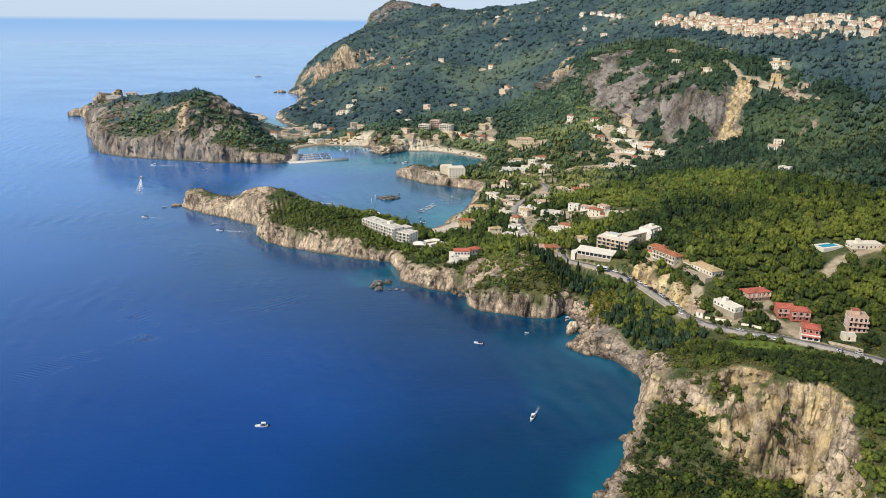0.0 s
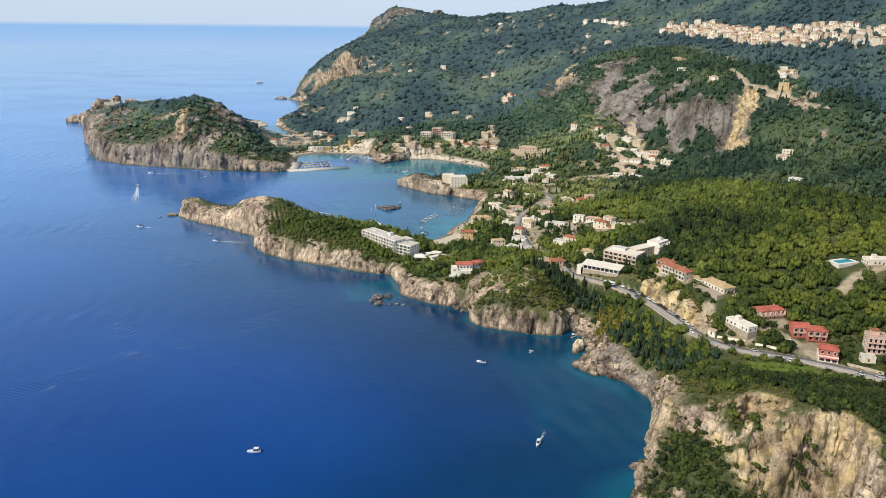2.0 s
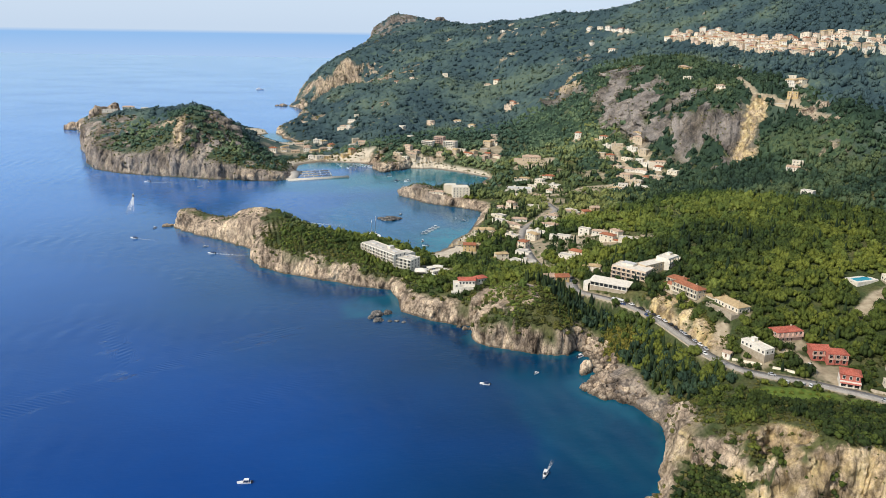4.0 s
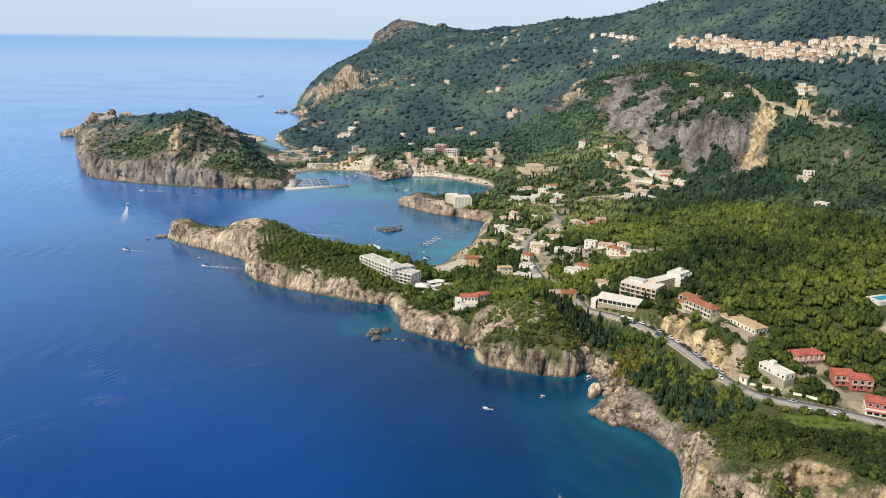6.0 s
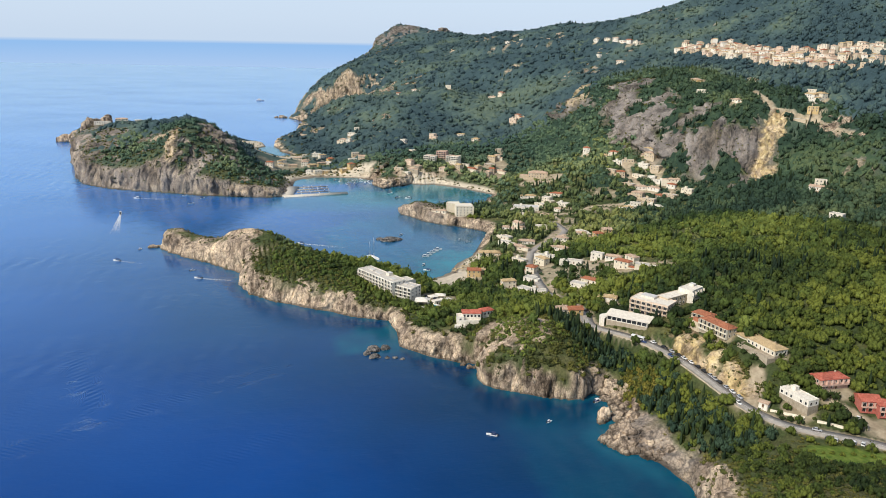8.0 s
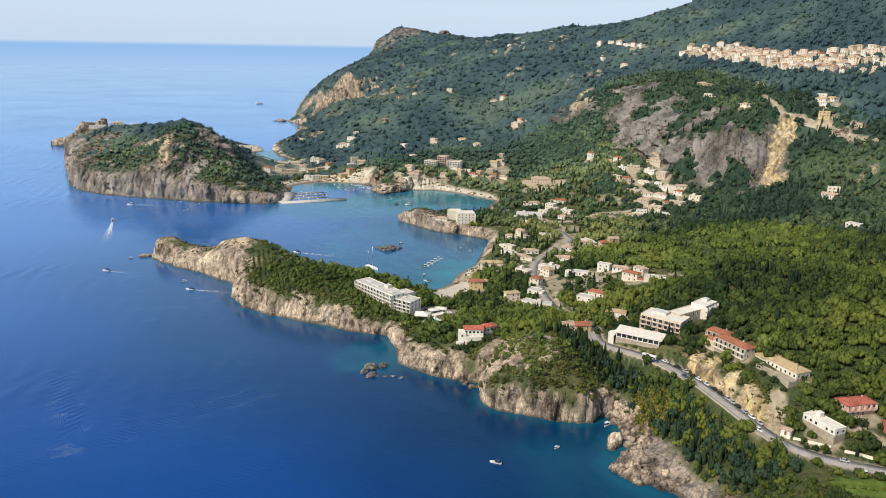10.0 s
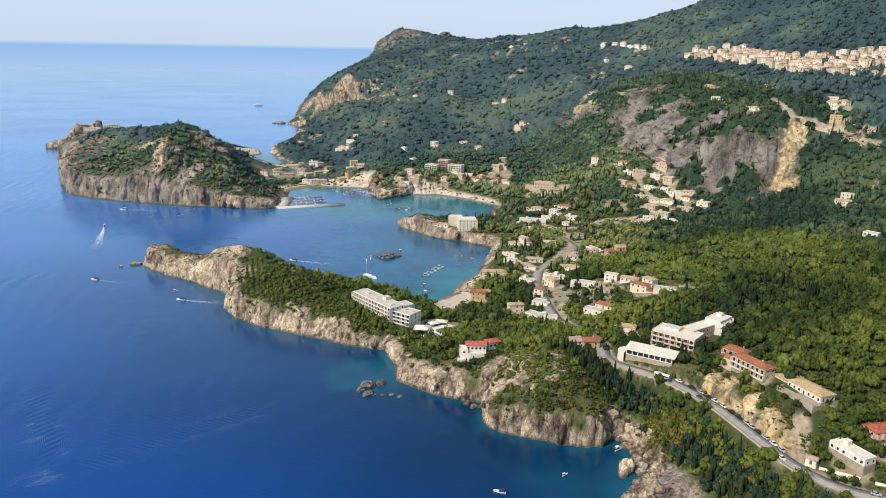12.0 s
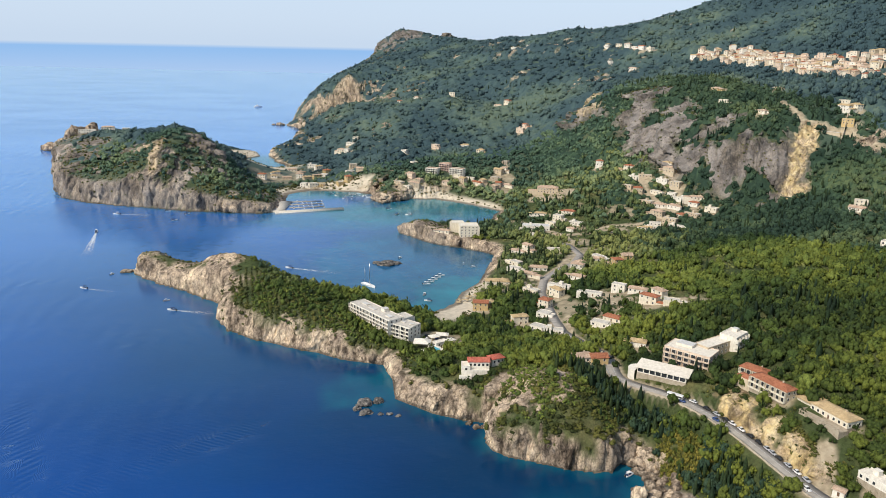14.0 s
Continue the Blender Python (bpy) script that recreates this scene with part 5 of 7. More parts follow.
SEA_X = steps((-21200, -5200, 4000), (-5200, -1400, 400), (-1400, -400, 50), (-400, 420, 8), (420, 2400, 200), (2400, 5600, 800), (5600, 21600, 4000))
SEA_Y = steps((-2400, 100, 200), (100, 1260, 8), (1260, 2200, 20), (2200, 6000, 200), (6000, 26000, 4000))
wx, wy, wf = sheet(SEA_X, SEA_Y)
wd, ww = shore_distance(wx, wy)
reach = np.where((ww > 24) & (wy > 600), 3.2 * ww, np.where(ww > 12, 1.2 * ww, 7.0)) * (1 + 0.5 * fbm(wx / 60, wy / 60, 0, 3, 91))
shallow = (1 - ramp(-wd, 0.0, np.maximum(reach, 4))) * np.where((ww > 24) & (wy > 600), 0.95, 0.5)
shallow = np.maximum(shallow, 0.95 * blot(wx, wy, 300, 1050, 90, 70) + 0.55 * blot(wx, wy, 230, 1040, 110, 70) + 0.45 * blot(wx, wy, 165, 1010, 120, 60) + 0.35 * blot(wx, wy, 190, 800, 110, 130))
shallow = np.clip(np.maximum(shallow, 0.15 * blot(wx, wy, 188, 360, 44, 90, 0) + 0.35 * blot(wx, wy, 104, 555, 30, 26) ), 0, 1)
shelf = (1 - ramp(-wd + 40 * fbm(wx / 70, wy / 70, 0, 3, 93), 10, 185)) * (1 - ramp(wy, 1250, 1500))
shallow = np.maximum(shallow, 0.95 * blot(wx, wy, 62, 1455, 44, 80))
# ripple trains that old wakes have left: ends, half width, wave length, height
train, phase = np.zeros(wx.shape), np.zeros(wx.shape)
for (ax, ay), (bx, by), half, wave, tall in (((-90, 575), (-61, 478), 4, 5.0, 0.8), ((-135, 433), (-62, 474), 6, 3.0, 0.42), ((-62, 474), (41, 524), 5, 3.0, 0.5), ((-58, 484), (30, 530), 26, 3.6, 0.16), ((-130, 455), (-60, 500), 26, 3.6, 0.16), ((-4, 419), (40, 443), 3, 3.0, 0.25)):
    ln = math.hypot(bx - ax, by - ay)
    u, v = ((wx - ax) * (bx - ax) + (wy - ay) * (by - ay)) / ln, ((wy - ay) * (bx - ax) - (wx - ax) * (by - ay)) / ln
    k = tall * (1 - ramp(np.abs(v), 0.5 * half, 1.4 * half + 6)) * ramp(u, -12, 10) * (1 - ramp(u, ln - 12, ln + 8))
    best = k > train
    train, phase = np.where(best, k, train), np.where(best, 2 * math.pi * (u + 0.5 * v) / wave, phase)
# The "open" values set how much haze and glitter the water's colour takes.
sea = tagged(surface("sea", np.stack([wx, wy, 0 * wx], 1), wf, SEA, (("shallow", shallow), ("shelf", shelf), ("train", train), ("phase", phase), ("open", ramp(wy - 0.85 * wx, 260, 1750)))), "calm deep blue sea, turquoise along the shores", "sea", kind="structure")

# ---- roads ----
_a = Paint("asphalt", 0.85, spec=0.25)
ASPHALT = _a.done(_a.mix(0.6, (0.32, 0.298, 0.272), _a.ramp(_a.noise(0.35, 5, 0.65), [(0.3, (0.55, 0.55, 0.55)), (0.65, (1.25, 1.22, 1.18))]), "MULTIPLY"), _a.noise(8, 3), 0.02)
_l = Paint("road_paint", 0.7)
LINE = _l.done(_l.ramp(_l.noise(1.5, 4), [(0.3, (0.35, 0.34, 0.32)), (0.6, (0.72, 0.71, 0.68))]))


def smooth_line(line, step):
    p = np.array(line, float)
    run = np.concatenate([[0], np.cumsum(np.hypot(*np.diff(p[:, :2], axis=0).T))])
    s = np.arange(0, run[-1], step)
    q = np.stack([np.interp(s, run, p[:, i]) for i in range(p.shape[1])], 1)
    for _ in range(6):
        q[1:-1] = 0.25 * q[:-2] + 0.5 * q[1:-1] + 0.25 * q[2:]
    return q


def across(q):
    d = np.gradient(q[:, :2], axis=0)
    d /= np.linalg.norm(d, axis=1)[:, None]
    return np.stack([-d[:, 1], d[:, 0]], 1), d


def ribbon(name, q, lo, hi, z0, z1, material):
    """A strip with thickness along a line, between two offsets to its left."""
    n, _ = across(q)
    a, b = q[:, :2] + n * lo, q[:, :2] + n * hi
    z = q[:, 2]
    v = np.concatenate([np.c_[a, z + z0], np.c_[b, z + z0], np.c_[a, z + z1], np.c_[b, z + z1]])
    k = len(q)
    i = np.arange(k - 1)
    f = np.concatenate([np.stack(s, 1) for s in ((i + 2 * k, i + 3 * k, i + 1 + 3 * k, i + 1 + 2 * k), (i, i + 2 * k, i + 1 + 2 * k, i + 1), (i + 3 * k, i + k, i + 1 + k, i + 1 + 3 * k))])
    return surface(name, v, f, material, smooth=False)


way = smooth_line(ROAD, 2.0)
tagged(ribbon("road", way, -3.4, 3.4, -0.6, 0.16, ASPHALT), "grey asphalt coast road with worn surface", "road", kind="structure")
mark = tagged(ribbon("road_marking", way[150:], -0.09, 0.09, 0.1, 0.166, LINE), "worn white centre line on the road", "road marking", kind="structure")
verge = tagged(ribbon("pavement", way[178:262], -4.6, -3.4, -0.8, 0.26, CONCRETE), "pale concrete verge beside the road", "pavement", kind="structure")
wall = tagged(ribbon("wall_seaward", way[178:262], -4.95, -4.6, -1.8, 0.85, STONE), "low stone parapet along the seaward side of the road", "wall", kind="structure")

# ---- vehicles ----
def car_paint(name, colour):
    p = Paint(name, 0.3, spec=0.5)
    return p.done(p.mix(0.3, colour, p.ramp(p.noise(2, 3), [(0.3, (0.7, 0.7, 0.7)), (0.7, (1, 1, 1))]), "MULTIPLY"))


CAR_COLOURS = [car_paint("white_car_paint", (0.75, 0.75, 0.74)), car_paint("silver_car_paint", (0.42, 0.43, 0.45)), car_paint("black_car_paint", (0.02, 0.02, 0.022)), car_paint("red_car_paint", (0.35, 0.03, 0.025)), car_paint("blue_car_paint", (0.04, 0.08, 0.22))]
CAR_WORDS = ["white", "silver", "black", "red", "blue"]
_t = Paint("tyre_rubber", 0.9)
TYRE = _t.done(_t.ramp(_t.noise(9, 3), [(0.3, (0.012, 0.012, 0.012)), (0.7, (0.03, 0.03, 0.03))]))


def loft(key, rings, material, cap=True, smooth=True):
    """A skin over rings of points, all of one length."""
    n = len(rings[0])
    v = [p for r in rings for p in r]
    f = [(i * n + j, i * n + (j + 1) % n, (i + 1) * n + (j + 1) % n, (i + 1) * n + j) for i in range(len(rings) - 1) for j in range(n)]
    if cap:
        f += [tuple(range(n - 1, -1, -1)), tuple((len(rings) - 1) * n + j for j in range(n))]
    return flat_mesh(key, v, f, [material], smooth=smooth)


def wheel_mesh(r, w):
    rings = [[(r * k * math.cos(a), s * w / 2, r * k * math.sin(a)) for a in np.linspace(0, 2 * math.pi, 10, endpoint=False)] for s, k in ((-1, 0.8), (-0.8, 1), (0.8, 1), (1, 0.8))]
    return loft(("wheel", r, w), rings, TYRE)


def car_parts(own, paint):
    sec = lambda x, w, z0, z1: [(x, -w, z0), (x, w, z0), (x, w * 1.02, (z0 + z1) / 2), (x, w * 0.92, z1), (x, -w * 0.92, z1), (x, -w * 1.02, (z0 + z1) / 2)]
    part("body", loft(("car_body", paint.name), [sec(-2.1, 0.72, 0.42, 0.78), sec(-1.95, 0.84, 0.3, 0.92), sec(-0.6, 0.88, 0.25, 0.96), sec(0.9, 0.88, 0.25, 0.92), sec(1.9, 0.82, 0.3, 0.76), sec(2.1, 0.7, 0.4, 0.66)], paint), own)
    part("cabin", loft("car_cabin", [sec(-1.75, 0.74, 0.88, 1.0), sec(-1.2, 0.72, 0.9, 1.42), sec(0.2, 0.72, 0.9, 1.42), sec(0.95, 0.76, 0.86, 0.95)], GLASS), own, None, "dark glazed cabin")
    part("car_roof", loft(("car_roof", paint.name), [sec(-1.2, 0.68, 1.40, 1.44), sec(-0.9, 0.7, 1.42, 1.49), sec(-0.1, 0.7, 1.42, 1.49), sec(0.2, 0.66, 1.40, 1.44)], paint), own)
    for x in (-1.3, 1.3):
        for y in (-0.8, 0.8):
            part("wheel", wheel_mesh(0.32, 0.22), own, pose(x, y, 0.32))


CARS = {}


def put_car(x, y, z, turn, c, where):
    label = "%s car parked %s" % (CAR_WORDS[c], where)
    if c not in CARS:
        CARS[c] = thing("car", label, "car", pose(x, y, z, 0, 0, turn), "cars along the coast road")
        car_parts(CARS[c], CAR_COLOURS[c])
    else:
        tagged(copy_thing(CARS[c], pose(x, y, z, 0, 0, turn)), label)


RC = random.Random(11)
side, ahead = across(way)


def on_road(y_want, off, x_more=250):
    k = min((i for i in range(len(way)) if way[i, 0] > x_more or way[i, 1] > 480), key=lambda i: abs(way[i, 1] - y_want) + (0 if way[i, 0] > 235 else 99))
    p = way[k, :2] + side[k] * off
    return p[0], p[1], way[k, 2] + 0.17, math.degrees(math.atan2(ahead[k, 1], ahead[k, 0]))


spots = [454, 447, 441, 436, 430, 425, 419, 414, 409, 404, 399, 394, 388, 382]
for y in spots:
    x, yy, z, a = on_road(y + RC.uniform(-1, 1), 2.9)
    put_car(x, yy, z, a + RC.choice((0, 180)) + RC.uniform(-3, 3), RC.choice((0, 0, 1, 2, 2, 1, 0)), "at the foot of the bank")
for y, off in ((459, -1.7), (438, -1.7), (376, -1.7), (340, 1.6), (300, -1.6), (293, 1.6)):
    x, yy, z, a = on_road(y, off)
    put_car(x, yy, z, a, RC.choice((0, 1, 1, 4)), "on the coast road")
for i, c in enumerate((2, 0, 1, 0, 0)):
    put_car(276 + 3.0 * i, 333.6 - 2.2 * i, at_height(276 + 3.0 * i, 333.6 - 2.2 * i) + 0.15, 40, c, "on the gravel verge")
for x, y, c in ((246, 491.5, 1), (249, 489.5, 2), (252, 488, 0), (255, 486, 1), (244, 521, 2), (240, 528, 0), (152, 606, 2), (155, 604, 2), (158, 601.5, 4), (151, 600, 0), (315, 330, 1), (318, 327, 0), (303, 344, 0)):
    put_car(x, y, at_height(x, y) + 0.18, RC.uniform(30, 60), c, "beside a building")
bx, by, bz, ba = on_road(468, -1.4)
bus = thing("bus", "white coach with dark windows on the road", "bus", pose(bx, by, bz, 0, 0, ba) @ Matrix.Diagonal((0.76, 0.9, 0.9, 1)))
rings = [[(x, -1.22 * k, 0.4), (x, 1.22 * k, 0.4), (x, 1.25 * k, 2.2), (x, 1.1 * k, 3.1), (x, -1.1 * k, 3.1), (x, -1.25 * k, 2.2)] for x, k in ((-5.5, 0.94), (-5.3, 1), (5.2, 1), (5.5, 0.92))]
part("body", loft("bus_body", rings, CAR_COLOURS[0], smooth=False), bus)
part("window_band", boxes("bus_glass", [(-5.1, 5.1, -1.28, 1.28, 1.6, 2.45), (5.2, 5.53, -1.0, 1.0, 1.4, 2.6)], [GLASS]), bus)
for x in (-3.6, 3.6):
    for y in (-1.1, 1.1):
        part("wheel", wheel_mesh(0.5, 0.3), bus, pose(x, y, 0.5))

# retaining wall by the landslide and terrace walls below the houses
def bank_wall(line, h, name, label, material):
    q = smooth_line([(x, y, at_height(x, y)) for x, y in line], 2.0)
    tagged(ribbon(name, q, -0.25, 0.25, -3.0, h, material), label, "wall", kind="structure")


bank_wall([(655, 815), (664, 822), (672, 830), (680, 838)], 7.0, "wall_retaining", "high sandy retaining wall beside the landslide", SAND_WALL)
bank_wall([(269, 364), (273, 357), (279, 350)], 1.4, "wall_garden", "pale garden wall beside the road", CREAM)
bank_wall([(282, 347), (289, 341), (296, 333)], 1.2, "wall_garden", "pale garden wall beside the road", CREAM)
bank_wall([(312, 311), (317, 303), (321, 294)], 1.6, "wall_roadside", "stone wall on the uphill side of the road", STONE)
bank_wall([(622, 905), (632, 902), (640, 896)], 2.5, "wall_white", "white wall below the high road", WHITE)

# ---- boats, wakes and rocks in the sea ----
_b = Paint("boat_gelcoat", 0.35, spec=0.5)
GELCOAT = _b.done(_b.ramp(_b.noise(1.5, 3), [(0.3, (0.66, 0.66, 0.65)), (0.7, (0.82, 0.82, 0.81))]))
_m = Paint("mast_metal", 0.35, 0.9)
MAST = _m.done(_m.ramp(_m.noise(4, 2), [(0.3, (0.6, 0.6, 0.62)), (0.7, (0.75, 0.75, 0.76))]))
_n = Paint("navy_canvas", 0.85)
NAVY = _n.done(_n.ramp(_n.noise(4, 3), [(0.3, (0.015, 0.03, 0.09)), (0.7, (0.03, 0.06, 0.15))]))


def foam_paint():
    p = Paint("foam", 0.7, spec=0.2)
    p.b.inputs["Base Color"].default_value = (0.72, 0.78, 0.82, 1)
    a = p.sum("MULTIPLY", p.given("froth"), p.range(p.noise(0.45, 5, 0.7), 0.36, 0.60))
    p.l.new(a, p.b.inputs["Alpha"])
    return p.m


FOAM = foam_paint()


def hull(key, l, w, h, material):
    rings = []
    for t in np.linspace(0, 1, 8):
        k = (1 - t ** 3.2) * (0.82 + 0.18 * min(1, 3 * t)) + 0.015
        x, up = (t - 0.45) * l, h * (0.82 + 0.35 * t * t)
        rings.append([(x, 0, -0.35 * h), (x, 0.62 * w / 2 * k, -0.2 * h), (x, w / 2 * k, up), (x, 0.8 * w / 2 * k, up * 0.94), (x, -0.8 * w / 2 * k, up * 0.94), (x, -w / 2 * k, up), (x, -0.62 * w / 2 * k, -0.2 * h)])
    return loft(key, rings, material, smooth=False)


def motorboat(x, y, turn, l, label, group="", cover=GELCOAT):
    own = thing("motorboat", label, "boat", pose(x, y, 0.05, 0, 0, turn), group)
    w = l * 0.34
    part("hull", hull(("hull", l), l, w, l * 0.13, GELCOAT), own)
    part("cockpit", boxes(("cockpit", l), [(-0.36 * l, 0.1 * l, -w * 0.3, w * 0.3, l * 0.10, l * 0.135), (-0.36 * l, -0.30 * l, -w * 0.3, w * 0.3, l * 0.12, l * 0.19)], [NAVY]), own)
    part("windscreen", flat_mesh(("windscreen", l), [(0.12 * l, -w * 0.32, 0.12 * l), (0.12 * l, w * 0.32, 0.12 * l), (0.06 * l, w * 0.3, 0.21 * l), (0.06 * l, -w * 0.3, 0.21 * l), (0.10 * l, -w * 0.32, 0.12 * l), (0.10 * l, w * 0.32, 0.12 * l), (0.045 * l, w * 0.3, 0.21 * l), (0.045 * l, -w * 0.3, 0.21 * l)], BOX_FACES, [GLASS]), own)
    part("canopy", boxes(("canopy", l, cover.name), [(-0.3 * l, 0.06 * l, -w * 0.36, w * 0.36, 0.31 * l, 0.33 * l), (-0.29 * l, -0.275 * l, -w * 0.34, -w * 0.31, 0.1 * l, 0.31 * l), (-0.29 * l, -0.275 * l, w * 0.31, w * 0.34, 0.1 * l, 0.31 * l), (0.03 * l, 0.045 * l, -w * 0.34, -w * 0.31, 0.1 * l, 0.31 * l), (0.03 * l, 0.045 * l, w * 0.31, w * 0.34, 0.1 * l, 0.31 * l)], [cover]), own)
    part("outboard_motor", boxes(("outboard", l), [(-0.53 * l, -0.45 * l, -0.05 * l, 0.05 * l, 0.02 * l, 0.2 * l)], [TYRE]), own)
    return own


def wake(x, y, turn, length, width, fork=0.10, white=1.5):
    """White water behind a boat: a broken middle streak and two spreading arms."""
    v, f, a = [], [], []
    for sgn, spread, wid, s in ((0, 0, width, 1.0), (1, fork, width * 0.5, 0.75), (-1, fork, width * 0.5, 0.75)):
        base, n = len(v), 26
        for i in range(n):
            t = i / (n - 1)
            for e in (-1, 0, 1):
                v.append((-t * length, sgn * spread * t * length + e * wid * (0.35 + 0.9 * t) * 0.5, 0.03 + 0.01 * abs(sgn)))
                a.append((white * s * (1 - t) ** 1.3) * (1.0 if e == 0 else 0.0))
        for i in range(n - 1):
            for e in (0, 1):
                k = base + 3 * i + e
                f.append((k, k + 3, k + 4, k + 1))
    ob = tagged(surface("wake", np.array(v), np.array(f), FOAM, (("froth", np.array(a)),)), "white foaming wake on the blue sea", "wake", kind="stuff")
    ob.matrix_basis = pose(x, y, 0.02, 0, 0, turn)


for x, y, turn, l, lab, wk in (
    (3, 346, 170, 6.5, "white motorboat alone on the deep blue sea", 0), (139, 319, -128, 6.5, "white motorboat leaving a short wake near the cliffs", 15),
    (141, 414.5, 150, 6.0, "small white motorboat off the knob", 0), (176, 421, 20, 4.0, "small red-decked boat off the cove", 0), (213, 437, 20, 6.5, "blue-canopied boat moored in the rocky cove", 0),
    (-117, 988, 94, 9, "white speedboat turning with a wide forked wake", 100), (-94, 790, 150, 7, "white speedboat with a forked wake off the point", 34), (-20, 722, 155, 7, "white motorboat with a wake along the peninsula", 40)) + (
    (-26, 745, 20, 5, "small white boat below the peninsula", 0), (74, 818, 150, 7, "white motorboat crossing the bay with a long wake", 52), (-109, 1074, 165, 8, "white motorboat with a wake below the headland", 60),
    (-42, 1031, 10, 7, "white boat off the headland", 0), (-30, 1062, 30, 6, "small boat under the headland's cliff", 0), (-53, 1081, 0, 6, "small boat under the headland's cliff", 0), (-78, 826, 60, 5, "small boat beside the point's rock", 0),
    (180, 832, 40, 5, "small boat moored near the bay rock", 0), (178, 721, 60, 5.5, "small white boat off the beach", 0), (177, 705, 160, 6, "dark-canopied boat off the beach", 0),
    (211, 1052, 0, 7, "boat moored in the turquoise bay", 0), (215, 1021, 30, 7, "boat moored in the turquoise bay", 0), (228, 1015, 170, 8, "boat moored in the turquoise bay", 0), (235, 801, 70, 4.5, "small boat near the shore", 0), (241, 790, 10, 4.5, "small boat near the shore", 0)):
    motorboat(x, y, turn, l, lab, cover=NAVY if l in (6.0, 7) else GELCOAT)
    if wk:
        wake(x, y, turn, wk, 1.6 if wk < 40 else 7.0 if wk == 100 else 3.4, 0.045 if wk == 100 else 0.16 if wk == 60 else 0.05 if wk < 20 else 0.1, 2.3 if wk == 100 else 1.5)
for i in range(5):
    motorboat(186 + 4.6 * i, 748 + 5.4 * i, -12, 6.5, "white hire boat rafted in a row off the beach", "hire boats in a row")
RB = random.Random(5)
# moored boats and jetties of the harbour
tagged(surface("breakwater", np.array(box_verts(-42, 42, -3.4, 3.4, -3, 1.8)), np.array(BOX_FACES), CONCRETE, smooth=False), "pale concrete harbour breakwater", "breakwater", kind="structure").matrix_basis = pose(113, 1056, 0, 0, 0, 6)
tagged(surface("quay", np.array(box_verts(-30, 30, -7, 7, -3, 1.7)), np.array(BOX_FACES), CONCRETE, smooth=False), "pale concrete quay at the foot of the headland", "quay", kind="structure").matrix_basis = pose(81, 1084, 0, 0, 0, 76)
for i in range(3):
    tagged(surface("jetty", np.array(box_verts(0, 44, -1.1, 1.1, -0.4, 0.7)), np.array(BOX_FACES), STONE, smooth=False), "low floating jetty with moored boats", "jetty", kind="structure").matrix_basis = pose(90, 1078 + 17 * i, 0, 0, 0, 2)
    for k in range(7):
        motorboat(95 + 6.2 * k + RB.uniform(-1, 1), 1078 + 17 * i + (4.6 if k % 2 else -4.6), 90 if k % 2 else -90, RB.choice((5, 6)), "white motorboat moored at a harbour jetty", "boats in the harbour")
for k in range(14):
    motorboat(RB.uniform(150, 200), RB.uniform(1110, 1160), RB.uniform(0, 360), RB.choice((5, 6)), "small boat moored off the village beach", "boats off the village beach")


def yacht(x, y, turn, l, masts, label):
    own = thing("sailing_yacht", label, "yacht", pose(x, y, 0.1, 0, 0, turn))
    part("hull", hull(("yacht_hull", l), l, l * 0.26, l * 0.10, GELCOAT), own)
    part("deckhouse", loft(("deckhouse", l), [[(x0 * l, -w * l, 0.08 * l), (x0 * l, w * l, 0.08 * l), (x0 * l, w * l * 0.8, h * l), (x0 * l, -w * l * 0.8, h * l)] for x0, w, h in ((-0.25, 0.07, 0.11), (-0.2, 0.075, 0.145), (0.12, 0.07, 0.14), (0.2, 0.05, 0.10))], GELCOAT, smooth=False), own)
    for mx, mh in masts:
        part("mast", loft(("mast", mh), [[(r * math.cos(a), r * math.sin(a), z) for a in np.linspace(0, 2 * math.pi, 7, endpoint=False)] for r, z in ((0.22, 0), (0.2, mh * 0.6), (0.12, mh))], MAST), own, pose(mx * l, 0, 0.08 * l))
        part("boom", boxes(("boom", l), [(-0.26 * l, 0, -0.2, 0.2, 0, 0.35)], [NAVY]), own, pose(mx * l, 0, 0.17 * l))
    return own


yacht(136, 753, -60, 17, ((0.1, 19), (-0.25, 14)), "white two-masted sailing yacht anchored in the bay")
ship = thing("ferry", "grey cruise boat far out at sea", "ship", pose(86, 2575, 0, 0, 0, 10))
part("hull", hull("ferry_hull", 24, 6, 3.2, GELCOAT), ship)
part("deckhouse", boxes("ferry_house", [(-8, 4, -2.4, 2.4, 2.4, 5), (-6, 2, -2, 2, 5, 7), (-1, 0, -0.6, 0.6, 7, 9)], [GELCOAT]), ship)


_k = Paint("sea_rock", 0.9, spec=0.2)
_body, _fine, _streak = rock_colour(_k)
_z = _k.n.new("ShaderNodeSeparateXYZ")
_k.l.new(_k.place, _z.inputs[0])
ROCK = _k.done(_k.mix(_k.range(_k.sum("ADD", _z.outputs["Z"], _k.range(_fine, 0.3, 0.7, -0.6, 0.6)), 0.6, 3.0, 0.8, 0.0), _body, (0.045, 0.038, 0.03)), _fine, 0.5, 0.8)


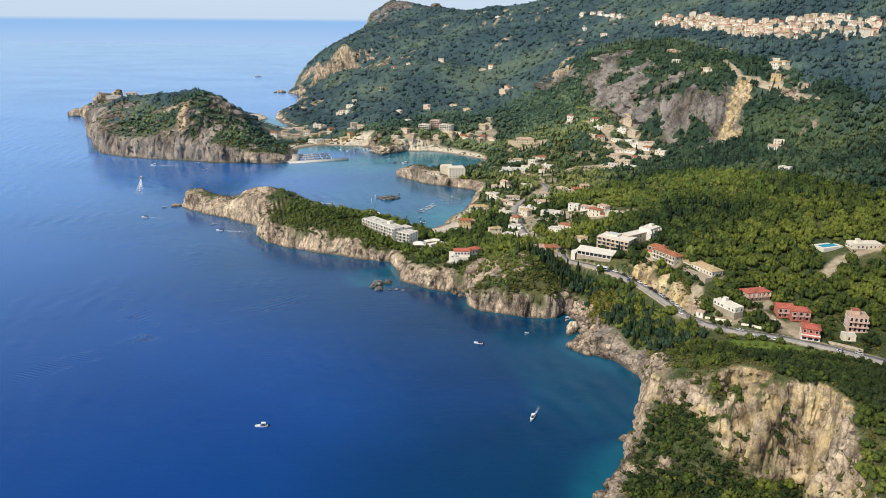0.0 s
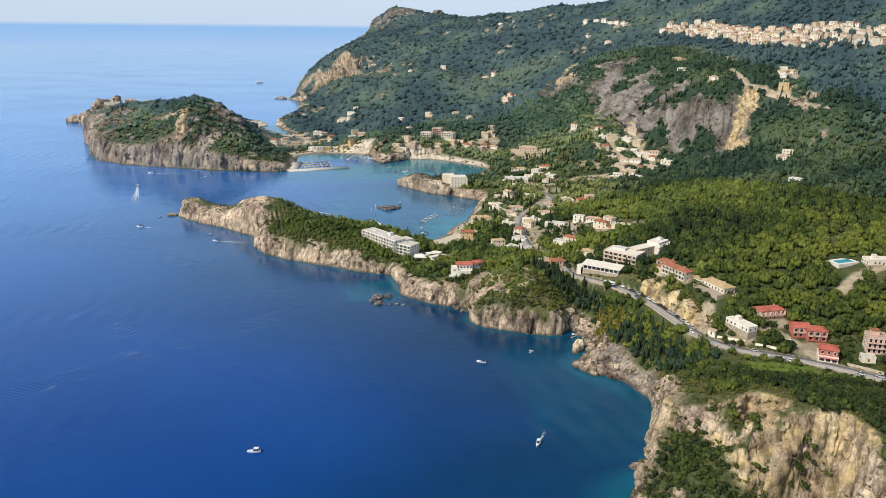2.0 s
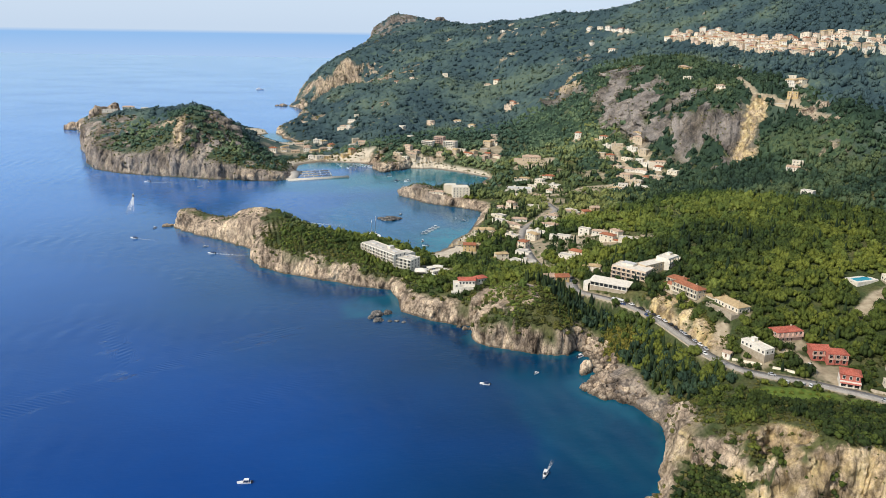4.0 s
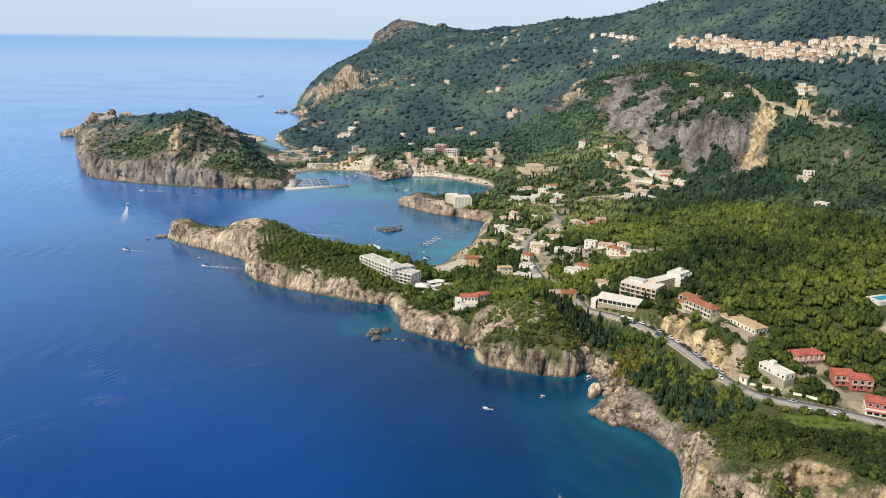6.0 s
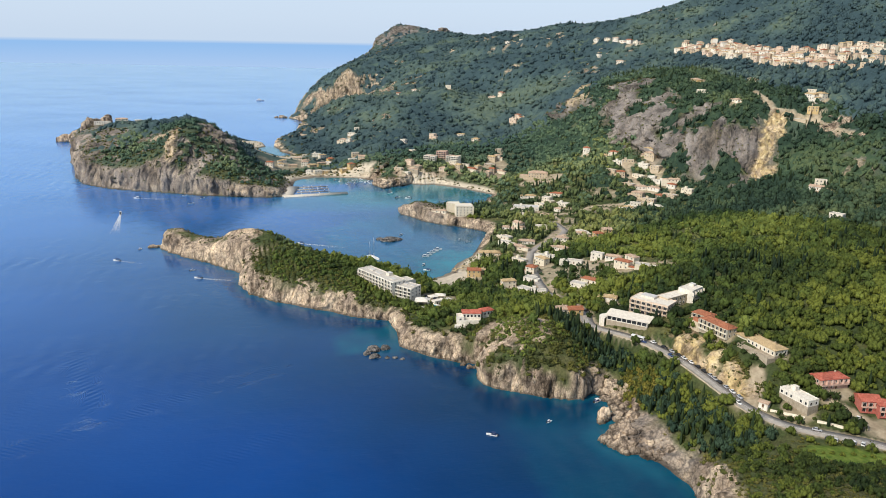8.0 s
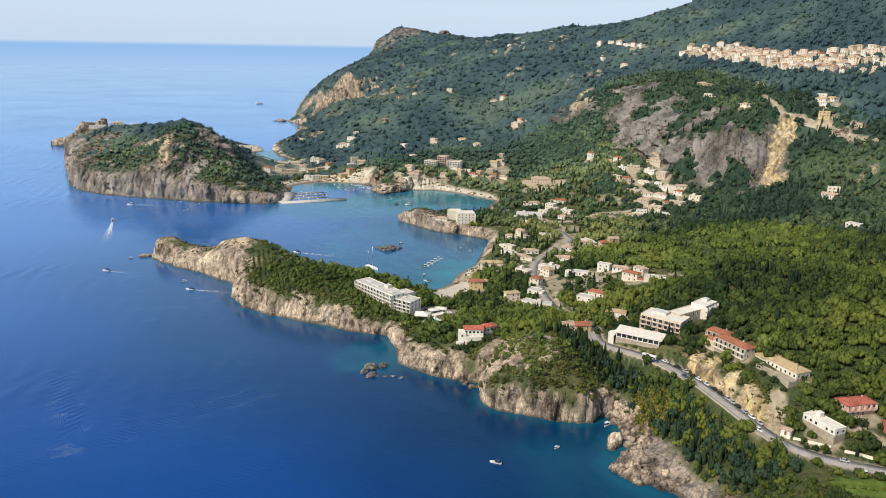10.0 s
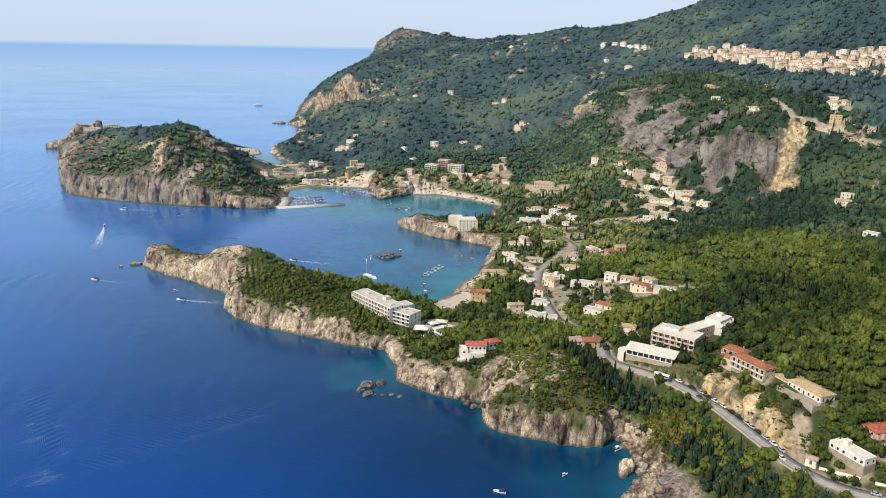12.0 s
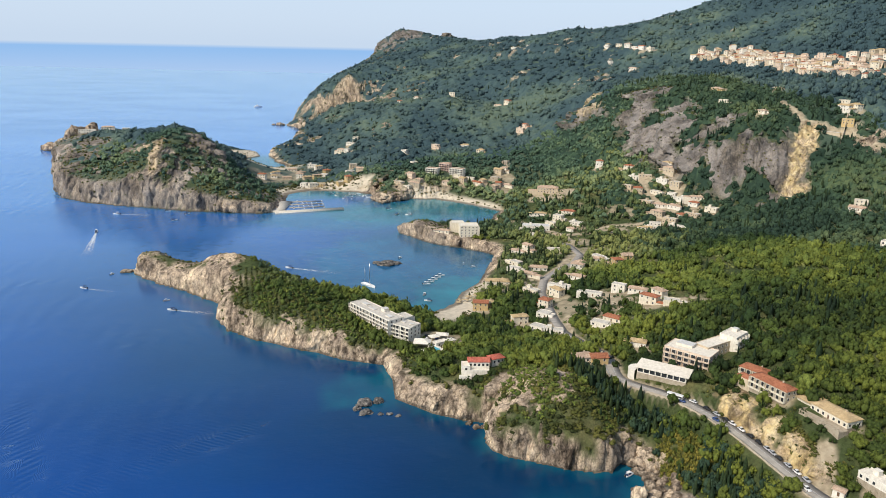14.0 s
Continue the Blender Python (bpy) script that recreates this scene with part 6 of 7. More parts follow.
def boulder(rx, ry, rz, seed, detail=3, material=ROCK):
    key = ("boulder", rx, ry, rz, seed)
    if key in MESHES:
        return MESHES[key]
    bm = bmesh.new()
    bmesh.ops.create_icosphere(bm, subdivisions=detail, radius=1)
    c = np.array([v.co[:] for v in bm.verts])
    lump, gap = blocks(c[:, 0] * 1.5 + seed, c[:, 1] * 1.5, c[:, 2] * 1.2, seed)
    k = 0.72 + 0.36 * fbm(c[:, 0] * 1.3, c[:, 1] * 1.3, c[:, 2] * 1.3, 3, seed) + 0.42 * lump + 0.12 * gap + 0.16 * (1 - 2 * np.abs(fbm(c[:, 0] * 3, c[:, 1] * 3, c[:, 2] * 3, 2, seed + 40)))
    c = c * k[:, None] * (rx, ry, rz)
    for v, p in zip(bm.verts, c):
        v.co = p
    me = bpy.data.meshes.new("boulder")
    bm.to_mesh(me)
    bm.free()
    me.materials.append(material)
    MESHES[key] = me
    return me


_d = Paint("weedy_rock", 0.8, spec=0.3)
DARK_ROCK = _d.done(_d.ramp(_d.noise(0.5, 6, 0.7), [(0.35, (0.03, 0.03, 0.03)), (0.52, (0.13, 0.12, 0.11)), (0.66, (0.32, 0.29, 0.26))]), _d.noise(1.2, 5, 0.7), 0.4, 0.8)


def put_rock(x, y, z, rx, ry, rz, seed, label, group="", turn=0, material=ROCK):
    ob = tagged(new("sea_rock", boulder(rx, ry, rz, seed, 3, material)), label, "rock", group)
    ob.matrix_basis = pose(x, y, z, 0, 0, turn)


for i, (x, y, rx, ry, rz) in enumerate(((99, 538, 4.2, 3.2, 3.0), (107, 538.5, 3.0, 2.2, 2.4), (98, 527, 3.6, 2.4, 2.0), (94, 533, 2.2, 2.0, 1.6), (111, 523, 1.8, 1.4, 0.9), (115, 520, 1.6, 1.2, 0.9), (106, 524, 1.5, 1.2, 0.8))):
    put_rock(x, y, 0, rx, ry, rz, 3 + i, "dark grey limestone rock standing in the blue sea", "rocks off the peninsula", material=DARK_ROCK)
for i, (x, y, rx, ry, rz) in enumerate(((206, 416, 3.6, 3.0, 6.6), (203.5, 413.5, 2.2, 1.8, 3.4), (208, 419, 2.4, 2.0, 4.0), (203, 389, 5.0, 3.6, 4.5), (197, 395, 4.0, 3.0, 3.2), (209, 424, 2.0, 1.8, 2.2))):
    put_rock(x, y, 0, rx, ry, rz, 20 + i, "pale jagged rock stack by the rocky cove", "rock stacks by the cove")
for i, (x, y, rx, ry, rz) in enumerate(((151, 503, 2.0, 1.6, 1.6), (154, 498, 2.2, 1.6, 1.5), (157.5, 497, 1.6, 1.4, 1.3), (176, 289, 3.0, 2.2, 2.4), (181, 292, 1.3, 1.2, 0.9), (152, 256, 3.6, 3.0, 2.6), (143, 250, 3.2, 2.6, 2.2))):
    put_rock(x, y, 0, rx, ry, rz, 30 + i, "pale boulder at the foot of the cliffs", "boulders at the cliff foot")
for i, (x, y, rx, ry, rz) in enumerate(((164, 813, 9, 5, 3.2), (155, 819, 4, 3, 1.6), (174, 815, 3.6, 2.6, 1.5), (-66, 831, 4.2, 2.8, 2.6), (-62, 833, 2.5, 2.2, 1.6), (128, 2046, 9, 6, 7), (112, 2052, 5, 4, 4), (-300, 1640, 14, 10, 12), (-226, 1484, 15, 9, 13), (-204, 1488, 12, 8, 16))):
    put_rock(x, y, 46 if i > 7 else 0, rx, ry, rz, 44 + i, "dark low rock islet in the bay" if i < 3 else "rock standing off a point", material=DARK_ROCK if i < 3 else ROCK)
# tumbled boulders along the rocky slope's foot
made = []
for i in range(190):
    t = RB.random()
    y = 372 + 74 * t
    x = float(np.interp(y, [372, 384, 394, 404, 414, 424, 434, 445], [212, 203, 199, 206, 215, 220, 221, 219])) + RB.uniform(-3, 11)
    made.append((x, y))
hs = height(np.array([m[0] for m in made]), np.array([m[1] for m in made]))
for i, ((x, y), h) in enumerate(zip(made, hs)):
    s = RB.choice((0.8, 1.0, 1.3, 1.8))
    ob = tagged(new("boulder", boulder(1.6, 1.3, 1.1, 60 + i % 6, 2)), "tumbled pale boulder on the rocky shore", "rock", "boulders on the rocky shore")
    ob.matrix_basis = pose(x, y, max(h, 0) + 0.1, RB.uniform(-20, 20), RB.uniform(-20, 20), RB.uniform(0, 360)) @ Matrix.Diagonal((s, s, s, 1))

# sunshades on the beaches
_u = Paint("straw", 0.95)
STRAW = _u.done(_u.ramp(_u.noise(4, 3), [(0.3, (0.30, 0.22, 0.12)), (0.7, (0.5, 0.4, 0.25))]))
shade = None
for cx, cy, rx, ry, n in ((203, 697, 12, 9, 26), (290, 1112, 26, 6, 24), (140, 1193, 30, 5, 20)):
    for k in range(n):
        a, r = RB.uniform(0, 2 * math.pi), math.sqrt(RB.random())
        x, y = cx + rx * r * math.cos(a), cy + ry * r * math.sin(a)
        z = at_height(x, y)
        if z < 0.3:
            continue
        if shade is None:
            shade = thing("beach_umbrella", "straw beach umbrella on the sand", "umbrella", pose(x, y, z), "umbrellas on the beaches")
            part("pole", boxes("umbrella_pole", [(-0.05, 0.05, -0.05, 0.05, -0.3, 2.3)], [WOOD]), shade)
            part("shade", loft("umbrella_shade", [[(q * math.cos(b), q * math.sin(b), h) for b in np.linspace(0, 2 * math.pi, 8, endpoint=False)] for q, h in ((1.4, 1.9), (1.3, 2.0), (0.1, 2.6))], STRAW), shade)
        else:
            copy_thing(shade, pose(x, y, z))

# ---- woods ----
_ico = bmesh.new()
bmesh.ops.create_icosphere(_ico, subdivisions=1, radius=1)
ICO_V = np.array([v.co[:] for v in _ico.verts])
ICO_F = np.array([[v.index for v in f.verts] for f in _ico.faces])
_ico.free()
DRAW = np.random.RandomState(3)


def crown(clumps, tufts, flat=0.8):
    """A crown of unit radius on z = 0: lumpy clumps with ragged leaf tufts between them."""
    v, f, n = [], [], 0
    for i in range(clumps):
        a, e = 2.4 * i + DRAW.uniform(-0.5, 0.5), DRAW.uniform(0.15, 1.0)
        r = 0.0 if i == 0 else 0.58 * math.sqrt(1 - 0.6 * e * e)
        c = np.array([r * math.cos(a), r * math.sin(a), (0.45 + 0.5 * e * (1.1 - r)) * flat])
        s = DRAW.uniform(0.36, 0.55) * (1.15 if clumps == 1 else 0.86 if clumps > 5 else 1.0) * np.array([1, 1, 0.82])
        v.append(c + ICO_V * s * DRAW.uniform(0.72, 1.22, (len(ICO_V), 1)))
        f.append(ICO_F + n)
        n += len(ICO_V)
    for i in range(tufts):
        d = DRAW.normal(size=3)
        d[2] = abs(d[2]) + 0.05
        d /= np.linalg.norm(d)
        c = d * np.array([0.9, 0.9, 0.92 * flat]) * DRAW.uniform(0.85, 1.12) + (0, 0, 0.3)
        v.append(c + DRAW.normal(size=(3, 3)) * (0.12 if tufts > 20 else 0.16))
        f.append(np.array([[0, 1, 2]]) + n)
        n += 3
    return np.concatenate(v), np.concatenate(f)


def spire(sides=6):
    """A cypress of unit height and about 0.12 radius, with a ragged skin."""
    v, f = [], []
    levels = [(0.0, 0.05), (0.07, 0.10), (0.3, 0.125), (0.55, 0.105), (0.8, 0.06), (1.0, 0.006)]
    for z, r in levels:
        for j in range(sides):
            a = 2 * math.pi * (j + 0.5 * z) / sides
            k = r * DRAW.uniform(0.75, 1.25)
            v.append((k * math.cos(a), k * math.sin(a), z + DRAW.uniform(-0.02, 0.02)))
    for i in range(len(levels) - 1):
        for j in range(sides):
            p, q = i * sides + j, i * sides + (j + 1) % sides
            f += [(p, q, q + sides), (p, q + sides, p + sides)]
    return np.array(v), np.array(f)


def plant(name, shapes, x, y, z, size, tall, tone, material, label, category):
    """One joined mesh of many plants, each a turned and scaled copy of one of the shapes."""
    V, F, T, n = [], [], [], 0
    pick = DRAW.randint(0, len(shapes), len(x))
    for s, (sv, sf) in enumerate(shapes):
        k = np.nonzero(pick == s)[0]
        if not len(k):
            continue
        a = DRAW.uniform(0, 2 * math.pi, len(k))
        c, q = np.cos(a)[:, None], np.sin(a)[:, None]
        px = (sv[None, :, 0] * c - sv[None, :, 1] * q) * size[k][:, None] * DRAW.uniform(0.85, 1.15, (len(k), 1)) + x[k][:, None]
        py = (sv[None, :, 0] * q + sv[None, :, 1] * c) * size[k][:, None] + y[k][:, None]
        pz = sv[None, :, 2] * tall[k][:, None] + z[k][:, None]
        V.append(np.stack([px, py, pz], -1).reshape(-1, 3))
        F.append((sf[None] + (np.arange(len(k)) * len(sv))[:, None, None] + n).reshape(-1, 3))
        T.append(np.repeat(tone[k], len(sv)))
        n += len(k) * len(sv)
    return tagged(surface(name, np.concatenate(V), np.concatenate(F), material, (("tone", np.concatenate(T)),), smooth=False), label, category, kind="stuff")


def scatter(x0, x1, y0, y1, step):
    xs, ys = np.meshgrid(np.arange(x0, x1, step), np.arange(y0, y1, step))
    x, y = xs.ravel() + DRAW.uniform(-0.8, 0.8, xs.size) * step, ys.ravel() + DRAW.uniform(-0.8, 0.8, xs.size) * step
    ok = (x < 1.12 * y + 70) & (x > -0.30 * y + 20)
    return x[ok], y[ok]


def built_free(x, y, less=0.0):
    ok = np.ones(x.shape, bool)
    for cx, cy, r in CLEAR:
        ok &= (x - cx) ** 2 + (y - cy) ** 2 > (r - less) ** 2
    for cx, cy, turn, hl, hd in PLOTS:
        c, s = math.cos(radians(turn)), math.sin(radians(turn))
        ok &= (np.abs((x - cx) * c + (y - cy) * s) > hl - less) | (np.abs(-(x - cx) * s + (y - cy) * c) > hd - less)
    return ok


def tree_ground(x, y):
    """Where trees grow, with the ground's height and the metres inland."""
    h, d = shape(x, y)
    g = np.hypot(shape(x + 1.5, y)[0] - h, shape(x, y + 1.5)[0] - h) / 1.5
    rk, oc, sd, dt, md, gr = cover(x, y, h, d, g)
    thin = fbm(x / 26, y / 26, 0, 3, 101)
    ok = (d > 7) & (rk < 0.45) & (sd < 0.3) & (dt < 0.35) & (md < 0.4) & (h > 1.6) & (thin > np.where((x > 440) | (y > 1040), -0.7, np.where((y < 560) | (x < 235), -0.52, -0.2)))
    ok &= line_distance(x, y, ROAD)[0] > np.where(y > 520, 5.2, 6.4)
    return ok & built_free(x, y), h, d


def wooded(x, y):
    """Keeps the places where trees stand, with their ground height and metres inland."""
    ok, h, d = tree_ground(x, y)
    bare = (beside_cliff(x, y) < 3) & (y < 302) | (x < 44) & (y > 690) & (y < 860) | (x < -185) & (y > 1180) | (blot(x, y, 222, 898, 30, 46) > 0.3) | (blot(x, y, 184, 482, 34, 38) > 0.3) & (x + 0.4 * y < 396)
    ok &= ~(bare & (DRAW.uniform(0, 1, x.shape) < 0.9))
    ok &= ~((blot(x, y, 98, 1300, 70, 95) > 0.25) & (DRAW.uniform(0, 1, x.shape) < 0.8))
    return x[ok], y[ok], h[ok], d[ok]


def canopy(name, x0, x1, y0, y1, step, leaf, label):
    """The closed roof of a far wood: a crumpled skin over the crowns that dips into the ground at clearings."""
    x, y, f = sheet(np.arange(x0, x1, step), np.arange(y0, y1, step))
    seen = (x < 1.12 * y + 70) & (x > -0.30 * y + 20)
    f = f[seen[f].all(1)]
    used, f = np.unique(f, return_inverse=True)
    f = f.reshape(-1, 4)
    x, y = x[used] + DRAW.uniform(-0.36, 0.36, len(used)) * step, y[used] + DRAW.uniform(-0.36, 0.36, len(used)) * step
    ok, h, d = tree_ground(x, y)
    ok &= (fbm(x / 14, y / 14, 0, 2, 203) > -0.42) & ((x > -185) | (y < 1180)) & (blot(x, y, 98, 1300, 70, 95) < 0.25)
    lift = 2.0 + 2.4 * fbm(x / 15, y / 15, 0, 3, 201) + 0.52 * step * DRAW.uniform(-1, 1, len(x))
    # Tone follows the lift: shade between crowns is put into the leaf colour.
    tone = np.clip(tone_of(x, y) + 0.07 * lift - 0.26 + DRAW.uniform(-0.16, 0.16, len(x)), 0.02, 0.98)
    f = f[ok[f].any(1)]
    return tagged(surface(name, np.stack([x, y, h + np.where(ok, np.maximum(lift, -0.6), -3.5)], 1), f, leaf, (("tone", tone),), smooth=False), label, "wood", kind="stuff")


def tone_of(x, y):
    t = 0.42 + 0.85 * fbm(x / 70, y / 70, 0, 3, 111) + DRAW.uniform(-0.26, 0.26, x.shape) * (1 - 0.5 * ramp(y, 900, 1400)) - 0.14 * blot(x, y, -60, 1250, 240, 330) - 0.30 * (1 - ramp(y, 300, 340)) + 0.30 * blot(x, y, 262, 340, 20, 22) + 0.32 * blot(x, y, 238, 415, 22, 42) + 0.14 * blot(x, y, 300, 620, 120, 130) + 0.2 * blot(x, y, 90, 650, 110, 130) + 0.2 * blot(x, y, 190, 495, 40, 50)
    # Broad tone patches, darker along the fold lines of the northern slopes.
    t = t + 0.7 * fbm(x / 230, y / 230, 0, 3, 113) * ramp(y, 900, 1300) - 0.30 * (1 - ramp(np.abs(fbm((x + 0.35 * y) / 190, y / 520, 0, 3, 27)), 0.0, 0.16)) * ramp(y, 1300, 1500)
    return np.clip(t, 0.02, 0.98)


FULL = [crown(7, 34) for _ in range(7)]
HALF = [crown(3, 16) for _ in range(7)]
BROAD = [crown(5, 20) for _ in range(7)]
FAR = [crown(2, 9, 0.75) for _ in range(8)]
SPIRES = [spire(6) for _ in range(5)]
BUSH = [crown(2, 16, 0.75) for _ in range(6)]
FAR_BUSH = [crown(1, 8, 0.75) for _ in range(6)]

near = wooded(*scatter(6, 480, 180, 700, 4.7))
mid = wooded(*scatter(-260, 700, 700, 1240, 6.0))
east = wooded(*scatter(480, 760, 360, 700, 6.5))
far = wooded(*scatter(-320, 1060, 1240, 2540, 11.8))
high = wooded(*scatter(700, 1240, 560, 1240, 10.0))


def is_spire(x, y, share):
    grove = fbm(x / 40, y / 40, 0, 3, 121)
    belt = np.maximum.reduce([blot(x, y, 232, 392, 12, 44), blot(x, y, 222, 470, 15, 26), blot(x, y, 210, 498, 12, 18), 0.8 * blot(x, y, 420, 960, 40, 70)])
    headland = (x < 195) & (y > 440) | (y < 330)
    return DRAW.uniform(0, 1, x.shape) < np.where(headland, 0.0, share * (0.2 + 2.0 * ramp(grove, -0.1, 0.5)) + 0.5 * belt)


def grow(name, spots, shapes, lo, hi, share, where, leaf=LEAF):
    x, y, h, d = spots
    sp = is_spire(x, y, share)
    r = lo * 0.85 + (hi * 1.12 - lo * 0.85) * DRAW.uniform(0, 1, x.shape) ** 1.3
    low = (0.55 + 0.45 * ramp(d, 10, 30)) * np.where((x < 112) & (y > 600) & (y < 850), 0.62, 1.0) * np.where((y < 335) & (x < 330), 0.62, 1.0)
    r = r * low
    o = ~sp
    plant(name, shapes, x[o], y[o], h[o] - 0.3, r[o], (r * DRAW.uniform(1.15, 1.9, x.shape) * (1 - 0.30 * ramp(y, 950, 1350)))[o], tone_of(x, y)[o], leaf, "dense olive and oak wood %s" % where, "wood")
    t = DRAW.uniform(6, 10.5, x.shape) * (0.8 + 0.2 * low)
    plant("cypress_" + name, SPIRES, x[sp], y[sp], h[sp] - 0.3, t[sp] * DRAW.uniform(0.75, 1.1, sp.sum()), t[sp], tone_of(x, y)[sp], CYPRESS, "dark cypress trees standing %s" % where, "wood")


# trees below and beside the road, each a thing of its own
_k = Paint("bark", 0.95)
BARK = _k.done(_k.ramp(_k.noise(3, 4, 0.6, (1, 1, 0.3)), [(0.3, (0.06, 0.045, 0.03)), (0.7, (0.17, 0.13, 0.09))]))


def trunk_mesh(i):
    """Tapered trunk with three limbs."""
    v, f = [], []

    def limb(p, q, r0, r1):
        base = len(v)
        for c, r in ((p, r0), (q, r1)):
            for j in range(5):
                a = 2 * math.pi * j / 5
                v.append((c[0] + r * math.cos(a), c[1] + r * math.sin(a), c[2]))
        f.extend([(base + j, base + (j + 1) % 5, base + 5 + (j + 1) % 5, base + 5 + j) for j in range(5)])

    fork = (0.05, 0.03, 0.42)
    limb((0, 0, -0.15), fork, 0.09, 0.06)
    for j in range(3):
        a = 2.1 * j + i
        limb(fork, (0.4 * math.cos(a), 0.4 * math.sin(a), 0.8), 0.05, 0.02)
    return flat_mesh(("trunk", i), v, f, [BARK])


x, y, h, d = near
single = (y < 432) & (x < 300) & (d > 9)
idx = np.nonzero(single)[0]
idx = idx[np.argsort(y[idx])][:290]
rest = np.ones(len(x), bool)
rest[idx] = False
sp, tn = is_spire(x[idx], y[idx], 0.12), tone_of(x[idx], y[idx])
STOCK = {}
for k, i in enumerate(idx):
    size = float(DRAW.uniform(2.5, 4.1)) * (0.65 + 0.35 * min(1.0, d[i] / 30))
    kind = ("cypress", int(DRAW.randint(3))) if sp[k] else ("oak", int(DRAW.randint(5)), int(tn[k] * 2.99))
    m = pose(x[i], y[i], h[i] - 0.2, 0, 0, DRAW.uniform(0, 360))
    if kind[0] == "cypress":
        m = m @ Matrix.Diagonal((2.3 * size, 2.3 * size, 2.5 * size, 1))
        lab = "slim dark green cypress on the coast slope"
    else:
        m = m @ Matrix.Diagonal((size, size, size * DRAW.uniform(1.0, 1.4), 1))
        lab = ("dark green", "mid green", "yellow-green")[kind[2]] + " bushy broadleaf tree on the coast slope"
    if kind not in STOCK:
        own = thing("cypress_tree" if kind[0] == "cypress" else "oak_tree", lab, "tree", m, "trees on the coast slope")
        sv, sf = SPIRES[kind[1]] if kind[0] == "cypress" else FULL[kind[1]]
        leaf = surface("crown", sv, sf, CYPRESS if kind[0] == "cypress" else LEAF, (("tone", np.full(len(sv), 0.5 if kind[0] == "cypress" else (0.2, 0.52, 0.86)[kind[2]])),), smooth=False)
        leaf.parent = own
        if kind[0] == "cypress":
            part("trunk", flat_mesh("thin_trunk", [(0.02 * math.cos(2 * math.pi * j / 5), 0.02 * math.sin(2 * math.pi * j / 5), z) for z in (-0.05, 0.1) for j in range(5)], [(j, (j + 1) % 5, 5 + (j + 1) % 5, 5 + j) for j in range(5)], [BARK]), own)
        else:
            part("trunk", trunk_mesh(kind[1]), own)
        STOCK[kind] = own
    else:
        made = STOCK[kind].copy()
        scene.collection.objects.link(made)
        made.matrix_basis = m
        for ch in STOCK[kind].children:
            c2 = ch.copy()
            scene.collection.objects.link(c2)
            c2.parent = made


def garden_tree(x, y, size, dark):
    """One more broadleaf tree like those of the slope, at a chosen place."""
    kind = ("oak", int(DRAW.randint(5)), dark)
    if kind not in STOCK:
        kind = next(k for k in STOCK if k[0] == "oak")
    made = STOCK[kind].copy()
    scene.collection.objects.link(made)
    made.matrix_basis = pose(x, y, at_height(x, y) - 0.2, 0, 0, DRAW.uniform(0, 360)) @ Matrix.Diagonal((size, size, 1.4 * size, 1))
    for ch in STOCK[kind].children:
        c2 = ch.copy()
        scene.collection.objects.link(c2)
        c2.parent = made
    return tagged(made, ("dark green", "mid green", "yellow-green")[kind[2]] + " broadleaf tree in the garden of a building", "tree", "garden trees")


for line, n, size, dark in (([(98, 642), (107, 622), (117, 603), (128, 590), (136, 578)], 13, 4.4, 1), ([(104, 634), (114, 614), (123, 600)], 7, 3.4, 2), ([(150, 616), (152, 628), (146, 640), (134, 652)], 7, 4.6, 2), ([(150, 520), (158, 515), (172, 518), (182, 524)], 6, 3.2, 0),
                            ([(243.5, 480), (250, 468.5), (257, 461)], 5, 1.7, 1), ([(268, 462), (272, 452), (273, 440), (277, 417)], 8, 1.9, 0), ([(282, 412), (281, 404), (281, 388)], 5, 2.2, 0), ([(276, 373), (275, 364), (276, 352)], 4, 2.3, 1),
                            ([(300, 360), (306, 358), (324, 352), (330, 338)], 6, 2.5, 0), ([(283, 349), (290, 345), (299, 339)], 7, 1.5, 1), ([(287, 356), (296, 352)], 5, 1.7, 2), ([(270, 356), (274, 349)], 3, 1.8, 0), ([(258, 326), (266, 321), (276, 317), (286, 311)], 9, 1.3, 2), ([(294, 300), (304, 294)], 4, 1.4, 1), ([(294, 392), (300, 404), (296, 412)], 5, 2.2, 0), ([(214, 512), (222, 509), (240, 508)], 4, 2.4, 0), ([(262, 855), (275, 850), (284, 862)], 5, 3.2, 2)):
    p = np.array(line, float)
    for t in np.linspace(0, len(line) - 1, n):
        garden_tree(np.interp(t, range(len(line)), p[:, 0]) + DRAW.uniform(-1, 1), np.interp(t, range(len(line)), p[:, 1]) + DRAW.uniform(-1, 1), size * DRAW.uniform(0.75, 1.2), dark)
green = DRAW.uniform(0, 1, len(x)) < ramp(y + 40 * fbm(x / 60, y / 60, 0, 2, 171), 400, 720)
grow("near_wood", tuple(a[rest & ~green] for a in near), FULL, 2.5, 4.2, 0.10, "above the coast road")
grow("slope_wood", tuple(a[rest & green] for a in near), BROAD, 2.5, 4.4, 0.26, "on the slope over the valley", SLOPE_LEAF)
dark = DRAW.uniform(0, 1, len(mid[0])) < ramp(mid[0] - 0.35 * (mid[1] - 700), 350, 500)
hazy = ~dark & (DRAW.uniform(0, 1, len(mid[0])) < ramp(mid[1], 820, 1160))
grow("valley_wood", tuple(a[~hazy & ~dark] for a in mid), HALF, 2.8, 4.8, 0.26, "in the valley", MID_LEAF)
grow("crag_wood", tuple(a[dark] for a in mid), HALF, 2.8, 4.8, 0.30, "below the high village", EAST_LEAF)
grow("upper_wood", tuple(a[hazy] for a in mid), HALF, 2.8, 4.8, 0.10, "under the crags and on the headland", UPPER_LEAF)
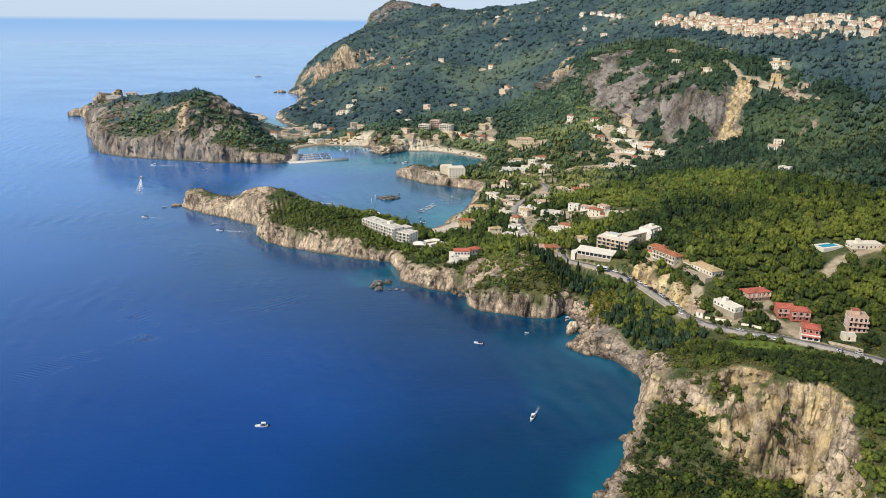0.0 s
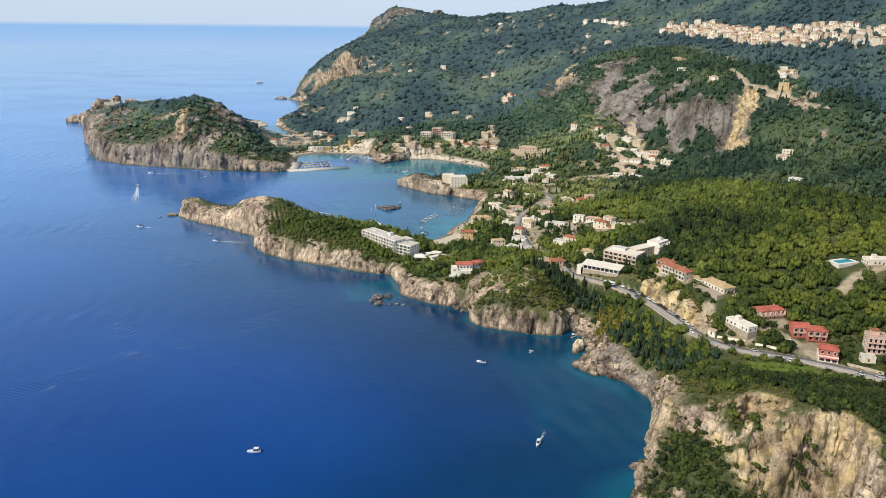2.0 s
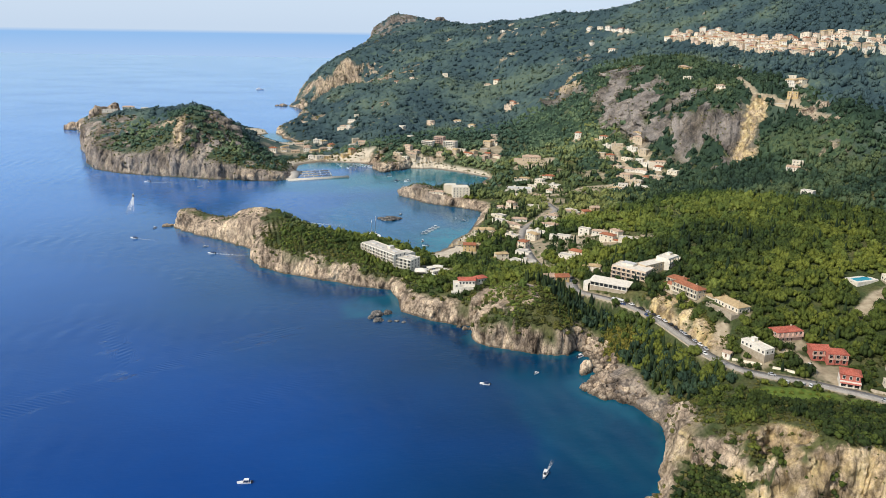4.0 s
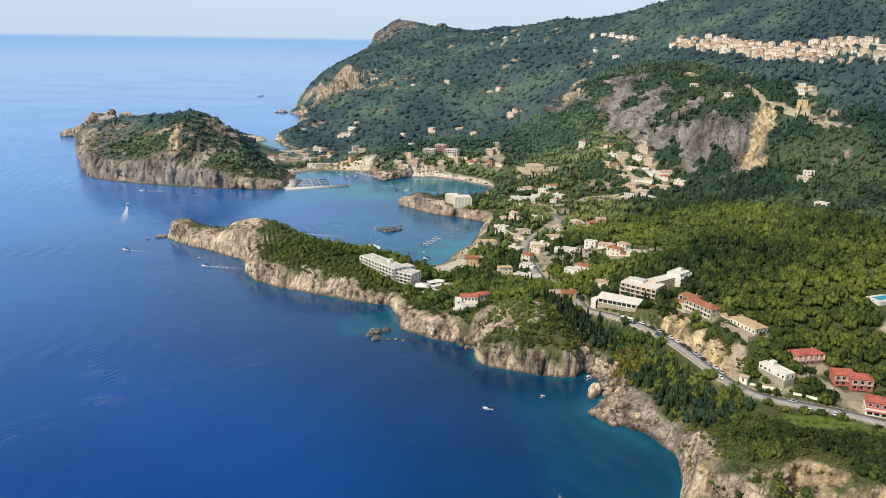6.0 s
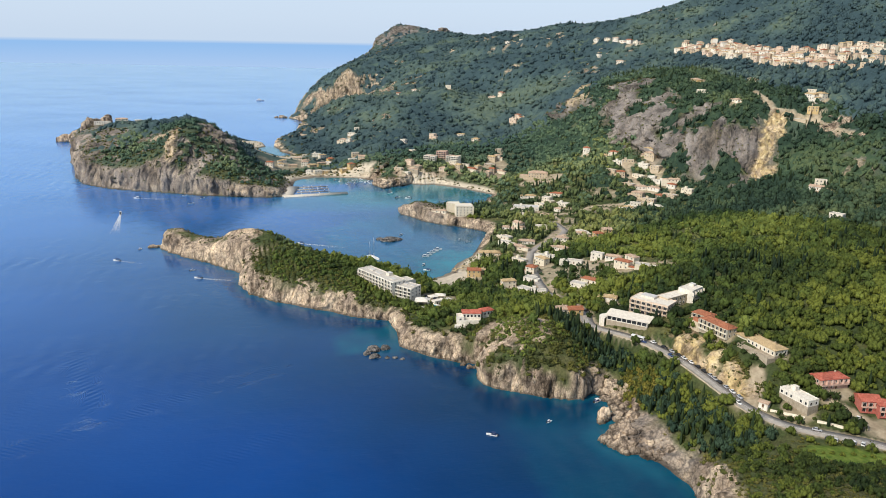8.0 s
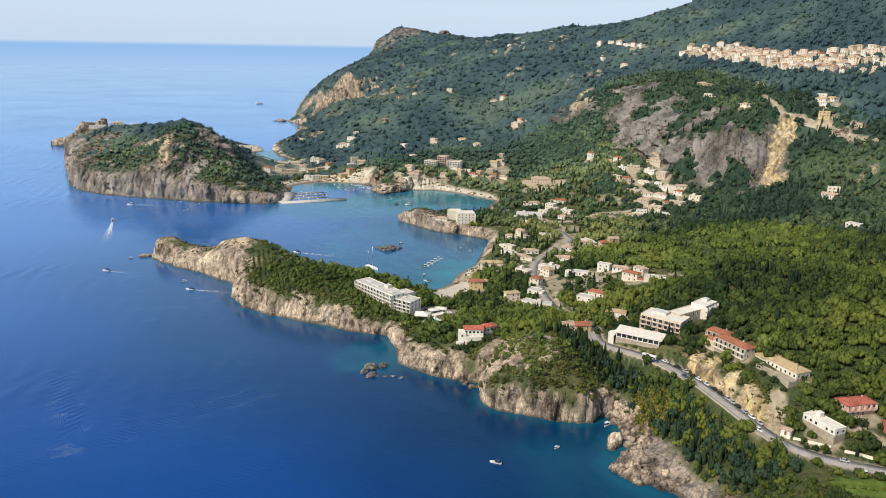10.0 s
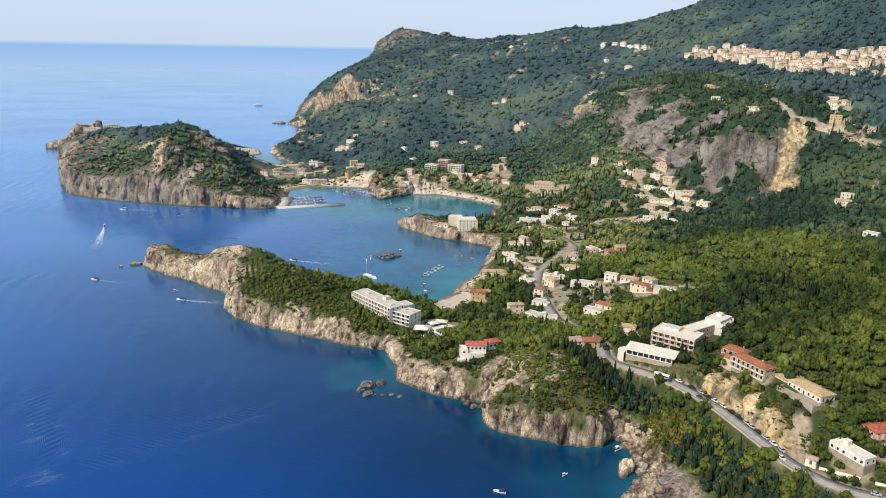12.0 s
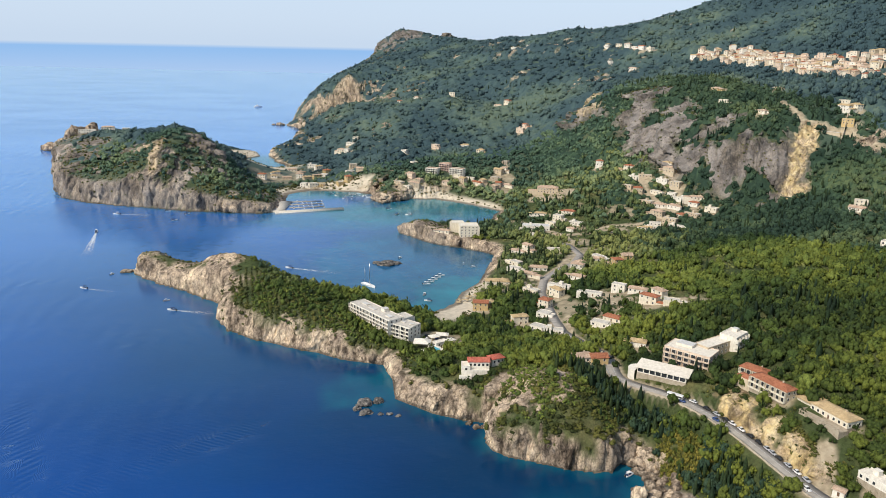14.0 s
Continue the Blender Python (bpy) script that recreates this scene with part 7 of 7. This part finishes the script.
grow("east_wood", east, HALF, 3.0, 5.0, 0.16, "on the eastern slope", EAST_LEAF)
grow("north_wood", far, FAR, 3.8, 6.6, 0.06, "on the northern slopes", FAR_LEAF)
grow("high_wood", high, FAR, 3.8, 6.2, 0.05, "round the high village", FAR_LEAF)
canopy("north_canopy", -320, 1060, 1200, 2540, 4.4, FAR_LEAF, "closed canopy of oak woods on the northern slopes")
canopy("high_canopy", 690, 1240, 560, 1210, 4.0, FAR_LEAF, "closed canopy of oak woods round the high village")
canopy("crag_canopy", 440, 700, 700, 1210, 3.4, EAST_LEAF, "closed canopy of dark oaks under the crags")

# scrub that clings to the cliffs and covers bare ground
bx, by, bz = FV[:, 0], FV[:, 1], FV[:, 2]
patch = fbm(bx / 12, by / 12, bz / 9, 3, 131)
amount = np.where(by < 300, 0.045, np.where(by < 560, 0.03 + 0.10 * (FA[:, 0] < 0.4), np.where(by < 1250, 0.04 + 0.10 * (FA[:, 0] < 0.4), 0.12))) * ramp(patch, -0.12, 0.40) * ramp(bz, 3, 14) * np.where(by < 300, 1.0, FA[:, 1] < 0.6)
k = np.nonzero(DRAW.uniform(0, 1, bx.shape) < 0.75 * amount)[0]
low = (blot(gx, gy, 195, 291, 17, 14) < 0.3) & (gd > 3) & (gh > 1.5) & in_view & ((gx < 215) & (gy < 302) & (gg < 1.6) | (blot(gx, gy, 186, 490, 44, 52) > 0.3) & (gd > 4) & (rock < 0.5) | (gd > 6) & (gd < 40) & (gx < 200) & (gy > 560) | (gd > 6) & (rock > 0.2) & (gy > 700))
j = np.nonzero(low & (DRAW.uniform(0, 1, gx.shape) < np.where(gy < 302, 0.35, np.where(gy < 720, np.where(gx < 96, 0.85, 0.42), np.where(gy < 1240, 0.5, 0.3)))))[0]
bx, by, bz = np.concatenate([bx[k], px[j]]), np.concatenate([by[k], py[j]]), np.concatenate([bz[k], pz[j]])
free = built_free(bx, by, 1.0) & ((blot(bx, by, 195, 291, 17, 14) < 0.3) | (bz > 38))
bx, by, bz = bx[free], by[free], bz[free]
s = DRAW.uniform(0.7, 1.8, len(bx)) * (1 + 0.9 * ramp(by, 700, 1300)) * np.where(by < 302, 1.25, np.where((by < 560) & (bx < 215), 1.9, np.where(by < 700, 1.5, 1.0)))
tone = np.clip(0.5 + 0.5 * fbm(bx / 20, by / 20, 0, 2, 141) + DRAW.uniform(-0.3, 0.3, len(bx)), 0.02, 0.98)
tall = s * DRAW.uniform(0.8, 1.2, len(bx))
for name, shapes, k in (("scrub", BUSH, by < 720), ("far_scrub", FAR_BUSH, by >= 720)):
    plant(name, shapes, bx[k], by[k], (bz - 0.35 * s)[k], s[k], tall[k], tone[k], SCRUB, "dry green and brown scrub on the cliffs", "scrub")
# low thicket between the trees
tx, ty = scatter(110, 470, 180, 620, 3.4)
tx, ty, th, td = wooded(tx, ty)
j = DRAW.uniform(0, 1, tx.shape) < 0.2
s = DRAW.uniform(0.9, 1.8, j.sum())
plant("thicket", BUSH, tx[j], ty[j], th[j] - 0.3, s, s, tone_of(tx, ty)[j], LEAF, "low green thicket between the trees", "scrub")
# dark thicket on the talus under the tall cliff, maquis on the ground above it
tx, ty = scatter(140, 236, 186, 292, 2.1)
th, td = shape(tx, ty)
tn = fbm(tx / 15, ty / 15, 0, 3, 161)
j = (beside_cliff(tx, ty) < -2.5 + 5 * tn) & (td > 8) & (tn > -0.5) & (th > 3)
s = DRAW.uniform(1.3, 2.7, j.sum())
plant("talus_thicket", HALF, tx[j], ty[j], th[j] - 0.4, s, s * DRAW.uniform(0.9, 1.4, j.sum()), np.clip(0.26 + 0.4 * tn[j] + DRAW.uniform(-0.25, 0.25, j.sum()), 0.02, 0.98), LEAF, "dark green thicket on the talus under the cliff", "scrub")
tx, ty = scatter(194, 345, 170, 345, 2.0)
th, td = shape(tx, ty)
tn = fbm(tx / 18, ty / 18, 0, 3, 163)
j = (beside_cliff(tx, ty) > 2.5) & (td > 7) & (line_distance(tx, ty, ROAD)[0] > 6) & built_free(tx, ty) & (blot(tx, ty, 272, 318, 22, 11, -25) < 0.4) & (DRAW.uniform(0, 1, tx.shape) < 0.75)
s = DRAW.uniform(0.7, 1.7, j.sum())
plant("maquis", FAR_BUSH, tx[j], ty[j], th[j] - 0.35, s, s * 0.9, np.clip(0.45 + 0.6 * tn[j] + DRAW.uniform(-0.25, 0.25, j.sum()), 0.02, 0.98), SCRUB, "low olive-brown maquis on the ground above the cliffs", "scrub")
# thick scrub on the knob and along the peninsula
kx, ky = [np.concatenate(p) for p in zip(scatter(146, 224, 436, 545, 2.0), scatter(4, 150, 560, 840, 2.7))]
kh, kd = shape(kx, ky)
kn = fbm(kx / 13, ky / 13, 0, 3, 181)
j = (held(kx, ky) > 0.35) & (kd > 6) & (kh + 12 * kn > 9) & (kn > np.where(kx > 150, 0.0, -0.2)) & built_free(kx, ky, 1.0)
s = DRAW.uniform(0.8, 2.1, j.sum())
plant("headland_scrub", FAR, kx[j], ky[j], kh[j] - 0.3, s, s * DRAW.uniform(0.9, 1.4, j.sum()), np.clip(0.62 + 0.6 * kn[j] + DRAW.uniform(-0.34, 0.34, j.sum()), 0.02, 0.98), SLOPE_LEAF, "thick green scrub on the heads of the cliffs", "scrub")
# bushes in the clearings of the valley
tx, ty = scatter(150, 440, 540, 1040, 4.6)
th, td = shape(tx, ty)
j = (td > 12) & (th > 2) & (line_distance(tx, ty, ROAD)[0] > 5) & built_free(tx, ty, 1.0) & (DRAW.uniform(0, 1, tx.shape) < 0.42)
s = DRAW.uniform(0.9, 2.3, j.sum())
plant("valley_bushes", BUSH, tx[j], ty[j], th[j] - 0.3, s, s * DRAW.uniform(0.9, 1.5, j.sum()), tone_of(tx, ty)[j], MID_LEAF, "scattered green bushes among the valley's houses", "scrub")
# dark pines and cypresses in the hollow behind the knob and below the road
gx_, gy_ = [np.concatenate(p) for p in zip(scatter(206, 256, 440, 508, 2.9), scatter(222, 262, 346, 440, 3.6))]
gh_, gd_ = shape(gx_, gy_)
in_hollow = line_distance(gx_, gy_, [(214, 491), (222, 476), (232, 462), (240, 455)])[0] < 10
j = (in_hollow | ((gy_ < 440) & (gx_ > 226 + 5 * fbm(gx_ / 12, gy_ / 12, 0, 2, 191)))) & (gd_ > 8) & (line_distance(gx_, gy_, ROAD)[0] > 11) & built_free(gx_, gy_, 1.0) & (blot(gx_, gy_, 237, 432, 10, 14, -15) < 0.4)
t = DRAW.uniform(5.0, 10.0, gx_.shape)
slim = DRAW.uniform(0, 1, gx_.shape) < 0.4
plant("pine_grove", FULL, gx_[j & ~slim], gy_[j & ~slim], gh_[j & ~slim] - 0.2, 0.34 * t[j & ~slim], 0.62 * t[j & ~slim], DRAW.uniform(0.05, 0.45, (j & ~slim).sum()), EAST_LEAF, "dark green pines in the hollow below the road", "wood")
plant("cypress_grove", SPIRES, gx_[j & slim], gy_[j & slim], gh_[j & slim] - 0.2, 1.1 * t[j & slim], t[j & slim], DRAW.uniform(0.2, 0.9, (j & slim).sum()), CYPRESS, "dark slim cypresses in the hollow below the road", "wood")
# golden cane beside the cove
cx, cy = scatter(216, 256, 404, 458, 1.5)
c = (blot(cx, cy, 235, 430, 12, 19, -15) > 0.5) & built_free(cx, cy)
cx, cy = cx[c], cy[c]
s = DRAW.uniform(0.9, 1.7, len(cx))
plant("cane_thicket", BUSH, cx, cy, height(cx, cy) - 0.2, s, s * 1.9, DRAW.uniform(0.1, 0.9, len(cx)), CANE, "golden-green cane thicket beside the cove", "scrub")
# scrub on the yellow bank above the road
bx, by = scatter(263, 282, 376, 456, 1.7)
c = (fbm(bx / 6, by / 6, 0, 3, 151) > -0.02) & built_free(bx, by) & (line_distance(bx, by, ROAD)[0] > 6.5)
bx, by = bx[c], by[c]
s = DRAW.uniform(0.6, 1.5, len(bx))
plant("bank_scrub", BUSH, bx, by, height(bx, by) - 0.3, s, s, DRAW.uniform(0.1, 0.9, len(bx)), SCRUB, "dry scrub clinging to the yellow bank", "scrub")
